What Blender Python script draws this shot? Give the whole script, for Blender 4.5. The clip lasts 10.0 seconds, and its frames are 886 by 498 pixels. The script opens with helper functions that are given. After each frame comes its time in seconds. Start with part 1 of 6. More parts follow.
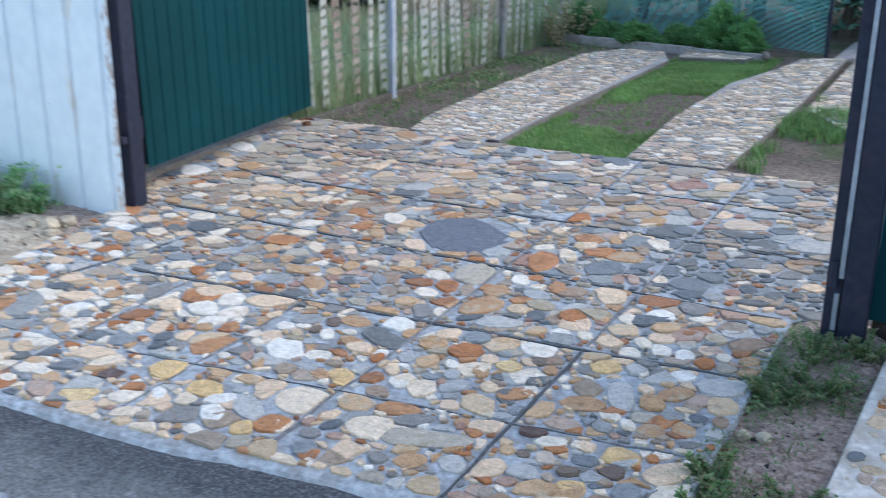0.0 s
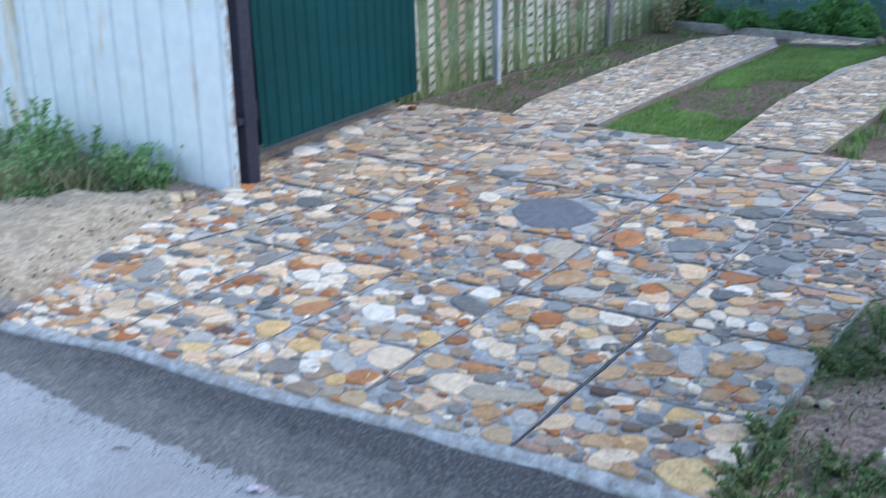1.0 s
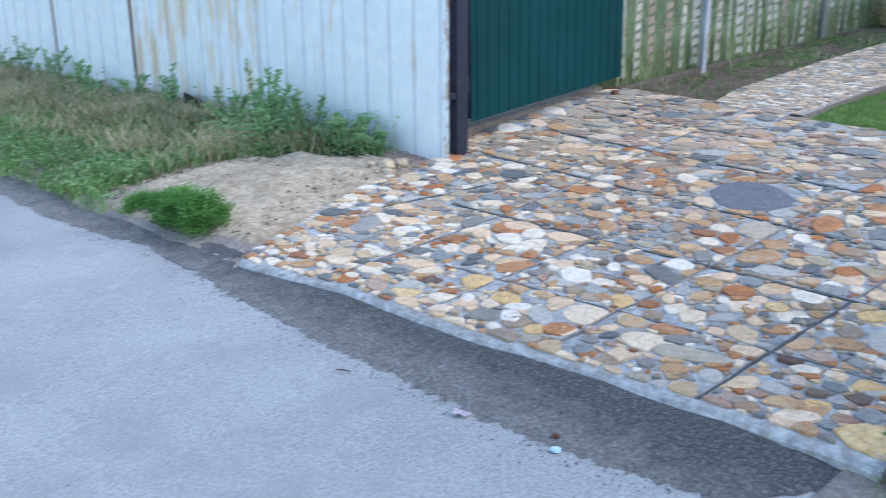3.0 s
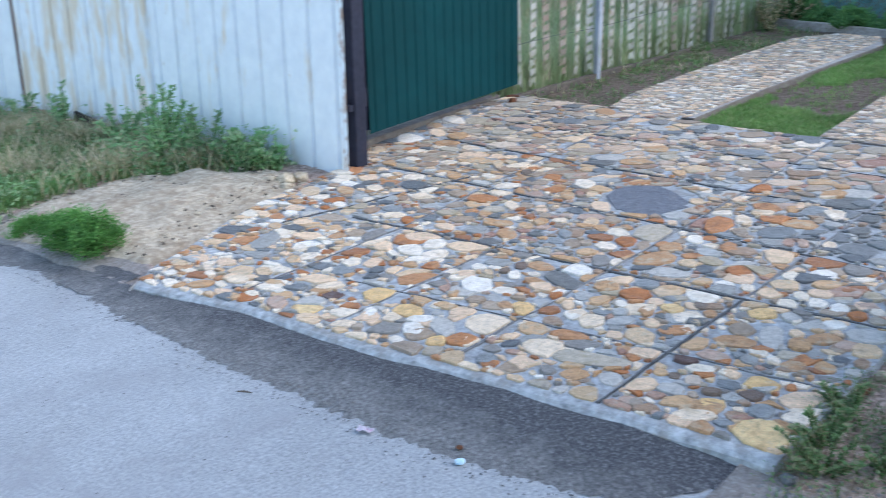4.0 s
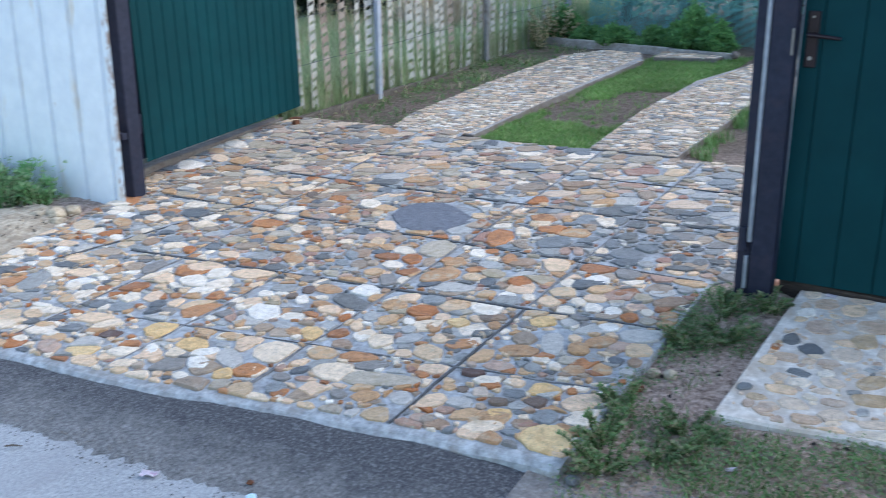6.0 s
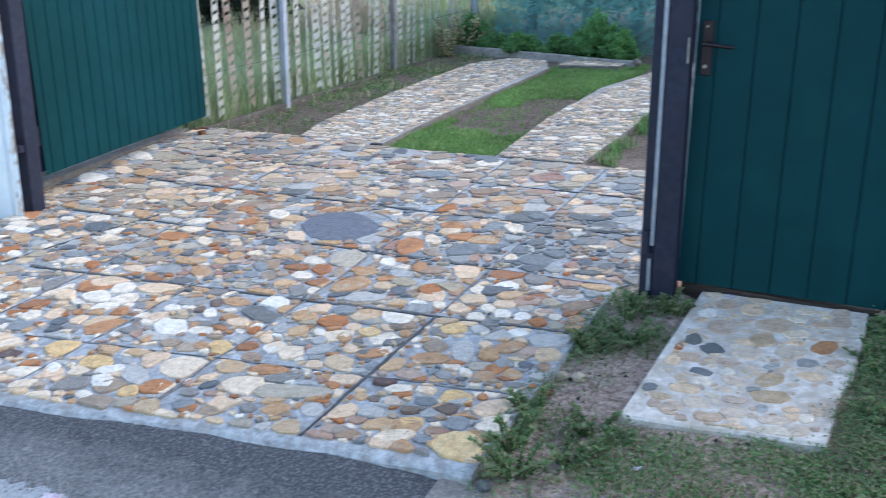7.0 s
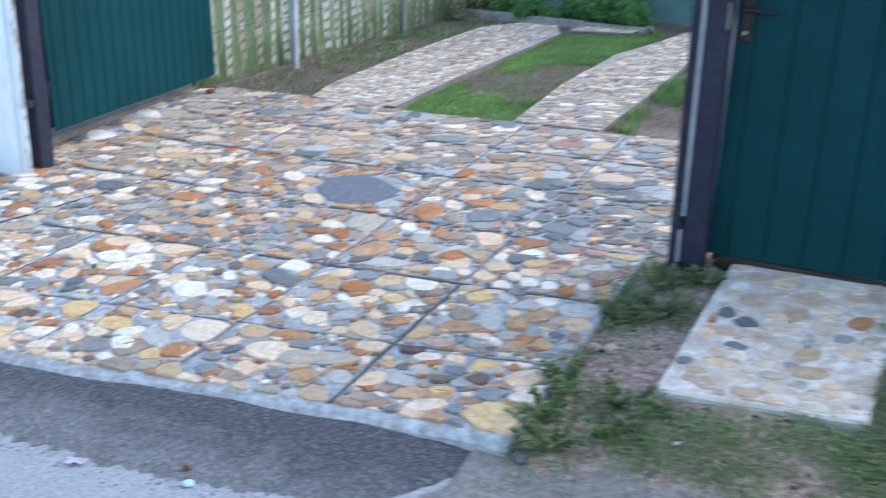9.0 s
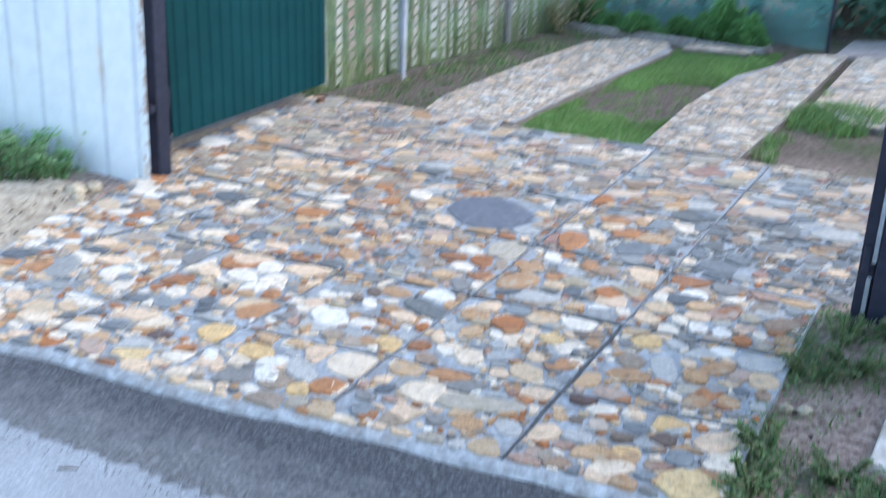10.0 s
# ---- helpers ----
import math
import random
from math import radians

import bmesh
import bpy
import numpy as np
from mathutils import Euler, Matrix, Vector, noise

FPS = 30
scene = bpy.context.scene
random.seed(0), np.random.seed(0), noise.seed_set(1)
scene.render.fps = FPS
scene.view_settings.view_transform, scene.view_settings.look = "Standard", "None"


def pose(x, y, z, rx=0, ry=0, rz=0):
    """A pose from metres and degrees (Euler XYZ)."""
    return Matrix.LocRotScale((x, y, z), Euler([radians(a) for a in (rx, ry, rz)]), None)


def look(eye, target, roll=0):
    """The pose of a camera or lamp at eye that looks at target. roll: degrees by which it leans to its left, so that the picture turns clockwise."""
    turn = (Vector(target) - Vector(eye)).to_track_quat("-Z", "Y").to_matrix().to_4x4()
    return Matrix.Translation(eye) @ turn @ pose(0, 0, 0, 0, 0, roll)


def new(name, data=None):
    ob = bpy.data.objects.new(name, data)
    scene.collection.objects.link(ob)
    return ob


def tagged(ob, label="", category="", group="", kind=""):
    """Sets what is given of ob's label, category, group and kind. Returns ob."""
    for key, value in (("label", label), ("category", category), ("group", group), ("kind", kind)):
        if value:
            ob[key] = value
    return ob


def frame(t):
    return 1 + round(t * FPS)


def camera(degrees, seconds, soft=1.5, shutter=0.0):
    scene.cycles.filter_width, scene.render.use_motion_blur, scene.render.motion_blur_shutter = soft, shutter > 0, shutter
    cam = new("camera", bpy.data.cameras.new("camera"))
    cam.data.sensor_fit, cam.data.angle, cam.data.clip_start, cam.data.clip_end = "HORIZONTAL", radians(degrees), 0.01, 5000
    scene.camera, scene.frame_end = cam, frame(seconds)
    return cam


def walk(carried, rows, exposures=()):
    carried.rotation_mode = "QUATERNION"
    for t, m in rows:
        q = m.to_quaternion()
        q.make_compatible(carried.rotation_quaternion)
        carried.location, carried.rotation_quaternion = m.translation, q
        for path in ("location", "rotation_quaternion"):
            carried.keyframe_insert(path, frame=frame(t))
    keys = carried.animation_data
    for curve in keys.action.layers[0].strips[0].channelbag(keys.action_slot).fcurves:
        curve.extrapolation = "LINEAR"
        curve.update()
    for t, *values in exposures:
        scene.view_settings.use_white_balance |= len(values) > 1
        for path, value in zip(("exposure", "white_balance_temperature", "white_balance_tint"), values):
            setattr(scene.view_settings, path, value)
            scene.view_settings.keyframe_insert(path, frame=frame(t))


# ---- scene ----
cam = camera(48.53, 10.0, soft=0.9, shutter=0.9)
PATH = [
    (0, (0.215, -2.108, 1.473), (-0.736, -0.455, 0.870), 0.44),
    (0.5, (0.327, -2.166, 1.485), (-0.732, -0.573, 0.899), -0.77),
    (1, (0.441, -2.260, 1.479), (-0.699, -0.739, 0.857), -0.64),
    (1.2, (0.448, -2.318, 1.483), (-0.722, -0.828, 0.841), -0.45),
    (1.5, (0.449, -2.421, 1.488), (-0.852, -1.036, 0.863), -1.05),
    (1.8, (0.483, -2.528, 1.463), (-0.926, -1.255, 0.838), -0.99),
    (2, (0.516, -2.587, 1.454), (-0.934, -1.363, 0.821), -0.65),
    (2.2, (0.549, -2.616, 1.459), (-0.927, -1.430, 0.816), -0.46),
    (3.3, (0.606, -2.527, 1.466), (-0.767, -1.219, 0.831), -0.35),
    (3.5, (0.608, -2.524, 1.472), (-0.741, -1.190, 0.839), -0.55),
    (4, (0.620, -2.506, 1.476), (-0.667, -1.108, 0.853), -0.67),
    (4.5, (0.627, -2.493, 1.479), (-0.582, -1.026, 0.857), -0.46),
    (5, (0.632, -2.483, 1.479), (-0.504, -0.953, 0.872), -0.16),
    (5.5, (0.637, -2.468, 1.479), (-0.414, -0.875, 0.880), -0.28),
    (5.7, (0.644, -2.454, 1.479), (-0.372, -0.836, 0.885), -0.35),
    (6.8, (0.662, -2.452, 1.487), (-0.181, -0.733, 0.908), 0.02),
    (7, (0.669, -2.451, 1.487), (-0.143, -0.716, 0.913), 0.02),
    (7.5, (0.674, -2.445, 1.486), (-0.074, -0.678, 0.920), 0.34),
    (8, (0.670, -2.443, 1.489), (-0.051, -0.666, 0.924), 0.52),
    (8.5, (0.627, -2.474, 1.477), (-0.125, -0.711, 0.906), 1.29),
    (9, (0.509, -2.434, 1.461), (-0.280, -0.712, 0.821), 1.34),
    (9.2, (0.424, -2.399, 1.462), (-0.411, -0.704, 0.807), 1.21),
    (9.5, (0.307, -2.349, 1.477), (-0.610, -0.696, 0.821), 1.08),
    (9.7, (0.210, -2.339, 1.473), (-0.713, -0.690, 0.819), 2.36),
    (10, (0.027, -2.335, 1.446), (-0.872, -0.662, 0.818), 2.76),
    (10.1, (0.000, -2.333, 1.440), (-0.850, -0.640, 0.880), 2.76),
]
EXPOSURES = [(0.0, 0.81, 6330, 10), (2.0, 0.87, 6330, 10), (4.5, 0.86, 6330, 10), (5.5, 0.83, 6330, 10), (7.0, 1.00, 6330, 10), (7.5, 1.06, 6330, 10), (9.0, 1.11, 6330, 10), (10.0, 1.15, 6330, 10)]
walk(cam, [(t, look(eye, target, roll)) for t, eye, target, roll in PATH], EXPOSURES)
SKY, SUN = 0.22, 1.1
SX, SY = 0.035, 0.060


# ---- light ----
world = bpy.data.worlds.new("world")
scene.world = world
world.use_nodes = True
wn = world.node_tree
sky = wn.nodes.new("ShaderNodeTexSky")
sky.sky_type, sky.sun_disc = "NISHITA", False
sky.sun_elevation, sky.sun_rotation = radians(32), radians(55)
sky.dust_density, sky.air_density, sky.ozone_density = 0.6, 1.1, 1.6
wn.links.new(sky.outputs[0], wn.nodes["Background"].inputs[0])
wn.nodes["Background"].inputs[1].default_value = SKY
sun_data = bpy.data.lights.new("sun", "SUN")
sun_data.energy, sun_data.angle, sun_data.color = SUN, radians(60), (1.0, 0.96, 0.92)
new("sun", sun_data).matrix_world = look((9, 7, 11), (0, 0, 0))


# ---- materials ----
def material(name, rough=0.8, metal=0.0, spec=0.4):
    m = bpy.data.materials.new(name)
    m.use_nodes = True
    b = m.node_tree.nodes["Principled BSDF"]
    b.inputs["Roughness"].default_value = rough
    b.inputs["Metallic"].default_value = metal
    b.inputs["Specular IOR Level"].default_value = spec
    return m, m.node_tree, b


def node(tree, kind, **values):
    n = tree.nodes.new(kind)
    for k, v in values.items():
        n.inputs[k].default_value = v
    return n


def coords(tree):
    return tree.nodes.new("ShaderNodeNewGeometry").outputs["Position"]


def noise_fac(tree, scale, detail=4.0, rough=0.6, vec=None, stretch=None):
    n = node(tree, "ShaderNodeTexNoise", Scale=scale, Detail=detail, Roughness=rough)
    v = vec or coords(tree)
    if stretch:
        mp = node(tree, "ShaderNodeMapping", Scale=stretch)
        tree.links.new(v, mp.inputs["Vector"])
        v = mp.outputs[0]
    tree.links.new(v, n.inputs["Vector"])
    return n.outputs["Fac"]


def ramp(tree, fac, stops, step=False):
    r = tree.nodes.new("ShaderNodeValToRGB")
    if step:
        r.color_ramp.interpolation = "CONSTANT"
    e = r.color_ramp.elements
    while len(e) < len(stops):
        e.new(0.5)
    for el, (p, c) in zip(e, stops):
        el.position = p
        el.color = (*c, 1) if len(c) == 3 else c
    tree.links.new(fac, r.inputs[0])
    return r.outputs[0]


def mix(tree, fac, a, b, mode="MIX"):
    n = tree.nodes.new("ShaderNodeMix")
    n.data_type, n.blend_type = "RGBA", mode
    for sock, v in ((n.inputs[0], fac), (n.inputs[6], a), (n.inputs[7], b)):
        if isinstance(v, bpy.types.NodeSocket):
            tree.links.new(v, sock)
        elif isinstance(v, tuple):
            sock.default_value = (*v, 1)
        else:
            sock.default_value = v
    return n.outputs[2]


def grey(v):
    return (v, v, v)


def bump(tree, bsdf, fac, strength=0.4, dist=0.01):
    b = node(tree, "ShaderNodeBump", Strength=strength, Distance=dist)
    tree.links.new(fac, b.inputs["Height"])
    tree.links.new(b.outputs[0], bsdf.inputs["Normal"])


def surface(name, lo, hi, scale=20.0, big=1.5, dirt=None, rough=0.85, metal=0.0, relief=0.4, dist=0.006, stretch=None, spec=0.35, dirt_at=(0.5, 0.68)):
    """Two-scale variation: fine grain between two colours, and larger stains."""
    m, t, b = material(name, rough, metal, spec)
    fine = noise_fac(t, scale, 6, 0.65, stretch=stretch)
    col = ramp(t, fine, [(0.3, lo), (0.7, hi)])
    large = noise_fac(t, big, 4, 0.6, stretch=stretch)
    shade = ramp(t, large, [(0.3, grey(0.78)), (0.7, grey(1.12))])
    col = mix(t, 1.0, col, shade, "MULTIPLY")
    if dirt:
        col = mix(t, ramp(t, noise_fac(t, big * 2.3, 6, 0.7, stretch=stretch), [(dirt_at[0], grey(0)), (dirt_at[1], grey(0.9))]), col, dirt)
    t.links.new(col, b.inputs["Base Color"])
    bump(t, b, fine, relief, dist)
    return m


def stone_material(name, shades, rough=0.72, veins=None, pits=0.0):
    """One rock family: shade picked per stone, mottled, with fine relief."""
    m, t, b = material(name, rough, 0.0, 0.45)
    rnd = t.nodes.new("ShaderNodeAttribute")
    rnd.attribute_name = "tone"
    n = len(shades)
    base = ramp(t, rnd.outputs["Fac"], [(i / n, c) for i, c in enumerate(shades)], True)
    v = noise_fac(t, 34, 6, 0.75)
    col = mix(t, 1.0, base, ramp(t, v, [(0.26, (0.46, 0.43, 0.42)), (0.44, grey(0.95)), (0.56, grey(1.08)), (0.72, (1.36, 1.38, 1.40))]), "MULTIPLY")
    col = mix(t, 1.0, col, ramp(t, noise_fac(t, 130, 4, 0.7), [(0.30, grey(0.54)), (0.42, grey(0.98)), (0.60, grey(1.04)), (0.74, grey(1.32))]), "MULTIPLY")
    if veins:
        col = mix(t, ramp(t, noise_fac(t, 14, 5, 0.65), [(0.52, grey(0)), (0.66, grey(0.75))]), col, veins)
    col = mix(t, ramp(t, noise_fac(t, 24, 6, 0.75), [(0.54, grey(0)), (0.72, grey(0.30))]), col, (0.54, 0.51, 0.48))
    t.links.new(col, b.inputs["Base Color"])
    h = noise_fac(t, 90 if not pits else 70, 5, 0.7)
    bump(t, b, h, 0.9 + 0.1 * pits, 0.012 + 0.010 * pits)
    return m


STONES = {
    "slate": stone_material("slate stone", [(0.14, 0.145, 0.15), (0.20, 0.205, 0.205), (0.27, 0.275, 0.27), (0.17, 0.165, 0.155)], 0.6),
    "slab": stone_material("dark blue-grey slab stone", [(0.150, 0.155, 0.18), (0.160, 0.165, 0.19)], 0.6),
    "flat": stone_material("flat brown stone", [(0.62, 0.45, 0.29), (0.70, 0.55, 0.40), (0.54, 0.38, 0.23), (0.74, 0.62, 0.48), (0.60, 0.47, 0.36)], 0.8, (0.68, 0.56, 0.43)),
    "grey": stone_material("grey stone", [(0.34, 0.325, 0.30), (0.44, 0.42, 0.39), (0.27, 0.245, 0.22), (0.52, 0.48, 0.43)], 0.75),
    "ochre": stone_material("ochre stone", [(0.57, 0.33, 0.165), (0.65, 0.41, 0.225), (0.52, 0.29, 0.145), (0.71, 0.50, 0.31)], 0.8, (0.55, 0.46, 0.33), 0.4),
    "rust": stone_material("rust stone", [(0.46, 0.17, 0.055), (0.50, 0.21, 0.08), (0.38, 0.16, 0.07), (0.52, 0.25, 0.11)], 0.7, (0.26, 0.11, 0.05)),
    "cream": stone_material("cream stone", [(0.84, 0.66, 0.48), (0.82, 0.58, 0.38), (0.86, 0.72, 0.57), (0.78, 0.55, 0.37)], 0.8, (0.60, 0.44, 0.27), 0.2),
    "white": stone_material("white stone", [(0.86, 0.75, 0.62), (0.82, 0.69, 0.54), (0.86, 0.78, 0.68)], 0.75, (0.70, 0.58, 0.44)),
    "pink": stone_material("pink stone", [(0.46, 0.28, 0.20), (0.52, 0.35, 0.26), (0.40, 0.22, 0.16)], 0.75, (0.50, 0.40, 0.32)),
    "brown": stone_material("brown stone", [(0.13, 0.075, 0.06), (0.18, 0.12, 0.09), (0.20, 0.14, 0.10)], 0.65),
    "tan": stone_material("muted tan stone", [(0.40, 0.29, 0.20), (0.34, 0.255, 0.185), (0.46, 0.345, 0.25), (0.37, 0.24, 0.155)], 0.75, (0.45, 0.37, 0.29), 0.2),
    "porous": stone_material("porous yellow stone", [(0.90, 0.59, 0.27), (0.92, 0.65, 0.33)], 0.85, (0.70, 0.43, 0.20), 0.9),
    "dusty": stone_material("dusty pale brown stone", [(0.66, 0.49, 0.35), (0.60, 0.42, 0.29), (0.70, 0.55, 0.42), (0.54, 0.39, 0.29)], 0.85, (0.70, 0.58, 0.46)),
    "beige": stone_material("beige stone", [(0.46, 0.37, 0.26), (0.42, 0.35, 0.27), (0.50, 0.42, 0.32)], 0.75, (0.36, 0.28, 0.16)),
}
mortar = surface("grey mortar", (0.22, 0.228, 0.234), (0.60, 0.615, 0.625), 30, 5.5, (0.27, 0.25, 0.23), 0.9, relief=0.9, dist=0.010, dirt_at=(0.46, 0.66))
concrete = surface("weathered concrete", (0.17, 0.16, 0.15), (0.34, 0.325, 0.31), 40, 3.0, (0.16, 0.14, 0.125), 0.9, relief=0.6)
joint_mat = surface("dark joint strip", (0.045, 0.047, 0.050), (0.13, 0.13, 0.13), 45, 6, (0.13, 0.125, 0.12), 0.9)
soft_joint = surface("grey joint strip", (0.09, 0.09, 0.092), (0.26, 0.255, 0.25), 45, 6, (0.34, 0.33, 0.32), 0.9)
dirty_kerb = surface("dirty dark kerb", (0.07, 0.056, 0.046), (0.18, 0.15, 0.125), 30, 3.5, (0.10, 0.085, 0.06), 0.95)
light_asphalt = surface("worn asphalt", (0.26, 0.27, 0.28), (0.53, 0.54, 0.55), 85, 0.8, (0.31, 0.31, 0.32), 0.85, relief=0.8, dist=0.008)
dark_asphalt = surface("dark asphalt", (0.026, 0.027, 0.032), (0.20, 0.20, 0.21), 75, 2.4, (0.20, 0.195, 0.19), 0.85, relief=1.0, dist=0.012)


def strip_asphalt():
    """Fresh asphalt, dusty and gritty towards its outer edge."""
    m, t, b = material("dusty dark asphalt", 0.85, 0.0, 0.35)
    fine = noise_fac(t, 80, 7, 0.75)
    col = ramp(t, fine, [(0.3, (0.018, 0.019, 0.025)), (0.52, (0.10, 0.10, 0.108)), (0.74, (0.34, 0.34, 0.35))])
    xyz = t.nodes.new("ShaderNodeSeparateXYZ")
    t.links.new(coords(t), xyz.inputs[0])
    out = node(t, "ShaderNodeMapRange", **{"From Min": -0.10, "From Max": -0.50, "To Min": -0.30, "To Max": 0.24})
    t.links.new(xyz.outputs[1], out.inputs[0])
    add = t.nodes.new("ShaderNodeMath")
    t.links.new(out.outputs[0], add.inputs[0])
    t.links.new(noise_fac(t, 7, 7, 0.7), add.inputs[1])
    col = mix(t, ramp(t, add.outputs[0], [(0.34, grey(0)), (0.66, grey(0.75))]), col, ramp(t, noise_fac(t, 60, 5, 0.7), [(0.35, (0.12, 0.117, 0.115)), (0.68, (0.40, 0.39, 0.38))]))
    t.links.new(col, b.inputs["Base Color"])
    bump(t, b, fine, 1.0, 0.012)
    return m


strip_mat = strip_asphalt()
bare_path = surface("bare trodden earth", (0.34, 0.27, 0.24), (0.58, 0.49, 0.45), 22, 2.0, (0.26, 0.20, 0.17), 0.95, relief=0.6)
sand_mat = surface("pale sand", (0.34, 0.265, 0.19), (0.70, 0.60, 0.46), 30, 4.5, (0.30, 0.225, 0.155), 0.95, relief=0.9, dist=0.02, dirt_at=(0.46, 0.66))
green_sheet = surface("dark green painted sheet", (0.002, 0.037, 0.044), (0.003, 0.044, 0.051), 8, 1.2, (0.006, 0.044, 0.045), 0.55, relief=0.05, spec=0.1, dirt_at=(0.62, 0.9))
dark_steel = surface("dark painted steel", (0.012, 0.014, 0.030), (0.022, 0.026, 0.048), 30, 3, (0.030, 0.026, 0.042), 0.6, relief=0.15, spec=0.25)
pale_steel = surface("bare pale metal edge", (0.22, 0.25, 0.30), (0.36, 0.39, 0.44), 30, 4, None, 0.45, 0.4, relief=0.1)
brown_lock = surface("brown lock metal", (0.014, 0.008, 0.012), (0.024, 0.014, 0.018), 40, 6, None, 0.4, 0.3, relief=0.1)
steel_bit = surface("worn steel", (0.20, 0.20, 0.20), (0.30, 0.30, 0.30), 40, 6, None, 0.3, 0.8, relief=0.05)
rust_mat = surface("rusty metal", (0.09, 0.035, 0.018), (0.20, 0.08, 0.035), 40, 5, (0.05, 0.025, 0.02), 0.9)
old_post = surface("weathered grey post", (0.17, 0.165, 0.16), (0.33, 0.32, 0.31), 25, 3, (0.12, 0.10, 0.09), 0.85, relief=0.4)
post_paint = surface("pale blue painted post", (0.33, 0.36, 0.42), (0.46, 0.49, 0.55), 25, 3, (0.34, 0.34, 0.36), 0.7, relief=0.25)
rusty_strip = surface("brown rusty perforated strip", (0.20, 0.15, 0.12), (0.44, 0.37, 0.31), 12, 2.6, (0.16, 0.09, 0.06), 0.8, relief=0.2)
strip_metal = surface("pale perforated strip", (0.36, 0.345, 0.31), (0.62, 0.60, 0.54), 12, 2.6, (0.24, 0.16, 0.10), 0.6, 0.15, relief=0.2)
old_wood = surface("old grey wood", (0.022, 0.017, 0.014), (0.085, 0.066, 0.054), 18, 3, (0.03, 0.024, 0.02), 0.9, stretch=(1, 8, 8))
track_mortar = surface("sandy grey mortar", (0.26, 0.235, 0.215), (0.52, 0.48, 0.44), 30, 3.5, (0.24, 0.20, 0.17), 0.9, relief=0.7)
kerb_mat = surface("weathered kerb and shaded track side", (0.12, 0.10, 0.09), (0.25, 0.22, 0.195), 30, 2.5, (0.14, 0.10, 0.08), 0.95)


def white_sheet_material(name, yellow, edge=None):
    m, t, b = material(name, 0.55, 0.0, 0.45)
    fine = noise_fac(t, 9, 5, 0.6)
    col = ramp(t, fine, [(0.3, (0.70, 0.745, 0.79)), (0.7, (0.80, 0.84, 0.87))])
    streak = noise_fac(t, 3.4, 5, 0.62, stretch=(1.7, 1.7, 0.5))
    col = mix(t, ramp(t, streak, [(yellow, grey(0)), (yellow + 0.14, grey(0.8))]), col, (0.66, 0.53, 0.37))
    spot = noise_fac(t, 11, 4, 0.6, stretch=(1.5, 1.5, 0.55))
    col = mix(t, ramp(t, spot, [(0.68, grey(0)), (0.76, grey(0.8))]), col, (0.42, 0.25, 0.12))
    if edge:
        xyz = t.nodes.new("ShaderNodeSeparateXYZ")
        t.links.new(coords(t), xyz.inputs[0])
        band = node(t, "ShaderNodeMapRange", **{"From Min": edge - 0.12, "From Max": edge, "To Min": -0.22, "To Max": 0.10})
        t.links.new(xyz.outputs[0], band.inputs[0])
        add = t.nodes.new("ShaderNodeMath")
        t.links.new(band.outputs[0], add.inputs[0])
        t.links.new(noise_fac(t, 16, 6, 0.7, stretch=(1.4, 1.4, 0.6)), add.inputs[1])
        col = mix(t, ramp(t, add.outputs[0], [(0.52, grey(0)), (0.64, grey(0.85))]), col, (0.33, 0.17, 0.09))
    t.links.new(col, b.inputs["Base Color"])
    bump(t, b, noise_fac(t, 3, 3), 0.15, 0.01)
    return m


white_sheet = white_sheet_material("white painted sheet with rust spots", 0.60)
corner_sheet = white_sheet_material("white painted sheet with a rusty edge", 0.58, -4.05)
yellow_sheet = white_sheet_material("white painted sheet with yellow stains", 0.47)


def ground_material():
    """Soil with grassy and bare areas, by broad and fine noise."""
    m, t, b = material("soil and sparse grass", 0.95, 0.0, 0.2)
    fine = noise_fac(t, 38, 7, 0.7)
    soil = ramp(t, fine, [(0.30, (0.10, 0.062, 0.047)), (0.46, (0.42, 0.30, 0.24)), (0.68, (0.80, 0.62, 0.52))])
    turf = ramp(t, noise_fac(t, 26, 6, 0.7), [(0.3, (0.035, 0.06, 0.018)), (0.7, (0.10, 0.15, 0.045))])
    col = mix(t, ramp(t, noise_fac(t, 1.7, 5, 0.65), [(0.55, grey(0)), (0.70, grey(0.7))]), soil, turf)
    xyz = t.nodes.new("ShaderNodeSeparateXYZ")
    t.links.new(coords(t), xyz.inputs[0])
    yard = node(t, "ShaderNodeMapRange", **{"From Min": 3.5, "From Max": 4.1})
    t.links.new(xyz.outputs[1], yard.inputs[0])
    loam = ramp(t, noise_fac(t, 30, 6, 0.75), [(0.28, (0.06, 0.042, 0.032)), (0.50, (0.18, 0.135, 0.105)), (0.74, (0.36, 0.28, 0.22))])
    loam = mix(t, ramp(t, noise_fac(t, 2.2, 5, 0.65), [(0.5, grey(0)), (0.64, grey(0.7))]), loam, turf)
    col = mix(t, yard.outputs[0], col, loam)
    verge_y = node(t, "ShaderNodeMapRange", **{"From Min": 0.07, "From Max": -0.12, "To Min": -0.2, "To Max": 0.35})
    t.links.new(xyz.outputs[1], verge_y.inputs[0])
    add = t.nodes.new("ShaderNodeMath")
    t.links.new(verge_y.outputs[0], add.inputs[0])
    t.links.new(noise_fac(t, 6, 6, 0.7), add.inputs[1])
    grit = ramp(t, noise_fac(t, 45, 6, 0.7), [(0.3, (0.20, 0.18, 0.165)), (0.55, (0.38, 0.35, 0.33)), (0.75, (0.56, 0.53, 0.51))])
    col = mix(t, ramp(t, add.outputs[0], [(0.48, grey(0)), (0.66, grey(0.9))]), col, grit)
    t.links.new(col, b.inputs["Base Color"])
    bump(t, b, fine, 1.0, 0.03)
    return m


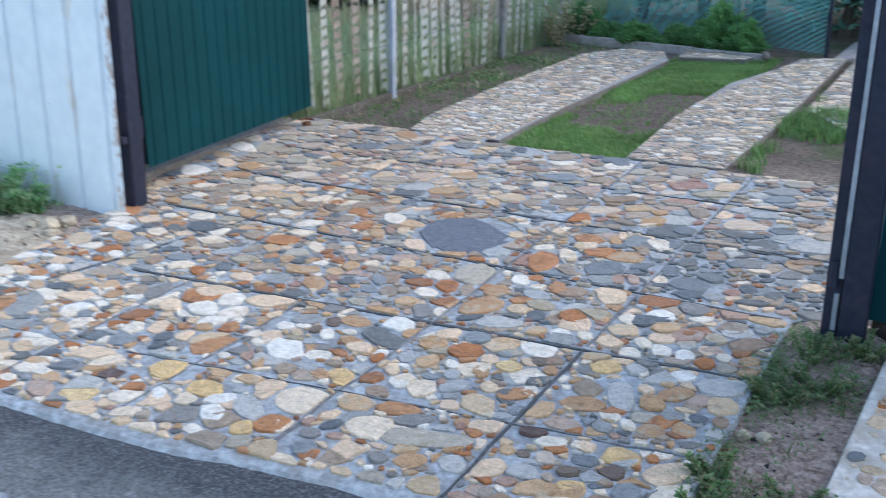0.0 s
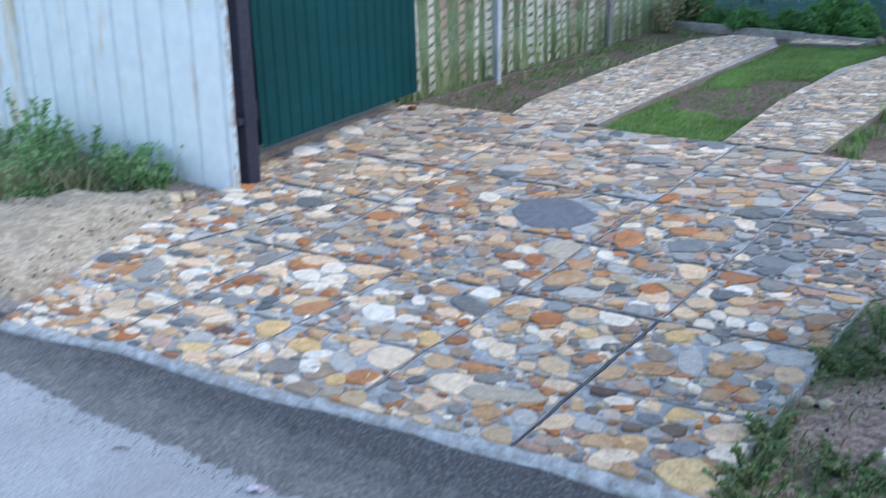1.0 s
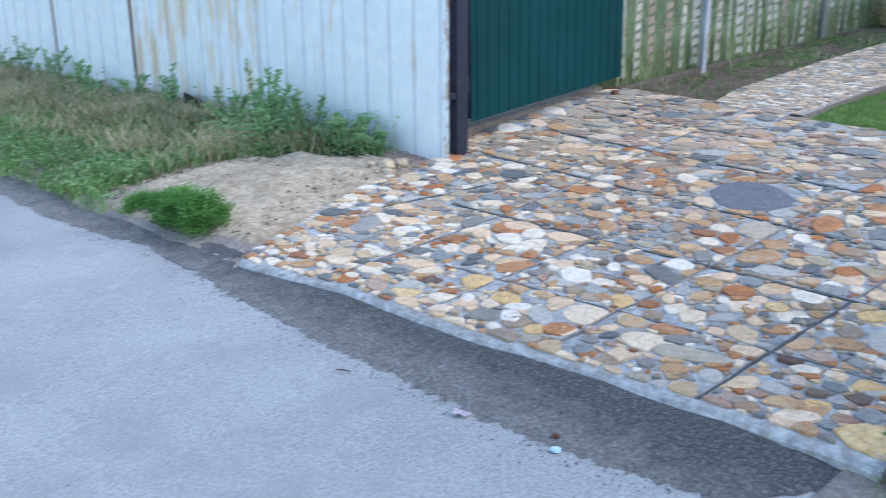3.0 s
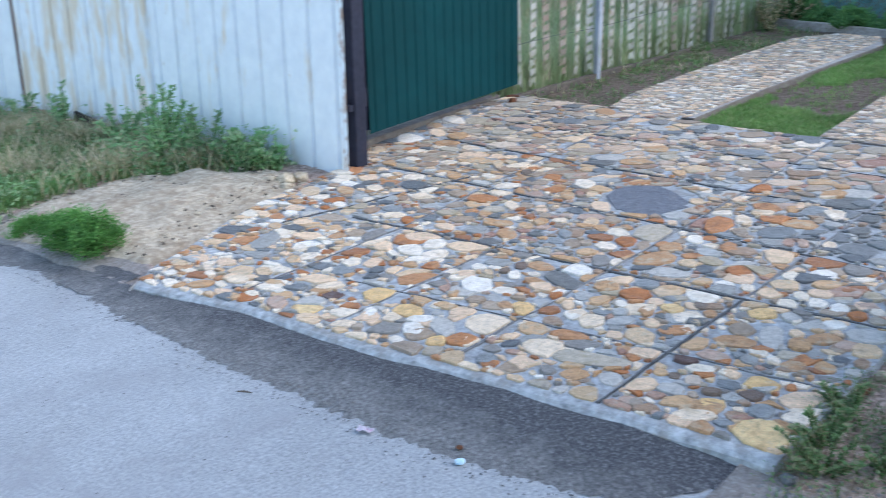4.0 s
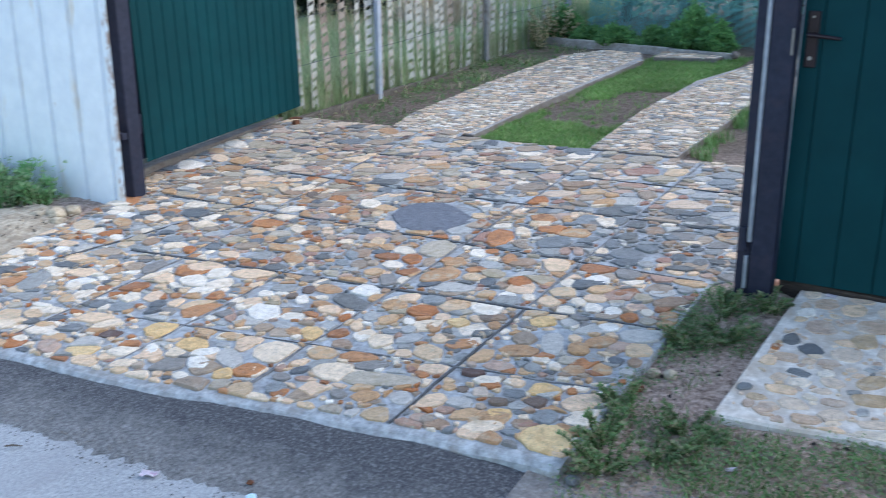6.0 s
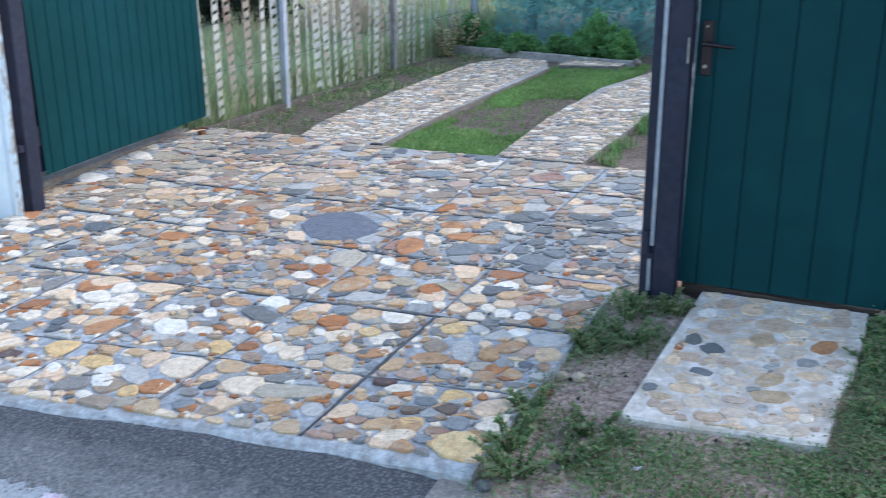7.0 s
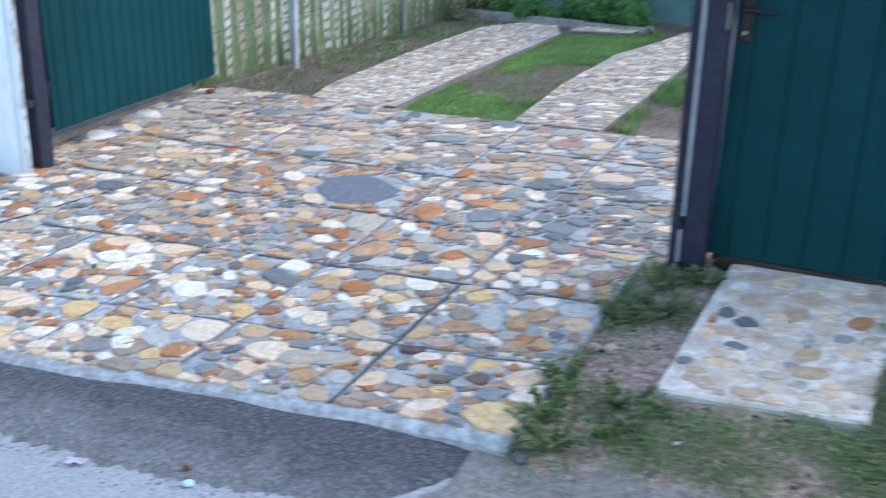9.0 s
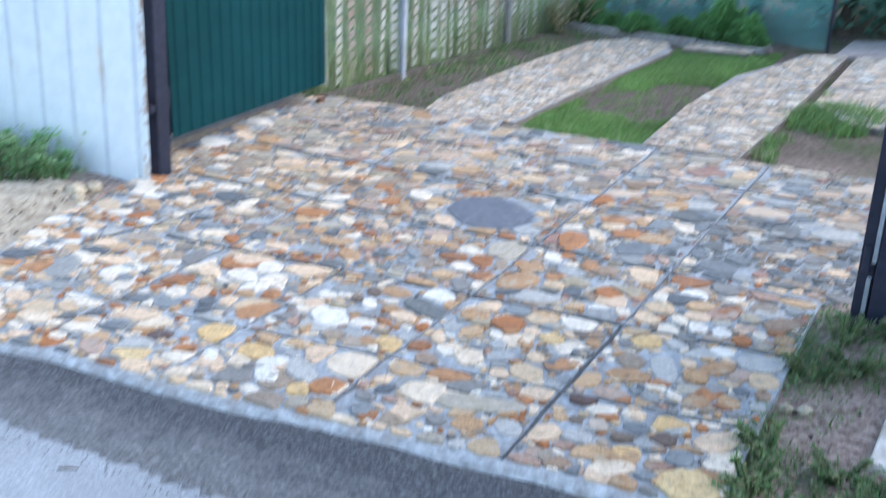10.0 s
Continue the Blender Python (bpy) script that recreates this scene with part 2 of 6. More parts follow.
ground_mat = ground_material()


def foliage(name, shades, rough=0.6):
    m, t, b = material(name, rough, 0.0, 0.3)
    g = t.nodes.new("ShaderNodeNewGeometry")
    n = len(shades)
    col = ramp(t, g.outputs["Random Per Island"], [(i / n, c) for i, c in enumerate(shades)])
    col = mix(t, 1.0, col, ramp(t, noise_fac(t, 2.2, 4), [(0.3, grey(0.7)), (0.7, grey(1.2))]), "MULTIPLY")
    t.links.new(col, b.inputs["Base Color"])
    tr = node(t, "ShaderNodeBsdfTranslucent")
    t.links.new(col, tr.inputs["Color"])
    ms = node(t, "ShaderNodeMixShader", Fac=0.45)
    t.links.new(b.outputs[0], ms.inputs[1])
    t.links.new(tr.outputs[0], ms.inputs[2])
    t.links.new(ms.outputs[0], t.nodes["Material Output"].inputs["Surface"])
    return m


GREEN = [(0.13, 0.29, 0.09), (0.18, 0.35, 0.11), (0.25, 0.39, 0.15), (0.15, 0.31, 0.10)]
grass_mat = foliage("green grass", GREEN + [(0.12, 0.17, 0.05)])
lawn_mat = foliage("lawn grass", [(0.17, 0.34, 0.09), (0.21, 0.39, 0.11), (0.14, 0.30, 0.07), (0.33, 0.42, 0.17)])
meadow_mat = foliage("pale meadow grass", [(0.30, 0.44, 0.20), (0.40, 0.48, 0.27), (0.26, 0.39, 0.17), (0.46, 0.47, 0.29)])
dry_mat = foliage("dry grass", [(0.68, 0.55, 0.36), (0.78, 0.66, 0.46), (0.52, 0.42, 0.26), (0.36, 0.38, 0.20)], 0.8)
weed_mat = foliage("dark green weed leaves", [(0.11, 0.21, 0.08), (0.15, 0.27, 0.10), (0.21, 0.34, 0.14), (0.28, 0.36, 0.19), (0.34, 0.31, 0.19)])
verge_mat = foliage("verge weed leaves", [(0.20, 0.40, 0.17), (0.26, 0.47, 0.20), (0.34, 0.54, 0.26), (0.42, 0.52, 0.30)])
hay_mat = foliage("pale hay", [(0.88, 0.78, 0.62), (0.90, 0.82, 0.68), (0.84, 0.72, 0.54)], 0.8)
bright_mat = foliage("bright green weed", [(0.13, 0.31, 0.07), (0.17, 0.36, 0.10), (0.10, 0.26, 0.06)])
tree_mat = foliage("dark tree leaves", [(0.24, 0.48, 0.40), (0.28, 0.52, 0.42), (0.32, 0.54, 0.42), (0.18, 0.40, 0.34)])
bush_mat = foliage("deep green bush leaves", [(0.035, 0.06, 0.03), (0.05, 0.08, 0.04), (0.03, 0.045, 0.03)])
shrub_mat = foliage("light shrub leaves", [(0.18, 0.38, 0.13), (0.23, 0.44, 0.16), (0.14, 0.31, 0.12)])
bark_mat = surface("grey brown bark", (0.07, 0.055, 0.045), (0.16, 0.13, 0.11), 30, 4, None, 0.95)
stem_mat = surface("green stem", (0.06, 0.09, 0.03), (0.10, 0.13, 0.05), 30, 6, None, 0.8)
net_mat = surface("green shade net", (0.13, 0.36, 0.36), (0.18, 0.43, 0.41), 30, 3, None, 0.8)
paper_mat = surface("white paper scrap", (0.42, 0.36, 0.42), (0.66, 0.60, 0.66), 60, 20, (0.45, 0.22, 0.34), 0.7)
cap_mat = surface("light blue plastic", (0.30, 0.55, 0.72), (0.70, 0.80, 0.86), 90, 30, None, 0.4)


# ---- builders ----
def mesh_of(name, bm, mats, smooth=False):
    me = bpy.data.meshes.new(name)
    bm.to_mesh(me)
    bm.free()
    for m in (mats if isinstance(mats, (list, tuple)) else [mats]):
        me.materials.append(m)
    if smooth:
        me.polygons.foreach_set("use_smooth", [True] * len(me.polygons))
    return me


def part(name, bm, mat, parent=None, label="", smooth=False):
    ob = new(name, mesh_of(name, bm, mat, smooth))
    if parent:
        ob.parent = parent
    return tagged(ob, label)


def holder(name, place, label, category, group="", kind=""):
    ob = new(name)
    ob.matrix_world = place if isinstance(place, Matrix) else Matrix.Translation(place)
    return tagged(ob, label, category, group, kind)


def raw(name, verts, faces, mats, parent=None, smooth=False, index=None):
    """A mesh object straight from arrays."""
    me = bpy.data.meshes.new(name)
    me.from_pydata(verts, [], faces)
    for m in (mats if isinstance(mats, (list, tuple)) else [mats]):
        me.materials.append(m)
    if index is not None:
        me.polygons.foreach_set("material_index", index)
    if smooth:
        me.polygons.foreach_set("use_smooth", [True] * len(me.polygons))
    me.update()
    ob = new(name, me)
    if parent:
        ob.parent = parent
    return ob


def box(bm, lo, hi, bevel=0.0):
    m = Matrix.Translation([(a + b) / 2 for a, b in zip(lo, hi)]) @ Matrix.Diagonal([b - a for a, b in zip(lo, hi)] + [1])
    made = bmesh.ops.create_cube(bm, size=1, matrix=m)
    if bevel:
        edges = list({e for v in made["verts"] for e in v.link_edges})
        bmesh.ops.bevel(bm, geom=edges, offset=bevel, segments=2, affect="EDGES", profile=0.6)
    return bm


def box_bm(lo, hi, bevel=0.0):
    return box(bmesh.new(), lo, hi, bevel)


def tube(bm, points, radii, sides=7):
    """A tapered tube along points."""
    rings = []
    for i, p in enumerate(points):
        a, b = Vector(points[max(i - 1, 0)]), Vector(points[min(i + 1, len(points) - 1)])
        d = (b - a).normalized()
        u = d.orthogonal().normalized()
        w = d.cross(u)
        rings.append([bm.verts.new(Vector(p) + radii[i] * (math.cos(k) * u + math.sin(k) * w))
                      for k in [2 * math.pi * j / sides for j in range(sides)]])
    for r, s in zip(rings, rings[1:]):
        for j in range(sides):
            bm.faces.new((r[j], r[(j + 1) % sides], s[(j + 1) % sides], s[j]))
    bm.faces.new(rings[0][::-1])
    bm.faces.new(rings[-1])
    return bm


def clamp(v, a, b):
    return max(a, min(b, v))


def step(a, b, v):
    s = clamp((v - a) / (b - a), 0, 1)
    return s * s * (3 - 2 * s)


def plan_z(x, y):
    """Level of the paved surfaces: road, ramp up to the gate, gentler yard."""
    x, y = clamp(x, -30, 30), clamp(y, -10, 30)
    if y < -0.02:
        return SX * x - 0.05 + 0.03 * y
    if y < 3.85:
        return SX * x + SY * y
    return SX * x + SY * 3.85 + 0.055 * (y - 3.85)


FENCE_Y = lambda x: 1.68 - 0.02 * (x + 4.17)


def left_edge(y):
    """Flared edge of the driveway beside the sand."""
    return -3.47 - 0.11 * step(-0.27, -0.02, y) - 0.5 * step(-0.3, 1.2, y) - 0.12 * step(1.0, 1.8, y) - 0.30 * step(1.88, 2.3, y) - 0.20 * step(2.2, 3.2, y)


def right_edge(y):
    """Straight beside the soil, wider behind the gate line."""
    return -0.375 + 0.29 * step(1.60, 1.75, y)


def far_edge(x):
    return 3.66 - 0.135 * (x + 1.5) if x > -2.9 else 3.95 - 0.12 * (x + 2.9)


def front_edge(x):
    return -0.014 + 0.006 * math.sin(3.1 * x) + 0.010 * noise.noise((x * 5, 40, 0)) - 0.065 * step(-0.55, -1.4, x) - 0.065 * step(-1.3, -2.1, x) - 0.13 * step(-2.6, -3.6, x)


def terrain_z(x, y):
    """The open ground, a little below the paving, with a mound towards the fence."""
    z = plan_z(x, y)
    wob = 0.018 * noise.noise((x * 2.1, y * 2.1, 0)) + 0.008 * noise.noise((x * 9, y * 9, 3))
    if y < -0.3:
        return z - 0.035 * step(-0.3, -0.5, y) + 0.3 * wob
    if x < -3.4 and y < 3:
        up = 0.0
        lump = 0.035 * math.exp(-((x + 4.7) / 0.5) ** 2 - ((y - 0.45) / 0.5) ** 2)
        under = 0.07 * step(left_edge(y) - 0.10, left_edge(y) + 0.05, x)
        return SX * x + SY * clamp(y, -0.3, 3) - 0.015 + up + lump + wob - under
    if y > 3.4:
        return z - 0.055 + wob - 0.018 * step(-2.95, -2.84, x) * step(-1.7, -1.9, x)
    if x > -0.5:
        soil = SX * x + SY * clamp(y, -0.3, 4) - 0.034 + 0.005 * step(-0.25, 0.0, x) + 0.05 * step(1.36, 1.54, y) * step(2.0, 1.7, y) * step(0.55, 0.75, x) + 0.045 * step(1.15, 1.45, y) * step(1.75, 1.6, y) * step(0.02, -0.1, x) * step(-0.40, -0.31, x) + 0.02 * step(0.55, 0.75, x) + wob
        return max(soil, plan_z(x, -0.1) + 0.006 + 0.5 * wob) if y < 0.06 else soil
    return z - 0.08


# ---- ground, road ----
def axis(near_lo, near_hi, fine, far):
    mid = list(np.arange(near_lo, near_hi + 1e-6, fine))
    out, d, p = [], fine * 2, near_hi
    while p < far:
        p += d
        d *= 1.35
        out.append(p)
    low, d, p = [], fine * 2, near_lo
    while p > -far:
        p -= d
        d *= 1.35
        low.append(p)
    return low[::-1] + mid + out


def build_ground():
    xs, ys = axis(-9, 2.6, 0.06, 700), axis(-0.6, 9.6, 0.06, 700)
    verts = [(x, y, terrain_z(x, y)) for y in ys for x in xs]
    n = len(xs)
    faces = [(j * n + i, j * n + i + 1, (j + 1) * n + i + 1, (j + 1) * n + i) for j in range(len(ys) - 1) for i in range(n - 1)]
    return tagged(raw("ground", verts, faces, ground_mat, smooth=True), "bare soil with patches of grass", "ground", kind="structure")


build_ground()


def sheet(name, xs, lo, hi, z, mat, rows, parent=None, skirt=0.0):
    """A ground-hugging sheet between two edge functions of x."""
    verts, faces = [], []
    for x in xs:
        a, b = lo(x), hi(x)
        for k in range(rows + 1):
            y = a + (b - a) * k / rows
            verts.append((x, y, z(x, y)))
    n = rows + 1
    for i in range(len(xs) - 1):
        for k in range(rows):
            faces.append((i * n + k, (i + 1) * n + k, (i + 1) * n + k + 1, i * n + k + 1))
    return raw(name, verts, faces, mat, parent, smooth=True)


def road_limit(x):
    """Broken line between the road and the verge."""
    ragged = 0.035 * noise.noise((x * 3.1, 7, 0)) + 0.015 * noise.noise((x * 14, 2, 0))
    if x > -0.45:
        return -0.06 - 0.13 * step(-0.45, -0.25, x) - 0.14 * step(0.1, 2.0, x) + ragged
    if x > -3.6:
        return front_edge(x) + 0.03
    return -0.14 - 0.16 * step(-3.7, -5.2, x) + 0.35 * step(-6.5, -14, x) + ragged


def dark_limit(x):
    ragged = 0.06 * noise.noise((x * 2.3, 1, 0)) + 0.02 * noise.noise((x * 40, 11, 0)) + 0.028 * noise.noise((x * 9, 4, 0)) + 0.03 * noise.noise((x * 27, 5, 0)) + 0.012 * noise.noise((x * 60, 6, 0))
    w = 0.50 - 0.10 * step(-2.2, -4.5, x) - 0.12 * step(-1.2, -0.6, x) - 0.26 * step(-0.72, -0.38, x)
    return -w + ragged - 0.12 * step(-4.2, -5.2, x) + 0.4 * step(-6.5, -14, x)


ROAD_X = [-60, -40, -28, -20] + list(np.arange(-14, -6, 0.06)) + list(np.arange(-6, 2.5, 0.015)) + [6, 10, 20, 40, 60]
road = sheet("road", ROAD_X, lambda x: -8.0, road_limit, lambda x, y: plan_z(x, min(y, -0.03)) + 0.002 * noise.noise((x * 6, y * 6, 0)), light_asphalt, 14)
tagged(road, "worn light grey asphalt road", "road", kind="structure")
patch_x = [x for x in ROAD_X if -14 <= x < -0.40]
patch = sheet("asphalt_patch", patch_x, dark_limit, lambda x: max(road_limit(x) - 0.002, dark_limit(x) + 0.002),
              lambda x, y: plan_z(x, min(y, -0.03)) + 0.0008 + 0.006 * step(0.0, 0.07, y - dark_limit(x)) * step(-0.41, -0.6, x) + 0.022 * step(-0.45, -0.10, y) * step(-0.42, -0.9, x) + 0.006 * noise.noise((x * 2.5, y * 2.5, 0)) + 0.0025 * noise.noise((x * 25, y * 25, 0)), strip_mat, 8)
tagged(patch, "dark fresh asphalt strip with a ragged edge", "asphalt patch", kind="structure")


# ---- driveway ----
JOINTS_X = [-3.52, -2.92, -2.27, -1.64, -1.0]


def joint_y(k, x):
    """The cross joints, from the road to the yard."""
    return ((0.47 + 0.075 * (x + 0.8)), 1.045 + 0.012 * (x + 1), 1.66 - 0.09 * (x + 1.2), 2.36 - 0.10 * (x + 1.2), 3.0 - 0.10 * (x + 1.2))[k]


def joint_x(k, y):
    return JOINTS_X[k] + (-0.12 * max(y - 1.0, 0) if k == 1 else -0.02 * max(y - 1, 0) if k == 3 else 0.28 * max(y - 1.0, -0.3) if k == 0 else 0)


JOINT_SPANS = ((0.75, 2.0), (-1, 4.2), (-1, 1.1), (-1, 4.2), (-1, 4.2))


def panel_of(x, y):
    """Which cast panel of the driveway a place lies in: its row and column."""
    row = sum(y > joint_y(k, x) for k in range(5))
    return row, sum(x > joint_x(k, y) for k, (lo, hi) in enumerate(JOINT_SPANS) if lo <= y <= hi and (k != 0 or row < 3))


PANELS = {}


def build_driveway():
    """The drive as cast mortar panels, side by side between the joints."""
    drive = holder("driveway", (0, 0, 0), "driveway of grey mortar panels set with field stones", "driveway", kind="structure")
    xs = list(np.arange(-4.72, -0.40, 0.04)) + [-0.375, -0.3, -0.15, 0.0, 0.15, 0.345]
    top = lambda x, y: SX * x + SY * max(y, -0.2)
    verts, quads = [], []
    n = 84
    for x in xs:
        a, b = front_edge(x), far_edge(x)
        for k in range(n):
            y = a + (0.0, 0.014, 0.032)[k] if k < 3 else a + 0.065 + (b - a - 0.065) * (k - 3) / (n - 4)
            xx = min(max(x, left_edge(y)), right_edge(y))
            droop = (0.020, 0.007, 0.002)[k] if k < 3 else 0.0
            verts.append((xx, y, top(xx, y) - droop + 0.004 * noise.noise((xx * 8, y * 8, 0)) + 0.002 * noise.noise((xx * 26, y * 26, 4))))
    m = len(xs)
    for i in range(m - 1):
        for k in range(n - 1):
            quads.append((i * n + k, (i + 1) * n + k, (i + 1) * n + k + 1, i * n + k + 1))
    rim = [i * n for i in range(m)] + [(m - 1) * n + k for k in range(1, n)]
    base = len(verts)
    verts += [(verts[r][0] + (0.004 if j >= m else 0), verts[r][1], verts[r][2] - 0.11) for j, r in enumerate(rim)]
    for j in range(len(rim) - 1):
        quads.append((rim[j], base + j, base + j + 1, rim[j + 1]))
    sets = {}
    for q in quads:
        cx, cy = sum(verts[i][0] for i in q) / 4, sum(verts[i][1] for i in q) / 4
        sets.setdefault(panel_of(cx, cy), []).append(q)
    for key, own in sorted(sets.items()):
        used = sorted({i for q in own for i in q})
        at = {v: i for i, v in enumerate(used)}
        PANELS[key] = raw("panel", [verts[i] for i in used], [tuple(at[i] for i in q) for q in own], mortar, drive)
    return drive


driveway = build_driveway()


def strip_mesh(points, width, rise, name, parent, mat):
    """A thin dark joint strip laid along points of the plan."""
    verts, faces = [], []
    for i, (x, y) in enumerate(points):
        a, b = points[max(i - 1, 0)], points[min(i + 1, len(points) - 1)]
        d = Vector((b[0] - a[0], b[1] - a[1])).normalized()
        w = width * max(0.1, 1.0 + (1.0 if mat == joint_mat else 1.6) * noise.noise((x * 4, y * 4, 9)))
        for s, h in ((-1, -0.004), (-0.8, rise), (0.8, rise), (1, -0.004)):
            px, py = x - d.y * w / 2 * s, y + d.x * w / 2 * s
            verts.append((px, py, SX * px + SY * py + h))
    for i in range(len(points) - 1):
        for k in range(3):
            faces.append((i * 4 + k, i * 4 + k + 1, i * 4 + k + 5, i * 4 + k + 4))
    return raw(name, verts, faces, mat, parent)


for k, (w, x0, x1) in enumerate([(0.008, -2.6, -0.41), (0.018, -3.3, -0.41), (0.016, -3.95, -0.40), (0.018, -4.1, -0.40), (0.010, -4.2, -0.40)]):
    pts = [(x, joint_y(k, x) + 0.012 * noise.noise((x * 4, k, 0)) + 0.004 * noise.noise((x * 15, k, 0))) for x in np.arange(x0, x1, 0.03)]
    strip_mesh(pts, w * 0.95, 0.006, "joint_strip", driveway, joint_mat if w > 0.0095 else soft_joint)
for k, (x, w, y0, y1) in enumerate([(-3.52, 0.014, 0.75, 2.0), (-2.92, 0.006, 0.0, 3.95), (-2.27, 0.006, 0.0, 1.1), (-1.64, 0.0075, 0.0, 3.66), (-1.0, 0.013, 0.0, 1.06), (-1.0, 0.0094, 1.08, 3.6)]):
    lean = {0: -0.28, 1: -0.12, 3: -0.02, 4: 0.005, 5: 0.005}.get(k, 0)
    y0, y1 = max(y0, front_edge(x) + 0.05), y1
    pts = [(x + lean * max(y - 1.0, -0.3 if k == 0 else 0) * (1 if k else -1) + (0.005 if k > 3 else 0.012) * noise.noise((y * 4, k, 5)) + 0.004 * noise.noise((y * 15, k, 5)), y) for y in np.arange(y0, y1, 0.03)]
    strip_mesh(pts, w * 0.95, 0.006, "joint_strip", driveway, joint_mat if w > 0.0095 else soft_joint)

# stones that stand out, by colour: x, y, half length, half width, turn
KEY_STONES = {}
KEY_STONES["rust"] = [(-2.74, 0.9, 0.092, 0.081, 164), (-2.38, 0.68, 0.052, 0.034, 146), (-2.32, 0.52, 0.11, 0.073, 52), (-1.64, 0.67, 0.052, 0.036, 148), (-1.78, 1.4, 0.073, 0.052, 144), (-1.15, 1.31, 0.07, 0.055, 134), (-1.33, 1.56, 0.064, 0.04, 123), (-1.39, 0.86, 0.07, 0.061, 45), (-1.39, 0.38, 0.082, 0.039, 11), (-0.53, 0.44, 0.023, 0.02, 139), (-0.9, 1.6, 0.084, 0.075, 28), (-0.67, 1.36, 0.059, 0.042, 53), (-0.57, 1.11, 0.041, 0.036, 76), (-0.48, 1.25, 0.043, 0.034, 92), (-1.53, 1.84, 0.13, 0.073, 106), (-1.72, 2.02, 0.06, 0.035, 125), (-1.45, 2.2, 0.076, 0.063, 156), (-1.47, 1.64, 0.042, 0.031, 177)]
KEY_STONES["rust"] += [(-2.88, 1.63, 0.095, 0.07, 7), (-2.97, 1.12, 0.06, 0.037, 151), (-2.79, 2.18, 0.075, 0.055, 134), (-2.62, 1.96, 0.058, 0.051, 153), (-3.24, 2.52, 0.073, 0.048, 133), (-3.01, 2.52, 0.073, 0.04, 137), (-2.98, 0.55, 0.042, 0.037, 6), (-2.87, 0.3, 0.051, 0.034, 162), (-4.06, 1.73, 0.11, 0.059, 148)]
KEY_STONES["white"] = [(-2.58, 0.91, 0.077, 0.057, 111), (-2.62, 0.78, 0.091, 0.063, 156), (-2.18, 0.78, 0.046, 0.037, 166), (-2.11, 0.81, 0.034, 0.022, 170), (-1.97, 0.78, 0.048, 0.03, 123), (-1.9, 0.83, 0.036, 0.023, 175), (-2.04, 0.6, 0.1, 0.072, 154), (-1.89, 0.61, 0.061, 0.037, 0), (-2.27, 0.42, 0.033, 0.018, 148), (-2.22, 0.46, 0.033, 0.02, 173), (-2.01, 0.34, 0.056, 0.038, 14), (-2.23, 0.13, 0.053, 0.029, 147), (-1.99, 0.19, 0.064, 0.035, 39), (-1.95, 0.1, 0.067, 0.043, 149), (-1.93, -0.01, 0.045, 0.028, 162), (-1.46, -0.01, 0.024, 0.016, 153), (-1.66, 1.14, 0.058, 0.033, 121), (-1.13, 1.14, 0.054, 0.044, 143)]
KEY_STONES["white"] += [(-1.76, 0.97, 0.065, 0.058, 163), (-1.15, 0.99, 0.077, 0.062, 145), (-1.38, 0.74, 0.036, 0.025, 140), (-1.49, 0.55, 0.048, 0.035, 155), (-0.74, 0.63, 0.046, 0.04, 151), (-0.84, 0.4, 0.054, 0.039, 26), (-0.85, 0.02, 0.024, 0.018, 137), (-0.94, 1.37, 0.055, 0.04, 121), (-0.84, 1.45, 0.064, 0.054, 179), (-0.82, 1.18, 0.05, 0.034, 118), (-0.84, 1.09, 0.043, 0.037, 134), (-0.74, 1.15, 0.046, 0.04, 135), (-0.65, 1.14, 0.047, 0.036, 117), (-0.52, 1.18, 0.036, 0.03, 115), (-0.43, 1.36, 0.06, 0.05, 13), (-0.39, 1.28, 0.036, 0.033, 109), (-0.61, 0.98, 0.046, 0.038, 41), (-1.89, 1.5, 0.066, 0.049, 159)]
KEY_STONES["white"] += [(-1.52, 1.59, 0.06, 0.04, 129), (-3.9, 2.11, 0.069, 0.048, 171), (-3.15, 2.01, 0.06, 0.037, 161), (-4.37, 2.57, 0.16, 0.1, 144), (-3.09, 0.29, 0.057, 0.035, 9), (-3.15, 0.51, 0.055, 0.036, 148), (-2.98, 0.25, 0.043, 0.027, 8), (-2.76, 0.51, 0.057, 0.051, 134), (-2.3, 0.06, 0.069, 0.052, 12), (-2.77, 0.07, 0.036, 0.024, 3), (-3.39, 0, 0.043, 0.029, 12), (-3.33, -0.14, 0.055, 0.031, 8), (-3.44, -0.07, 0.044, 0.03, 164), (-3.1, -0.15, 0.047, 0.027, 162), (-3.08, -0.03, 0.041, 0.024, 160), (-2.85, -0.02, 0.042, 0.027, 175)]
KEY_STONES["white"] += [(-3.85, 1.49, 0.063, 0.042, 174), (-3.99, 1.59, 0.079, 0.048, 6), (-3.86, 1.01, 0.061, 0.044, 13), (-3.89, 0.75, 0.07, 0.04, 150), (-3.69, 0.89, 0.047, 0.039, 166), (-3.48, 1.3, 0.058, 0.035, 150), (-3.56, 1.15, 0.054, 0.038, 145)]
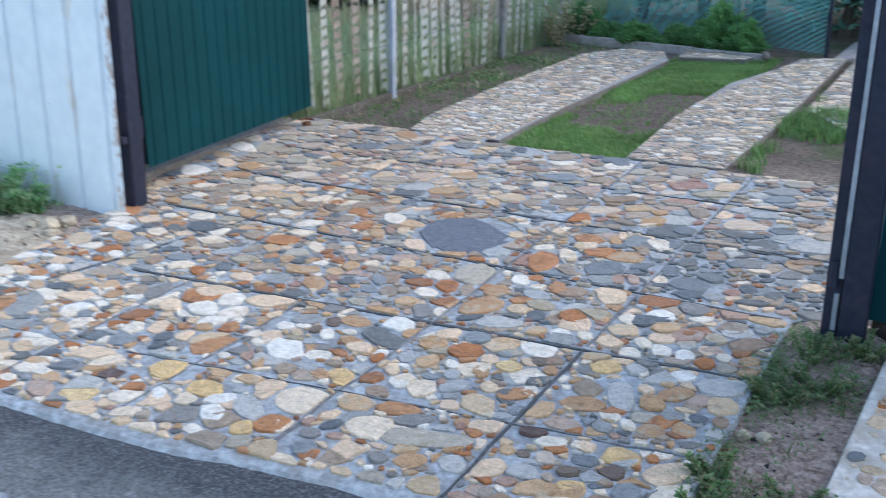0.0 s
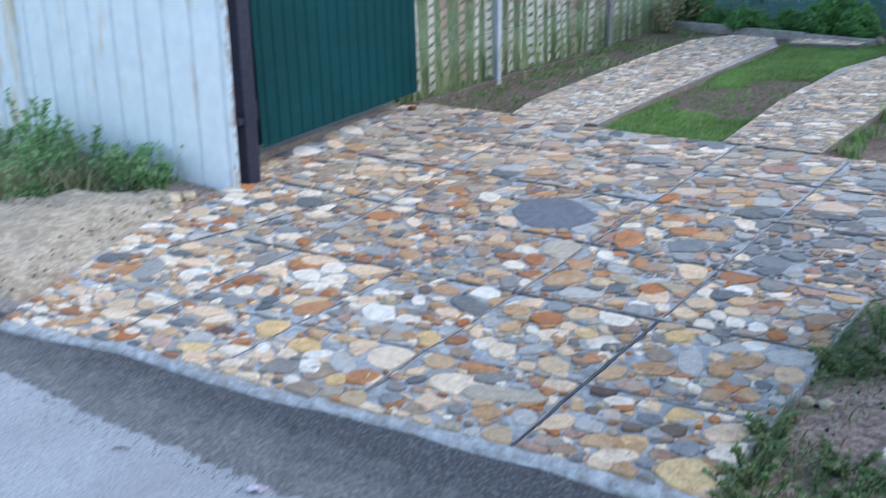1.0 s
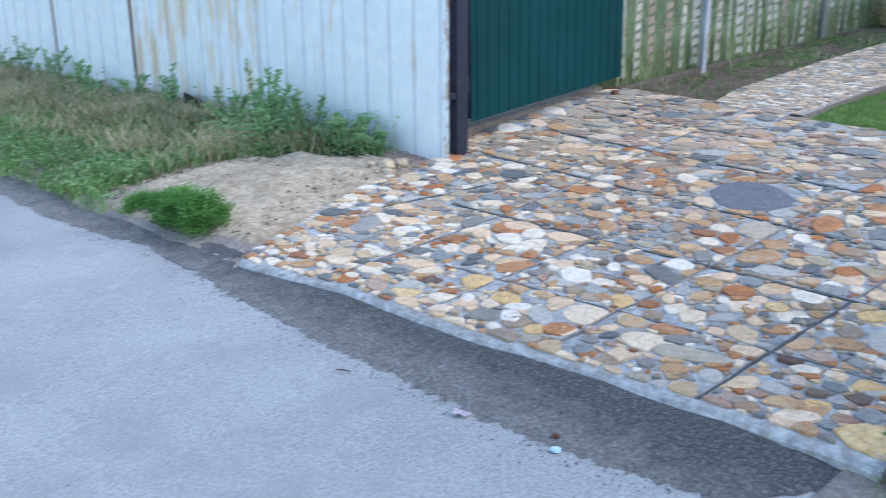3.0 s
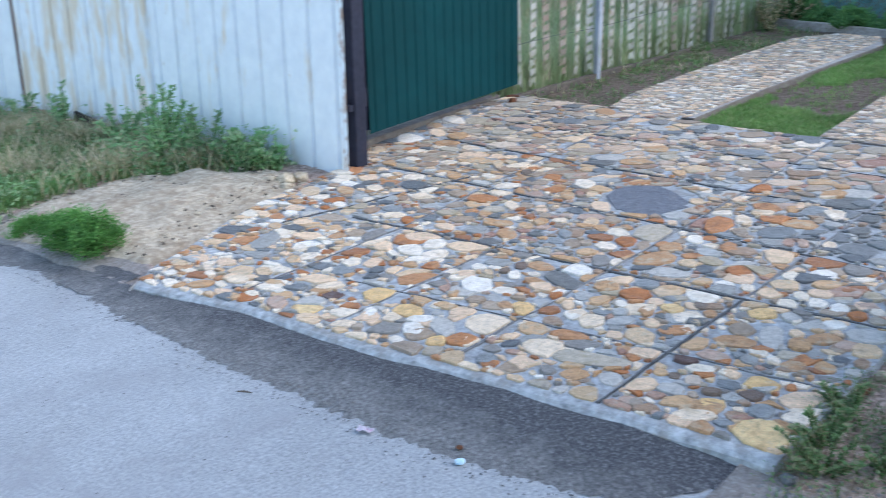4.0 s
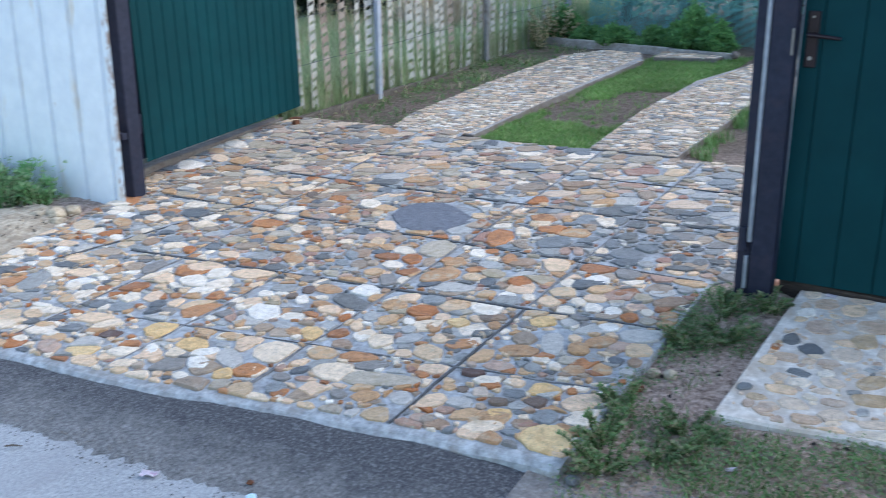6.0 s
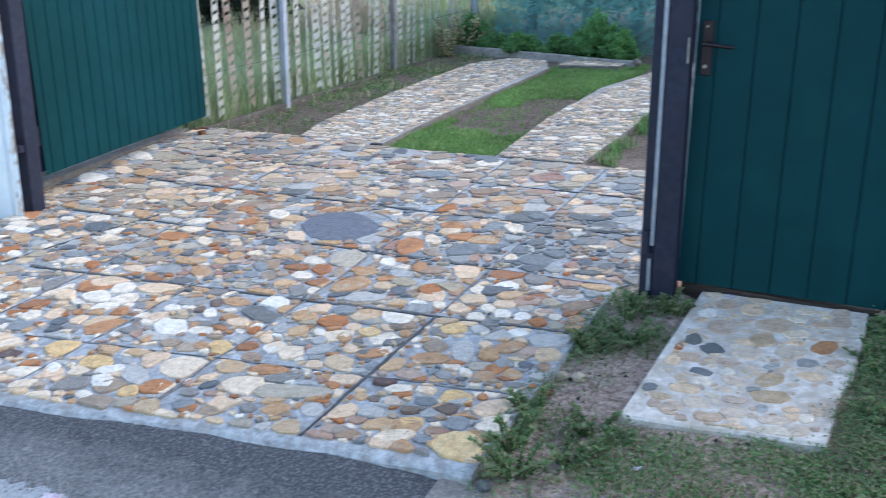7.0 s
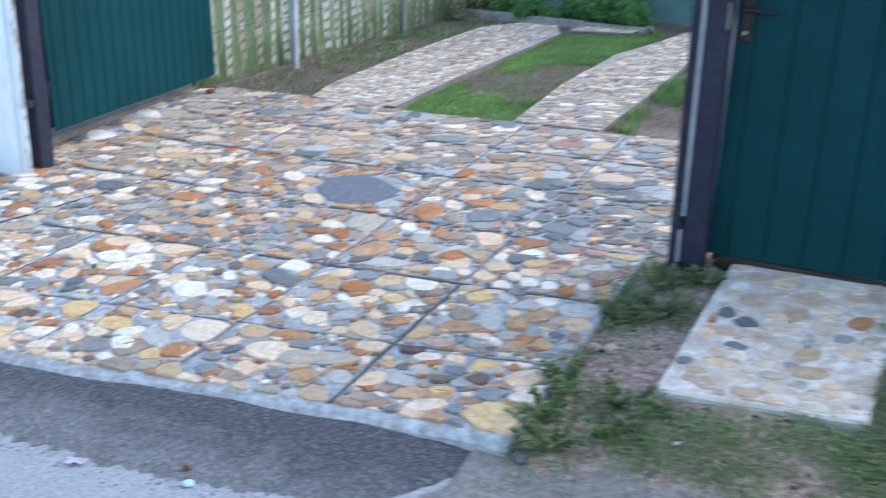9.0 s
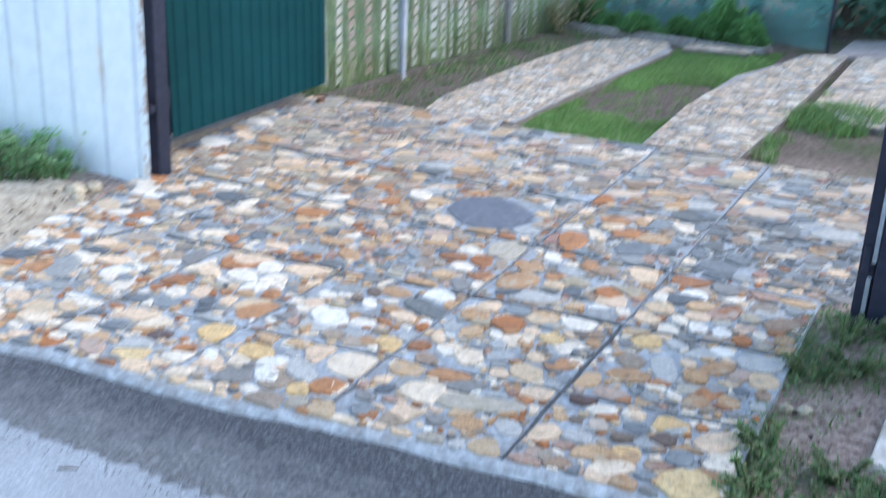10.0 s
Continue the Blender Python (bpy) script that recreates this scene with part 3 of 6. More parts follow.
KEY_STONES["cream"] = [(-2.41, 0.96, 0.11, 0.066, 13), (-2.79, 0.75, 0.081, 0.048, 147), (-2.47, 0.8, 0.078, 0.057, 79), (-2.25, 0.66, 0.041, 0.035, 120), (-2.17, 0.68, 0.053, 0.04, 133), (-2.02, 0.98, 0.051, 0.028, 86), (-2.27, 0.85, 0.056, 0.044, 31), (-2.66, 0.56, 0.068, 0.049, 127), (-2.5, 0.54, 0.05, 0.033, 107), (-1.89, 0.34, 0.059, 0.045, 50), (-2.1, 0.13, 0.053, 0.037, 159), (-1.71, 0.3, 0.12, 0.086, 166), (-1.41, 0.24, 0.074, 0.068, 0), (-1.65, 0.13, 0.054, 0.045, 152), (-1.54, -0.04, 0.053, 0.034, 176), (-1.39, 0.1, 0.054, 0.045, 174), (-1.83, 1.31, 0.06, 0.044, 154), (-1.09, 1.57, 0.091, 0.062, 121)]
KEY_STONES["cream"] += [(-1.04, 1.16, 0.043, 0.032, 126), (-0.94, 1.14, 0.053, 0.046, 148), (-1.53, 0.98, 0.059, 0.051, 88), (-1.28, 0.84, 0.041, 0.032, 148), (-1.56, 0.62, 0.042, 0.03, 134), (-1.39, 0.54, 0.058, 0.053, 128), (-1.18, 0.64, 0.039, 0.033, 132), (-1.04, 0.67, 0.043, 0.03, 130), (-1.24, 0.47, 0.039, 0.03, 159), (-1.06, 0.4, 0.061, 0.034, 179), (-0.73, 0.42, 0.032, 0.028, 156), (-0.47, 0.38, 0.075, 0.052, 57), (-0.95, 0.19, 0.063, 0.046, 65), (-0.7, 0.1, 0.075, 0.041, 34), (-0.77, 1.25, 0.053, 0.041, 6), (-0.59, 1.21, 0.042, 0.034, 116), (-0.69, 0.84, 0.031, 0.027, 134), (-0.66, 0.59, 0.036, 0.024, 118)]
KEY_STONES["cream"] += [(-2.53, 2.14, 0.1, 0.054, 132), (-2.2, 1.81, 0.092, 0.049, 131), (-1.46, 1.97, 0.066, 0.043, 124), (-1.1, 2.24, 0.082, 0.056, 129), (-0.96, 1.81, 0.056, 0.032, 109), (-3.22, 1.5, 0.073, 0.058, 171), (-3.62, 1.49, 0.065, 0.048, 165), (-2.65, 1.61, 0.084, 0.04, 135), (-2.72, 1.14, 0.07, 0.042, 172), (-3.77, 1.74, 0.071, 0.037, 151), (-4.46, 3.16, 0.15, 0.082, 150), (-4.61, 3.44, 0.14, 0.06, 139), (-4.28, 2.78, 0.12, 0.059, 146), (-3.74, 2.52, 0.091, 0.055, 165), (-1.86, 2.8, 0.065, 0.04, 124), (-2.72, 0.27, 0.089, 0.053, 15), (-2.23, -0.02, 0.055, 0.035, 37), (-2.42, -0.05, 0.05, 0.027, 20)]
KEY_STONES["cream"] += [(-3.31, 0.17, 0.065, 0.041, 2), (-3.34, 0.08, 0.05, 0.027, 159), (-3.25, 0.03, 0.042, 0.026, 168), (-3.5, 0.14, 0.073, 0.043, 6), (-3.11, 0.06, 0.053, 0.042, 3), (-3.02, 0.11, 0.043, 0.028, 177), (-3.41, -0.2, 0.051, 0.034, 165), (-3.74, 0.97, 0.071, 0.052, 10), (-3.81, 0.79, 0.06, 0.033, 155), (-3.39, 0.61, 0.055, 0.032, 155), (-3.34, 0.65, 0.036, 0.028, 157), (-3.48, 0.81, 0.062, 0.047, 5)]
KEY_STONES["grey"] = [(-2.95, 0.85, 0.11, 0.062, 133), (-2.1, 1, 0.053, 0.043, 6), (-2.46, 0.45, 0.051, 0.028, 152), (-1.87, 0.52, 0.05, 0.034, 156), (-1.93, 0.67, 0.047, 0.028, 1), (-1.67, 0.58, 0.051, 0.036, 163), (-1.86, 0.18, 0.087, 0.048, 144), (-1.56, 0.13, 0.038, 0.026, 170), (-1.28, 0.1, 0.038, 0.027, 156), (-1.74, 1.13, 0.074, 0.043, 122), (-1.4, 1.14, 0.094, 0.06, 14), (-1.38, 1.46, 0.067, 0.043, 157), (-1.57, 0.73, 0.053, 0.035, 131), (-1.34, 0.67, 0.04, 0.034, 139), (-1.14, 0.73, 0.055, 0.043, 170), (-1.3, 0.34, 0.07, 0.042, 34), (-1.05, 0.48, 0.039, 0.023, 9), (-0.75, 0.77, 0.11, 0.043, 115)]
KEY_STONES["grey"] += [(-0.73, 0.55, 0.039, 0.033, 147), (-0.85, 0.22, 0.05, 0.038, 0), (-0.45, 0.25, 0.043, 0.036, 82), (-0.57, 0.02, 0.036, 0.03, 51), (-1.06, 0.17, 0.056, 0.04, 140), (-0.74, 1.57, 0.073, 0.061, 121), (-0.45, 1.47, 0.037, 0.033, 11), (-0.77, 0.97, 0.043, 0.035, 128), (-0.69, 0.97, 0.037, 0.032, 127), (-0.47, 0.96, 0.093, 0.069, 13), (-0.56, 0.71, 0.038, 0.035, 149), (-0.41, 0.65, 0.032, 0.028, 120), (-1.06, 2.09, 0.051, 0.044, 169), (-0.71, 1.71, 0.046, 0.039, 119), (-2.54, 1.18, 0.076, 0.058, 10), (-2.73, 2.71, 0.1, 0.07, 22), (-2.97, 3.7, 0.085, 0.061, 155), (-3.41, 0.49, 0.14, 0.065, 120)]
KEY_STONES["grey"] += [(-3.37, 1.38, 0.06, 0.041, 156)]
KEY_STONES["slate"] = [(-2.33, 0.75, 0.038, 0.027, 150), (-1.74, 0.84, 0.13, 0.057, 158), (-2.57, 0.5, 0.044, 0.036, 114), (-2.53, 0.42, 0.04, 0.027, 67), (-1.53, 0.2, 0.043, 0.028, 47), (-1.52, 0.05, 0.042, 0.039, 164), (-1.29, 1.26, 0.058, 0.039, 114), (-1.41, 0.98, 0.058, 0.053, 162), (-1.41, 0.64, 0.041, 0.033, 18), (-1.04, 0.75, 0.045, 0.032, 27), (-1.1, 0.61, 0.056, 0.033, 126), (-1.01, 0.54, 0.038, 0.029, 40), (-0.71, 0.35, 0.044, 0.033, 6), (-0.54, 0.24, 0.049, 0.046, 37), (-0.6, 0.11, 0.037, 0.021, 13), (-0.48, 0.72, 0.034, 0.031, 131), (-2.28, 1.69, 0.062, 0.039, 140), (-1.93, 1.6, 0.041, 0.028, 140)]
KEY_STONES["slate"] += [(-1.99, 1.44, 0.054, 0.031, 4), (-2.1, 1.35, 0.061, 0.034, 135), (-1.23, 1.86, 0.1, 0.082, 48), (-1.36, 2.02, 0.057, 0.043, 128), (-1.51, 2.32, 0.063, 0.05, 171), (-2.03, 2.55, 0.063, 0.042, 131), (-1.91, 2.5, 0.049, 0.035, 133), (-1.23, 2.21, 0.05, 0.041, 98), (-0.84, 1.82, 0.086, 0.077, 173), (-1.05, 2.47, 0.064, 0.057, 137), (-0.92, 2.06, 0.064, 0.05, 95), (-0.72, 2.11, 0.044, 0.039, 120), (-0.6, 1.85, 0.05, 0.041, 111), (-0.49, 1.81, 0.046, 0.037, 108), (-0.54, 1.71, 0.072, 0.03, 14), (-3.44, 1.65, 0.12, 0.071, 168), (-3.59, 1.59, 0.062, 0.04, 148), (-3.21, 1.64, 0.08, 0.044, 25)]
KEY_STONES["slate"] += [(-2.74, 1.37, 0.057, 0.036, 160), (-3.2, 1.23, 0.061, 0.045, 3), (-2.88, 1.2, 0.044, 0.034, 2), (-2.09, 1.25, 0.055, 0.036, 144), (-2.86, 2.06, 0.051, 0.03, 142), (-3.83, 3.15, 0.1, 0.06, 148), (-2.61, 2.42, 0.069, 0.047, 145), (-2.02, 3.17, 0.12, 0.069, 4), (-2.54, 3.69, 0.09, 0.051, 125), (-1.8, 3.59, 0.067, 0.054, 140), (-1.77, 2.84, 0.055, 0.045, 148), (-1.43, 2.45, 0.055, 0.04, 125), (-3.07, 0.54, 0.048, 0.032, 137), (-2.9, 0.2, 0.057, 0.034, 13), (-2.84, 0.39, 0.05, 0.043, 170), (-2.7, 0.4, 0.061, 0.046, 33), (-3.67, 0.56, 0.067, 0.036, 157), (-3.73, 1.47, 0.055, 0.034, 155)]
KEY_STONES["slate"] += [(-3.75, 1.56, 0.046, 0.04, 27), (-3.45, 0.71, 0.071, 0.043, 8), (-3.37, 1.24, 0.04, 0.027, 157)]
KEY_STONES["ochre"] = [(-2.48, 0.63, 0.053, 0.032, 167), (-2.09, 0.74, 0.042, 0.025, 138), (-1.93, 0.93, 0.075, 0.049, 176), (-1.84, 0.76, 0.062, 0.034, 164), (-1.73, 0.72, 0.044, 0.034, 124), (-2.06, 0.47, 0.056, 0.028, 132), (-1.78, 0.48, 0.044, 0.03, 162), (-2.14, 0.35, 0.055, 0.034, 159), (-1.54, 0.36, 0.059, 0.05, 168), (-1.59, 0.24, 0.037, 0.019, 103), (-1.34, -0.01, 0.04, 0.026, 0), (-1.56, 1.43, 0.065, 0.053, 78), (-1.86, 1.19, 0.055, 0.048, 147), (-1.67, 1.25, 0.076, 0.036, 124), (-1.54, 1.26, 0.11, 0.08, 73), (-1.39, 1.29, 0.056, 0.041, 136), (-1.05, 1.36, 0.064, 0.045, 123), (-1.02, 1.46, 0.034, 0.029, 142)]
KEY_STONES["ochre"] += [(-1.23, 1.13, 0.051, 0.039, 34), (-1.64, 0.93, 0.064, 0.044, 38), (-1.29, 0.99, 0.063, 0.049, 171), (-1.54, 0.87, 0.066, 0.052, 143), (-1.48, 0.73, 0.054, 0.045, 98), (-1.26, 0.73, 0.057, 0.031, 121), (-1.04, 0.84, 0.039, 0.028, 129), (-1.16, 0.52, 0.082, 0.051, 148), (-0.85, 0.67, 0.077, 0.051, 9), (-0.94, 0.3, 0.028, 0.022, 160), (-0.79, 0.15, 0.052, 0.037, 35), (-0.64, 0.04, 0.042, 0.035, 171), (-1.18, 0.13, 0.053, 0.046, 24), (-0.92, 1.26, 0.065, 0.051, 3), (-0.79, 1.35, 0.056, 0.05, 53), (-0.43, 1.18, 0.043, 0.036, 74), (-0.41, 1.1, 0.044, 0.034, 43), (-0.45, 1.58, 0.082, 0.061, 176)]
KEY_STONES["ochre"] += [(-0.64, 0.91, 0.028, 0.026, 153), (-0.59, 0.85, 0.063, 0.041, 44), (-0.64, 0.76, 0.056, 0.043, 121), (-0.43, 0.83, 0.059, 0.051, 83), (-0.5, 0.64, 0.053, 0.037, 115), (-0.59, 0.59, 0.04, 0.038, 52), (-2.39, 2.09, 0.068, 0.047, 168), (-2.48, 1.9, 0.078, 0.041, 134), (-2.37, 1.98, 0.054, 0.034, 127), (-2.1, 1.58, 0.064, 0.042, 123), (-2, 1.52, 0.053, 0.036, 140), (-1.81, 2.14, 0.064, 0.039, 127), (-1.75, 2.22, 0.064, 0.034, 122), (-1.45, 2.09, 0.049, 0.032, 123), (-1.19, 2.03, 0.086, 0.073, 168), (-1.32, 2.22, 0.06, 0.033, 117), (-1.25, 2.57, 0.069, 0.064, 65), (-0.48, 2.2, 0.061, 0.045, 105)]
KEY_STONES["ochre"] += [(-3.38, 1.48, 0.048, 0.027, 155), (-2.85, 1.51, 0.063, 0.04, 166), (-2.68, 1.42, 0.05, 0.038, 147), (-2.57, 1.32, 0.067, 0.034, 139), (-2.36, 1.21, 0.082, 0.05, 145), (-2.36, 1.37, 0.061, 0.04, 156), (-2.33, 1.45, 0.055, 0.041, 120), (-2.77, 1.84, 0.079, 0.033, 133), (-3.28, 2.26, 0.11, 0.033, 131), (-3.96, 1.95, 0.088, 0.043, 147), (-3.37, 1.94, 0.095, 0.05, 145), (-4.47, 2.95, 0.11, 0.058, 152), (-4.08, 2.77, 0.11, 0.077, 143), (-4.01, 2.58, 0.1, 0.079, 14), (-4.35, 2.23, 0.097, 0.041, 139), (-3.55, 2.44, 0.073, 0.039, 143), (-3.53, 3.87, 0.16, 0.067, 134), (-3.67, 3.2, 0.11, 0.046, 132)]
KEY_STONES["ochre"] += [(-3.53, 3.01, 0.073, 0.042, 143), (-2.54, 2.7, 0.097, 0.079, 5), (-2.59, 3.03, 0.1, 0.073, 151), (-2.78, 3.56, 0.076, 0.052, 141), (-2.17, 2.59, 0.065, 0.042, 132), (-1.56, 2.44, 0.045, 0.028, 122), (-3.05, 0.38, 0.061, 0.032, 137), (-3.04, 0.19, 0.065, 0.042, 168), (-2.86, 0.12, 0.058, 0.037, 5), (-2.61, 0.18, 0.047, 0.039, 20), (-3.17, -0.07, 0.068, 0.047, 56), (-3.03, -0.13, 0.045, 0.023, 156), (-2.91, -0.09, 0.05, 0.032, 173), (-3.53, 0.04, 0.061, 0.035, 170), (-2.93, 0.47, 0.044, 0.029, 7), (-3.75, 1.37, 0.096, 0.057, 153), (-3.58, 0.69, 0.064, 0.039, 149), (-3.25, 0.82, 0.063, 0.054, 169)]
KEY_STONES["brown"] = [(-2.04, 0.8, 0.034, 0.026, 108), (-2.02, 0.89, 0.053, 0.032, 129), (-1.11, 0.89, 0.04, 0.031, 174), (-0.92, 0.43, 0.048, 0.025, 12), (-0.89, 0.31, 0.028, 0.023, 159), (-0.73, 0.27, 0.039, 0.027, 8), (-0.61, 0.32, 0.042, 0.036, 176), (-2.99, 2.19, 0.067, 0.037, 140), (-3.8, 2.4, 0.064, 0.03, 141), (-3.25, 3.71, 0.081, 0.047, 135), (-2.81, 2.39, 0.059, 0.039, 151), (-2.51, 0.17, 0.052, 0.04, 3)]
KEY_STONES["pink"] = [(-2.16, 0.52, 0.083, 0.027, 136), (-1.61, 0.19, 0.03, 0.021, 113), (-1.47, 0.15, 0.04, 0.02, 10), (-1.35, 0.61, 0.026, 0.017, 128), (-1.14, 0.37, 0.024, 0.018, 140), (-0.85, 0.52, 0.066, 0.04, 1), (-0.87, 0.15, 0.033, 0.022, 6), (-0.94, 0.02, 0.055, 0.026, 175), (-0.79, 0.04, 0.031, 0.02, 8), (-0.59, 1.59, 0.064, 0.056, 116), (-2.45, 1.98, 0.056, 0.027, 131), (-1.13, 1.75, 0.049, 0.025, 116), (-1.07, 1.77, 0.049, 0.027, 116), (-0.65, 1.79, 0.035, 0.033, 132), (-2.01, 3.58, 0.066, 0.045, 126), (-2.66, -0.03, 0.092, 0.044, 158)]
KEY_STONES["tan"] = [(-1.93, 0.47, 0.046, 0.045, 168), (-1.88, 0.04, 0.034, 0.022, 15), (-1.67, 1.39, 0.07, 0.038, 127), (-1.99, 1.25, 0.058, 0.042, 120), (-1.21, 1.24, 0.034, 0.028, 151), (-1.52, 0.46, 0.054, 0.038, 156), (-0.87, 0.77, 0.055, 0.05, 112), (-0.77, 0.22, 0.021, 0.018, 154), (-0.61, 0.26, 0.026, 0.017, 11), (-0.89, 0.07, 0.036, 0.026, 137), (-0.59, 0.17, 0.039, 0.029, 8), (-0.56, 1.45, 0.061, 0.056, 125), (-0.52, 0.8, 0.045, 0.03, 113), (-0.41, 0.73, 0.038, 0.029, 113), (-2.02, 1.65, 0.059, 0.04, 140), (-1.67, 1.78, 0.046, 0.028, 127), (-1.38, 1.78, 0.061, 0.039, 123), (-1.15, 2.14, 0.057, 0.028, 114)]
KEY_STONES["tan"] += [(-0.73, 2.73, 0.054, 0.04, 109), (-1.07, 2.77, 0.07, 0.057, 122), (-0.83, 2.19, 0.065, 0.054, 119), (-0.56, 2.13, 0.052, 0.036, 107), (-0.39, 1.84, 0.038, 0.031, 104), (-3.29, 1.41, 0.06, 0.033, 142), (-3.07, 1.64, 0.074, 0.053, 161), (-3.68, 2.42, 0.079, 0.042, 178), (-3.66, 3.69, 0.088, 0.054, 144), (-2.96, 2.79, 0.097, 0.053, 1), (-2.29, 3.29, 0.078, 0.056, 171), (-1.23, 2.92, 0.095, 0.048, 10), (-3.07, 0.83, 0.062, 0.047, 114), (-3.12, 0.94, 0.052, 0.035, 5), (-3.4, 0.94, 0.089, 0.055, 8), (-3.29, 1.15, 0.053, 0.042, 80)]
KEY_STONES["porous"] = [(-1.7, 0.5, 0.077, 0.042, 142), (-2.31, 0.29, 0.11, 0.079, 167), (-2.1, 0.23, 0.078, 0.058, 178), (-1.79, 0.06, 0.053, 0.044, 8), (-1.19, 0.81, 0.052, 0.041, 166), (-0.87, 0.95, 0.061, 0.05, 34), (-0.62, 0.41, 0.064, 0.044, 179), (-0.69, 0.2, 0.052, 0.037, 7), (-0.48, 0.1, 0.097, 0.078, 108), (-2.5, 0.01, 0.075, 0.052, 179)]
KEY_STONES["flat"] = [(-1.64, -0.01, 0.056, 0.048, 122), (-0.82, 0.31, 0.042, 0.031, 131), (-1.07, 0.03, 0.068, 0.052, 138), (-3.95, 1.26, 0.11, 0.064, 145)]
KEY_STONES["beige"] = [(-1.41, 0.01, 0.034, 0.025, 12), (-1.32, 1.37, 0.068, 0.044, 159), (-1.23, 0.92, 0.044, 0.029, 6), (-1.2, 0.26, 0.15, 0.052, 15), (-0.68, 1.25, 0.05, 0.036, 115), (-0.59, 1.32, 0.049, 0.041, 116), (-0.49, 1.1, 0.038, 0.035, 3), (-0.63, 0.66, 0.044, 0.036, 5), (-1.73, 1.57, 0.12, 0.1, 127), (-3.82, 1.94, 0.071, 0.049, 149), (-4.3, 3.24, 0.16, 0.085, 129), (-3.44, 1.18, 0.066, 0.06, 174)]
SLAB = [(-2.29, 1.96), (-2.31, 2.20), (-2.15, 2.33), (-1.99, 2.25), (-1.79, 2.07), (-1.83, 1.88), (-1.87, 1.80), (-2.06, 1.77)]


def outline(poly, count, rng, rounding=1):
    """A rounded, slightly uneven outline with a fixed number of corners."""
    for _ in range(rounding):
        nxt = []
        for i, p in enumerate(poly):
            q = poly[(i + 1) % len(poly)]
            nxt += [(0.8 * p[0] + 0.2 * q[0], 0.8 * p[1] + 0.2 * q[1]), (0.2 * p[0] + 0.8 * q[0], 0.2 * p[1] + 0.8 * q[1])]
        poly = nxt
    cx, cy = sum(p[0] for p in poly) / len(poly), sum(p[1] for p in poly) / len(poly)
    pick = [poly[int(i * len(poly) / count)] for i in range(count)]
    out = []
    for x, y in pick:
        s = 1 + rng.uniform(-0.12, 0.06)
        out.append((cx + (x - cx) * s, cy + (y - cy) * s))
    return cx, cy, out


def clip(poly, px, py, nx, ny):
    """Keeps the side of the line through p that n points away from."""
    out = []
    for i, a in enumerate(poly):
        b = poly[(i + 1) % len(poly)]
        da, db = (a[0] - px) * nx + (a[1] - py) * ny, (b[0] - px) * nx + (b[1] - py) * ny
        if da <= 0:
            out.append(a)
        if da * db < 0:
            s = da / (da - db)
            out.append((a[0] + s * (b[0] - a[0]), a[1] + s * (b[1] - a[1])))
    return out


def pack(region, bounds, spacing, rng, stretch=1.3, angle=0.3, spread=0.55):
    """Uneven cells that fill a region: seeds kept apart by varied distances, then split halfway between neighbours."""
    (x0, x1), (y0, y1) = bounds
    ca, sa = math.cos(angle), math.sin(angle)
    seeds = []
    grid = {}
    cell = spacing * 1.6
    tries = int((x1 - x0) * (y1 - y0) / spacing ** 2 * 22)
    for n in range(tries):
        x, y = rng.uniform(x0, x1), rng.uniform(y0, y1)
        if not region(x, y):
            continue
        u, v = (ca * x + sa * y) / stretch, -sa * x + ca * y
        r = spacing * (1 + spread * (rng.random() * 2 - 1)) * (1.1 if n < tries * 0.3 else 0.78)
        gi, gj = int(u // cell), int(v // cell)
        ok = True
        for i in range(gi - 1, gi + 2):
            for j in range(gj - 1, gj + 2):
                for (su, sv, sr, _, _) in grid.get((i, j), ()):
                    if (su - u) ** 2 + (sv - v) ** 2 < ((sr + r) * 0.5) ** 2:
                        ok = False
                        break
        if ok:
            grid.setdefault((gi, gj), []).append((u, v, r, x, y))
            seeds.append((u, v, r, x, y))
    polys = []
    for (u, v, r, x, y) in seeds:
        gi, gj = int(u // cell), int(v // cell)
        near = sorted(((s[0] - u) ** 2 + (s[1] - v) ** 2, s) for i in range(gi - 2, gi + 3) for j in range(gj - 2, gj + 3) for s in grid.get((i, j), ()) if s[0] != u)
        L = spacing * 0.95
        poly = [(u - L, v - L), (u + L, v - L), (u + L, v + L), (u - L, v + L)]
        for d2, s in near[:16]:
            d = math.sqrt(d2)
            w = 0.5 + 0.5 * (r * r - s[2] * s[2]) / d2 * 0.5
            w = clamp(w, 0.25, 0.75)
            poly = clip(poly, u + (s[0] - u) * w, v + (s[1] - v) * w, (s[0] - u) / d, (s[1] - v) / d)
        if len(poly) > 2:
            polys.append([(ca * p[0] * stretch - sa * p[1], sa * p[0] * stretch + ca * p[1]) for p in poly])
    return polys


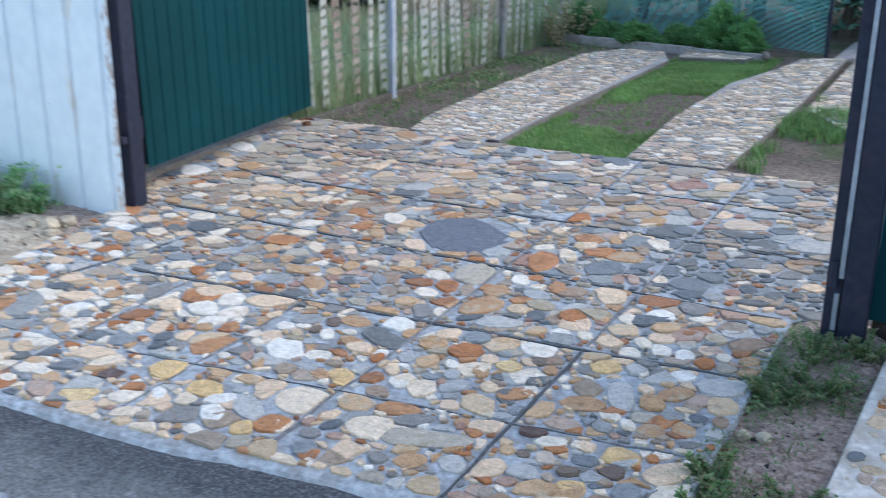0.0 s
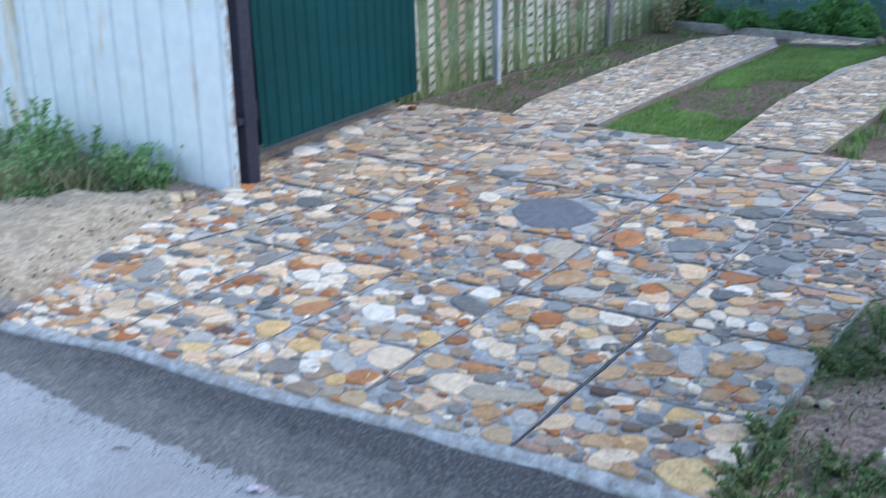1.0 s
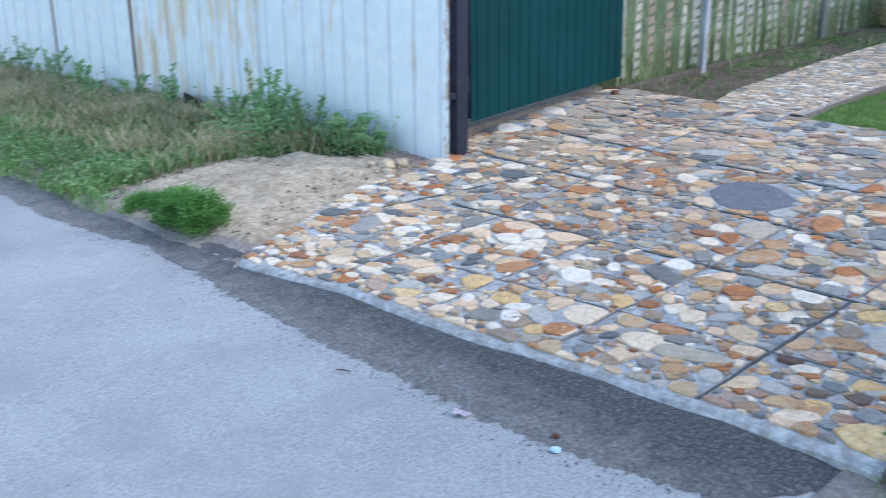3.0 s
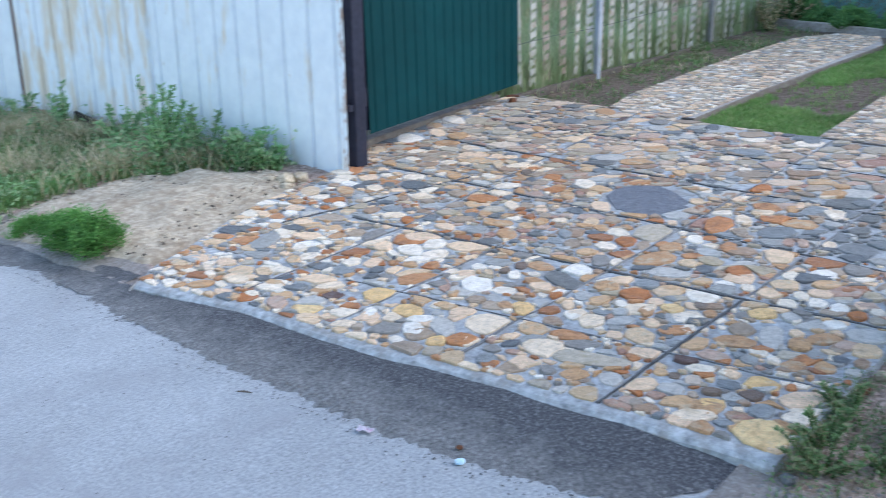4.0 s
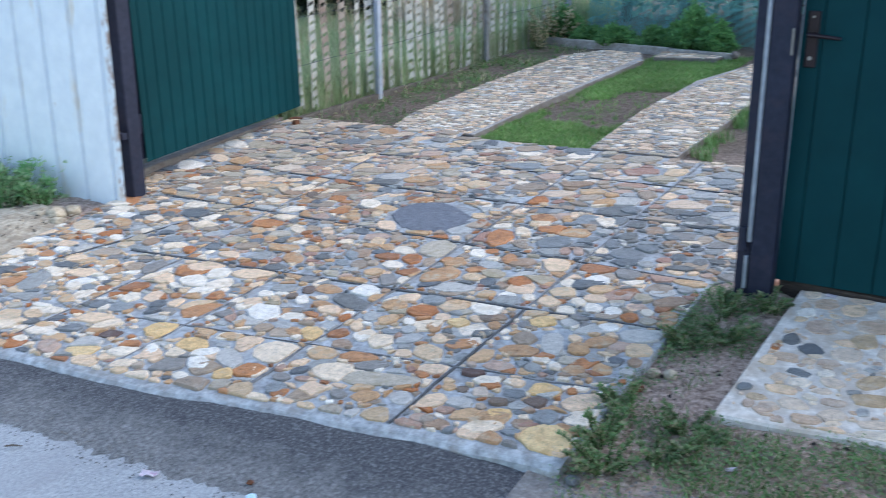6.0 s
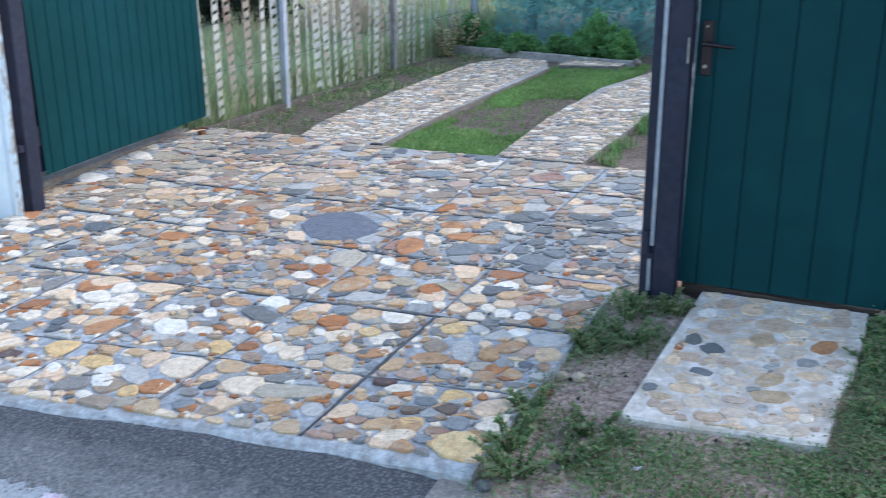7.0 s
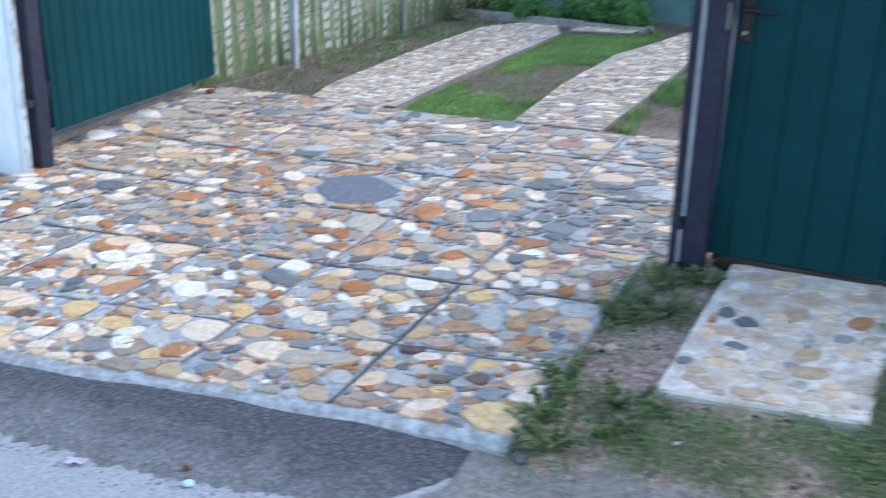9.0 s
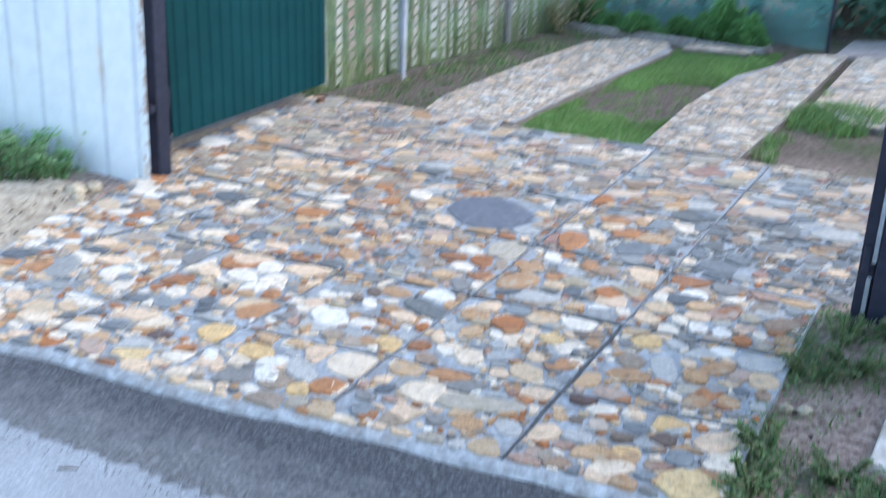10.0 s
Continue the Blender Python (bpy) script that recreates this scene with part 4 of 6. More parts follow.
def stone_arrays(poly, z, height, rng, gap=0.006, count=10, rounding=1):
    """Vertices and faces of one low domed stone over a plan outline."""
    cx, cy, ring = outline(poly, count, rng, rounding)
    size = sum(math.hypot(x - cx, y - cy) for x, y in ring) / count
    g = max(0.3, 1 - gap / size)
    verts, faces = [], []
    lean = 0.05 * min(1.0, 0.045 / size)
    tx, ty = rng.uniform(-lean, lean), rng.uniform(-lean, lean)
    for s, h in ((1.0, -0.012), (0.985, 0.58 * height), (0.935, 0.94 * height), (0.6, height)):
        for x, y in ring:
            px, py = cx + (x - cx) * g * s, cy + (y - cy) * g * s
            lift = h + (tx * (px - cx) + ty * (py - cy) + rng.uniform(-0.0018, 0.0018) if h > 0 else 0)
            verts.append((px, py, z(px, py) + lift))
    for k in range(3):
        for i in range(count):
            j = (i + 1) % count
            faces.append((k * count + i, k * count + j, (k + 1) * count + j, (k + 1) * count + i))
    faces.append(tuple(range(3 * count, 4 * count)))
    return cx, cy, verts, faces


def set_tone(me, values):
    a = me.attributes.new("tone", "FLOAT", "FACE")
    a.data.foreach_set("value", values)


def place_stones(polys, z, kinds, parent, rng, near, label, height=0.008, limit=300, count=12, gap=0.004):
    """Lays stones: those inside the near stretch as single parts, the rest joined. parent: a piece, or what gives the piece for a place."""
    names = list(STONES)
    verts, faces, index, tones, single = [], [], [], [], 0
    for item in polys:
        poly, kind = item if isinstance(item, tuple) else (item, None)
        tall = height * rng.uniform(0.6, 1.5)
        if kind == "slab":
            cx, cy, v, f = stone_arrays(poly, z, 0.6 * tall, rng, 0.002, 24, 1)
        else:
            cx, cy, v, f = stone_arrays(poly, z, tall, rng, 0.0015 if kind else gap * rng.uniform(0.7, 1.8), count)
        kind = kind or kinds(cx, cy, rng)
        tone = rng.random() * 0.999
        if single < limit and near(cx, cy):
            ob = raw("stone", v, f, STONES[kind], parent(cx, cy) if callable(parent) else parent)
            set_tone(ob.data, [tone] * len(f))
            single += 1
            continue
        o = len(verts)
        verts += v
        faces += [tuple(i + o for i in q) for q in f]
        index += [names.index(kind)] * len(f)
        tones += [tone] * len(f)
    if faces:
        ob = raw("stones", verts, faces, list(STONES.values()), parent, False, index)
        set_tone(ob.data, tones)
        tagged(ob, label, kind="stuff")


def in_driveway(x, y):
    return left_edge(y) + 0.02 < x < min(right_edge(y) - 0.01, -0.02) and front_edge(x) + 0.055 < y < far_edge(x) - 0.02


def driveway_kind(x, y, rng):
    r = rng.random()
    if x > -1.2 and 1.65 < y < 2.6:
        table = (("slate", .36), ("grey", .22), ("tan", .20), ("rust", .05), ("pink", .09), ("beige", .04), ("cream", .04))
    elif y > 2.6:
        table = (("slate", .07), ("grey", .13), ("dusty", .16), ("pink", .14), ("beige", .14), ("tan", .20), ("cream", .13), ("ochre", .03))
    elif x < -2.9 and y > 1.6:
        table = (("ochre", .24), ("tan", .18), ("cream", .18), ("beige", .13), ("rust", .08), ("grey", .11), ("slate", .08))
    elif x < -2.6 and y < 1.2:
        table = (("white", .14), ("cream", .30), ("slate", .10), ("grey", .12), ("ochre", .18), ("rust", .10), ("beige", .06))
    elif y > 1.05:
        table = (("ochre", .12), ("tan", .24), ("rust", .09), ("grey", .15), ("slate", .12), ("cream", .11), ("beige", .08), ("pink", .09))
    else:
        table = (("white", .06), ("cream", .27), ("ochre", .22), ("tan", .08), ("rust", .10), ("grey", .10), ("slate", .05), ("beige", .05), ("pink", .07))
    for kind, p in table:
        r -= p
        if r < 0:
            return kind
    return "grey"


def joint_lines(x, y):
    """The joints near a place, as points with normals."""
    out = []
    for k in range(5):
        out.append((x, joint_y(k, x), 0.0, 1.0, 0.008 if k in (1, 2, 3) else 0.004))
    for k, (lo, hi) in enumerate(((0.75, 2.0), (0, 4.2), (0, 1.1), (0, 4.2), (0, 4.2))):
        if lo <= y <= hi:
            out.append((joint_x(k, y), y, 1.0, 0.0, 0.008 if k == 0 or k == 4 and y < 1.06 else 0.005 if k > 2 else 0.003))
    return out


def key_ring(x, y, a, b, turn, rng):
    """An uneven rounded outline about an ellipse, squarer or more pointed by chance."""
    c, s = math.cos(turn), math.sin(turn)
    power = rng.uniform(0.72, 1.15)
    sides = rng.choice((7, 8, 9, 10))
    start, ring = rng.uniform(0, 6.28), []
    for i in range(sides):
        t = start + 2 * math.pi * i / sides + rng.uniform(-0.22, 0.22)
        e = 1.13 * rng.uniform(0.90, 1.09)
        u, v = math.cos(t), math.sin(t)
        u, v = math.copysign(abs(u) ** power, u), math.copysign(abs(v) ** power, v)
        ring.append((x + e * (a * u * c - b * v * s), y + e * (a * u * s + b * v * c)))
    return ring


def cut_at_joints(poly):
    cx, cy = sum(p[0] for p in poly) / len(poly), sum(p[1] for p in poly) / len(poly)
    for px, py, nx, ny, m in joint_lines(cx, cy):
        side = (cx - px) * nx + (cy - py) * ny
        sg = 1 if side < 0 else -1
        poly = clip(poly, px - nx * m * sg, py - ny * m * sg, nx * sg, ny * sg)
        if len(poly) < 3:
            return []
    for bx, by, nx, ny in ((right_edge(cy) - 0.003, 0, 1, 0), (cx, front_edge(cx) + 0.045, 0, -1), (cx, far_edge(cx) - 0.01, 0, 1), (left_edge(cy) + 0.01, cy, -1, 0)):
        if len(poly) > 2:
            poly = clip(poly, bx, by, nx, ny)
    return poly if len(poly) > 2 else []


def shape_of(poly):
    """Area and roundness of an outline."""
    pairs = list(zip(poly, poly[1:] + poly[:1]))
    area = abs(sum(p[0] * q[1] - q[0] * p[1] for p, q in pairs)) / 2
    round_it = sum(math.hypot(p[0] - q[0], p[1] - q[1]) for p, q in pairs)
    return area, 4 * math.pi * area / max(round_it, 1e-6) ** 2


def fill_between(cells, keys):
    """Cells of a packing, pushed out of the given ellipses; slivers are left out as bare mortar."""
    out = []
    for poly in cells:
        cx, cy = sum(p[0] for p in poly) / len(poly), sum(p[1] for p in poly) / len(poly)
        drop = False
        for (kx, ky, a, b, r, kind) in keys:
            if (kx - cx) ** 2 + (ky - cy) ** 2 > (max(a, b) + 0.2) ** 2:
                continue
            c, s = math.cos(r), math.sin(r)
            uc, vc = ((cx - kx) * c + (cy - ky) * s) / a, (-(cx - kx) * s + (cy - ky) * c) / b
            if math.hypot(uc, vc) < 0.9:
                drop = True
                break
            moved = []
            for x, y in poly:
                u, v = ((x - kx) * c + (y - ky) * s) / a, (-(x - kx) * s + (y - ky) * c) / b
                d = max(math.hypot(u, v), 0.05)
                k = 1.06 / d if d < 1.06 else 1.0
                moved.append((kx + u * k * a * c - v * k * b * s, ky + u * k * a * s + v * k * b * c))
            poly = moved
        if not drop and len(poly) > 2:
            out.append(poly)
    return out


def build_stones():
    rng = random.Random(11)
    keys = [(x, y, a, b, radians(r), kind) for kind, rows in KEY_STONES.items() for x, y, a, b, r in rows]
    slab = [(-2.05, 2.05, 0.25, 0.26, 0.0, "slab")]
    cells = pack(lambda x, y: in_driveway(x, y) and y < 2.3, ((-4.72, 0.0), (-0.24, 2.3)), 0.068, rng, 1.30, 0.3, 0.8)
    cells += pack(lambda x, y: in_driveway(x, y) and y > 2.3, ((-4.72, 0.0), (2.3, 4.2)), 0.098, rng, 1.30, 0.3, 0.8)
    out = [(SLAB, "slab")]
    for (kx, ky, a, b, r, kind) in keys:
        ring = cut_at_joints(key_ring(kx, ky, a, b, r, rng))
        if ring and shape_of(ring)[0] > 0.0006:
            out.append((ring, kind))
    for poly in fill_between(cells, keys + slab):
        poly = cut_at_joints(poly)
        if poly:
            area, roundness = shape_of(poly)
            if area > 0.0005 and roundness > 0.38:
                out.append(poly)
    place_stones(out, lambda x, y: SX * x + SY * y, driveway_kind, lambda x, y: PANELS[min(PANELS, key=lambda k: (abs(k[0] - panel_of(x, y)[0]) + abs(k[1] - panel_of(x, y)[1])))], rng,
                 lambda x, y: True, "field stones of many colours set in mortar", 0.0085, 4000, gap=0.0055)


# ---- yard tracks ----
def slab_poly(name, corners, z, thick, mat, label, category):
    """A paving slab over a plan outline, with thickness and a worn rim."""
    n = len(corners)
    cx, cy = sum(c[0] for c in corners) / n, sum(c[1] for c in corners) / n
    fine = []
    for i, a in enumerate(corners):
        b = corners[(i + 1) % n]
        k = max(2, int(math.hypot(b[0] - a[0], b[1] - a[1]) / 0.12))
        fine += [(a[0] + (b[0] - a[0]) * j / k + 0.006 * noise.noise((a[0] * 9 + j, 3, i)), a[1] + (b[1] - a[1]) * j / k + 0.006 * noise.noise((a[1] * 9 + j, 8, i))) for j in range(k)]
    m = len(fine)
    verts = []
    for inset, h in ((0, -thick), (0, -0.008), (0.008, 0)):
        for x, y in fine:
            d = math.hypot(x - cx, y - cy)
            px, py = x + (cx - x) / d * inset, y + (cy - y) / d * inset
            verts.append((px, py, z(px, py) + h))
    faces = [(k * m + i, k * m + (i + 1) % m, (k + 1) * m + (i + 1) % m, (k + 1) * m + i) for k in range(2) for i in range(m)]
    faces.append(tuple(range(2 * m, 3 * m)))
    return tagged(raw(name, verts, faces, mat, index=[0] * (2 * m) + [1] if isinstance(mat, list) else None), label, category, kind="structure")


def track_kind(x, y, rng):
    r = rng.random()
    worn = (("cream", .24), ("white", .20), ("beige", .14), ("dusty", .22), ("grey", .08), ("flat", .08), ("tan", .04))
    far = (("cream", .18), ("white", .08), ("beige", .16), ("dusty", .24), ("grey", .12), ("flat", .08), ("tan", .12), ("slate", .02))
    for kind, p in worn if y < 5.2 and x < -2.5 else far:
        r -= p
        if r < 0:
            return kind
    return "grey"


def inside(corners):
    n = len(corners)
    def test(x, y):
        odd = False
        for i in range(n):
            (ax, ay), (bx, by) = corners[i], corners[(i + 1) % n]
            if (ay > y) != (by > y) and x < ax + (y - ay) / (by - ay) * (bx - ax):
                odd = not odd
        return odd
    return test


TRACKS = [
    [(-3.64, 4.09), (-2.84, 3.97), (-2.86, 5.15), (-2.79, 7.6), (-3.0, 8.12), (-3.50, 8.27), (-3.82, 7.85), (-3.84, 6.1), (-3.78, 4.6)],
    [(-1.84, 3.78), (-1.20, 3.70), (-1.165, 4.9), (-1.18, 8.0), (-1.58, 7.95), (-1.66, 7.4), (-1.90, 6.5), (-1.93, 5.1)],
    [(-1.09, 5.55), (-0.72, 4.95), (0.4, 4.8), (0.8, 8.3), (-1.10, 7.95)],
    [(-2.76, 7.82), (-2.08, 7.80), (-2.06, 7.96), (-2.80, 8.23)],
]


def build_tracks():
    for k, c in enumerate(TRACKS):
        # Sides take the darker kerb colour, their shade included; the top is paler mortar.
        slab = slab_poly(("track", "track", "path", "path")[k], c, lambda x, y: plan_z(x, y) - 0.012, 0.12 if k < 3 else 0.05, [kerb_mat, track_mortar],
                         "concrete wheel track paved with small pale stones" if k < 2 else "concrete path paved with small pale stones", "paving")
        rng = random.Random(20 + k)
        xs, ys = [p[0] for p in c], [p[1] for p in c]
        test = inside(c)
        polys = [[p for p in q] for q in pack(test, ((min(xs), max(xs)), (min(ys), max(ys))), 0.056 if k < 2 else 0.075, rng, 1.4, 0.1, 0.8)]
        kept = []
        for q in polys:
            cx, cy = sum(p[0] for p in q) / len(q), sum(p[1] for p in q) / len(q)
            for i, a in enumerate(c):
                b = c[(i + 1) % len(c)]
                if min(abs(cx - a[0]) + abs(cy - a[1]), abs(cx - b[0]) + abs(cy - b[1]), abs((cx - a[0]) * (b[1] - a[1]) - (cy - a[1]) * (b[0] - a[0])) / math.hypot(b[0] - a[0], b[1] - a[1])) > 0.12:
                    continue
                L = math.hypot(b[0] - a[0], b[1] - a[1])
                q = clip(q, a[0], a[1], (b[1] - a[1]) / L, -(b[0] - a[0]) / L)
                if len(q) < 3:
                    break
            if len(q) > 2:
                kept.append(q)
        place_stones(kept, lambda x, y: plan_z(x, y) - 0.012, track_kind, slab, rng, lambda x, y: y < 4.9, "small pale stones set in mortar", 0.006, 150 if k < 2 else 0, 8, 0.005)


# ---- stepping slab by the wicket ----
def step_kind(x, y, rng):
    r = rng.random()
    for kind, p in (("dusty", .66), ("cream", .18), ("flat", .10), ("grey", .04), ("slate", .02)):
        r -= p
        if r < 0:
            return kind
    return "grey"


STEP_STONES = {}
STEP_STONES["cream"] = [(0.05, 1.61, 0.04, 0.033, 88), (0.22, 1.5, 0.056, 0.046, 80), (0.42, 1.54, 0.039, 0.03, 179), (0.4, 1.46, 0.045, 0.038, 66), (0.41, 1.31, 0.051, 0.036, 27), (0.02, 0.94, 0.039, 0.029, 97), (0.46, 0.69, 0.032, 0.023, 30), (0.3, 0.56, 0.028, 0.014, 20), (0.3, 0.5, 0.039, 0.029, 16), (0.51, 0.64, 0.032, 0.025, 73), (0.47, 0.48, 0.028, 0.02, 31), (0.11, 0.73, 0.054, 0.03, 4)]
STEP_STONES["tan"] = [(0.12, 1.53, 0.052, 0.046, 66), (0.32, 1.37, 0.072, 0.062, 24), (0.25, 0.84, 0.042, 0.033, 151), (0.16, 0.64, 0.051, 0.035, 164), (0.08, 0.57, 0.032, 0.028, 35), (0.29, 0.61, 0.049, 0.033, 13)]
STEP_STONES["white"] = [(0.06, 1.41, 0.046, 0.037, 63), (0.22, 0.9, 0.029, 0.028, 125)]
STEP_STONES["flat"] = [(0.24, 1.61, 0.05, 0.038, 176), (0.34, 1.52, 0.055, 0.035, 90), (0.14, 1.3, 0.063, 0.056, 116), (0.26, 1.08, 0.059, 0.05, 179), (0.41, 1.14, 0.064, 0.053, 65), (0.15, 0.98, 0.026, 0.023, 55), (0.08, 0.82, 0.036, 0.029, 92), (0.28, 0.7, 0.044, 0.029, 5), (0.42, 0.6, 0.058, 0.03, 21), (0.22, 0.55, 0.049, 0.03, 9), (0.14, 0.51, 0.027, 0.022, 91), (0.23, 0.49, 0.028, 0.019, 6), (0.5, 0.55, 0.032, 0.026, 55), (0.03, 0.59, 0.029, 0.02, 100)]
STEP_STONES["pink"] = [(0.55, 1.56, 0.044, 0.035, 92), (0.56, 1.47, 0.048, 0.04, 91), (0.57, 1.09, 0.034, 0.026, 44)]
STEP_STONES["slate"] = [(0.06, 1.14, 0.043, 0.032, 94), (0.14, 1.08, 0.043, 0.04, 149), (0.14, 0.88, 0.042, 0.026, 165), (-0.01, 0.7, 0.031, 0.024, 49)]
STEP_STONES["rust"] = [(0.52, 1.22, 0.063, 0.042, 70), (0.02, 1.06, 0.026, 0.017, 98)]
STEP_STONES["ochre"] = [(0.3, 1.22, 0.064, 0.046, 98), (0.37, 0.89, 0.068, 0.041, 51), (0.39, 0.76, 0.068, 0.042, 13), (0.41, 0.52, 0.062, 0.036, 14)]
STEP_STONES["grey"] = [(0.47, 1.06, 0.04, 0.028, 27), (0.37, 0.67, 0.029, 0.023, 79)]

STEP = [(-0.058, 0.475), (0.20, 0.478), (0.585, 0.495), (0.598, 0.70), (0.592, 0.85), (0.628, 1.00), (0.640, 1.20), (0.646, 1.60), (0.30, 1.63), (-0.005, 1.655)]


def build_step():
    z = lambda x, y: plan_z(x, y) + 0.002 + 0.03 * clamp((y - 0.475) / 1.1, 0, 1)
    deep = lambda y: 0.475 + (y - 0.475) * 0.932
    pale = surface("pale mortar", (0.52, 0.455, 0.39), (0.90, 0.82, 0.73), 26, 3.2, (0.48, 0.385, 0.30), 0.9, relief=0.9, dirt_at=(0.44, 0.62))
    slab = slab_poly("stepping_slab", [(x, deep(y)) for x, y in STEP], z, 0.10, pale, "pale mortar slab with flat stones before the wicket", "paving slab")
    rng = random.Random(5)
    worn = {"tan": "dusty", "flat": "dusty", "pink": "dusty", "ochre": "flat"}
    keys = [(x, deep(y), a, b, radians(r), worn.get(kind, kind)) for kind, rows in STEP_STONES.items() for x, y, a, b, r in rows]
    rim = [(-0.045, 0.492), (0.575, 0.508), (0.628, 1.52), (0.008, 1.565)]

    def trim(q, line):
        for a, b in zip(line, line[1:] + line[:1]):
            L = math.hypot(b[0] - a[0], b[1] - a[1])
            q = clip(q, a[0], a[1], (b[1] - a[1]) / L, -(b[0] - a[0]) / L) if len(q) > 2 else q
        return q

    polys = [(q, kind) for q, kind in ((trim(key_ring(x, y, a, b, r, rng), rim), kind) for x, y, a, b, r, kind in keys) if len(q) > 2]
    inner = [(-0.025, 0.51), (0.56, 0.52), (0.60, 1.48), (0.03, 1.52)]
    for q in fill_between(pack(inside(inner), ((-0.05, 0.62), (0.5, 1.6)), 0.05, rng, 1.4, 0.1, 0.8), keys):
        q = trim(q, inner)
        area, roundness = shape_of(q) if len(q) > 2 else (0, 0)
        if area > 0.0004 and roundness > 0.5 and rng.random() < 0.6:
            polys.append(q)
    place_stones(polys, z, step_kind, slab, rng, lambda x, y: True, "", 0.0045, 250, 12, 0.007)


# ---- profiled sheets, gate, fence ----
def profiled(length, height, pitch, depth, groove, thick=0.0012, start=0.0, rows=1, ragged=0.0, seed=0):
    """A ribbed metal sheet: flats with narrow grooves, standing along +x from the origin."""
    line, x = [(0.0, 0.0)], start
    while x < length - groove:
        if x > 0.01:
            line += [(x, 0.0), (x + groove * 0.3, depth), (x + groove * 0.7, depth), (x + groove, 0.0)]
        x += pitch
    line.append((length, 0.0))
    bm = bmesh.new()
    levels = [height * i / rows for i in range(rows + 1)]
    cols = []
    for side in (0, thick):
        grid = []
        for (px, py) in line:
            col = []
            for i, h in enumerate(levels):
                dz = ragged * noise.noise((px * 2.0, seed, 0)) if i == 0 else 0
                bow = 0.006 * noise.noise((px * 1.3, h * 1.1, seed)) if rows > 1 else 0
                col.append(bm.verts.new((px, py + side + bow, h + dz)))
            grid.append(col)
        cols.append(grid)
    n = len(line)
    for i in range(n - 1):
        for j in range(rows):
            a, b = cols
            bm.faces.new((a[i][j], a[i + 1][j], a[i + 1][j + 1], a[i][j + 1]))
            bm.faces.new((b[i][j], b[i][j + 1], b[i + 1][j + 1], b[i + 1][j]))
        bm.faces.new((cols[0][i][0], cols[1][i][0], cols[1][i + 1][0], cols[0][i + 1][0]))
        bm.faces.new((cols[0][i][rows], cols[0][i + 1][rows], cols[1][i + 1][rows], cols[1][i][rows]))
    for i in (0, n - 1):
        for j in range(rows):
            bm.faces.new((cols[0][i][j], cols[0][i][j + 1], cols[1][i][j + 1], cols[1][i][j]))
    return bm


def along(a, b, z):
    """A pose at a whose x axis runs to b in plan."""
    return pose(a[0], a[1], z, 0, 0, math.degrees(math.atan2(b[1] - a[1], b[0] - a[0])))


def build_white_fence():
    ends = [-4.05, -6.36, -8.83, -10.92, -14.87, -19.0, -24.0]
    for k, (r, l) in enumerate(zip(ends, ends[1:])):
        lab = "white painted ribbed sheet fence panel with rust spots" if k != 1 else "white ribbed sheet fence panel with yellowed rust stains"
        z = (-0.10, -0.15, -0.26, -0.40, -0.55, -0.7)[k]
        fence = holder("fence_panel", along((l, FENCE_Y(l) + 0.012 * (k % 2)), (r, FENCE_Y(r) + 0.012 * (k % 2)), z), lab, "fence", "white fence panels")
        w = math.hypot(r - l, FENCE_Y(r) - FENCE_Y(l))
        part("sheet", profiled(w - 0.004, 2.2, (0.265, 0.325, 0.38, 0.40, 0.4, 0.4)[k], 0.03, 0.038, 0.0015, 0.08 + 0.03 * k, 8, 0.05 if k == 1 else 0.015, k), (corner_sheet, yellow_sheet, white_sheet)[min(k, 2)], fence)
        part("seam_strip", box_bm((-0.02 if k in (1, 2) else -0.006, -0.012, 0.02), (0.012 if k in (1, 2) else 0.003, -0.002, 2.18), 0.002), rust_mat if k in (1, 2) else white_sheet, fence, "rusty brown seam strip" if k in (1, 2) else "")
        for h in (0.45, 1.6):
            part("rail", box_bm((0.02, 0.035, h), (w - 0.02, 0.075, h + 0.04), 0.003), dark_steel, fence, "dark steel rail")
        part("post", box_bm((0.0, 0.04, -0.25), (0.06, 0.10, 2.0), 0.004), dark_steel, fence, "dark steel post")
    for (x, y) in ((-7.1, 1.62),):
        plank = holder("old_plank", pose(x, y, -0.115, 4, 3, -6), "weathered grey board lying against the white fence", "board")
        part("board", box_bm((-0.55, -0.012, -0.05), (0.75, 0.012, 0.05), 0.004), old_wood, plank)


build_white_fence()


def build_gate_post_left():
    post = holder("gate_post", (-4.11, 1.82, -0.06), "dark painted steel gate post with rust at the edge", "gate post", "gate posts")
    part("tube", box_bm((-0.055, -0.05, -0.2), (0.035, 0.05, 2.25), 0.006), dark_steel, post)
    part("cap", box_bm((-0.06, -0.055, 2.25), (0.055, 0.055, 2.258), 0.002), dark_steel, post)
    for z in (0.42, 1.5):
        bm = tube(bmesh.new(), [(0.0, 0.075, z), (0.0, 0.075, z + 0.12)], [0.014, 0.014], 12)
        part("hinge", bm, dark_steel, post, "welded round hinge")
    rng = random.Random(3)
    for z in (0.30, 0.36, 0.58):
        part("rust_flake", box_bm((-0.060, -0.054, z), (-0.052 + rng.uniform(0, 0.012), -0.045, z + rng.uniform(0.02, 0.05)), 0.002), rust_mat, post, "rusty flake")


build_gate_post_left()


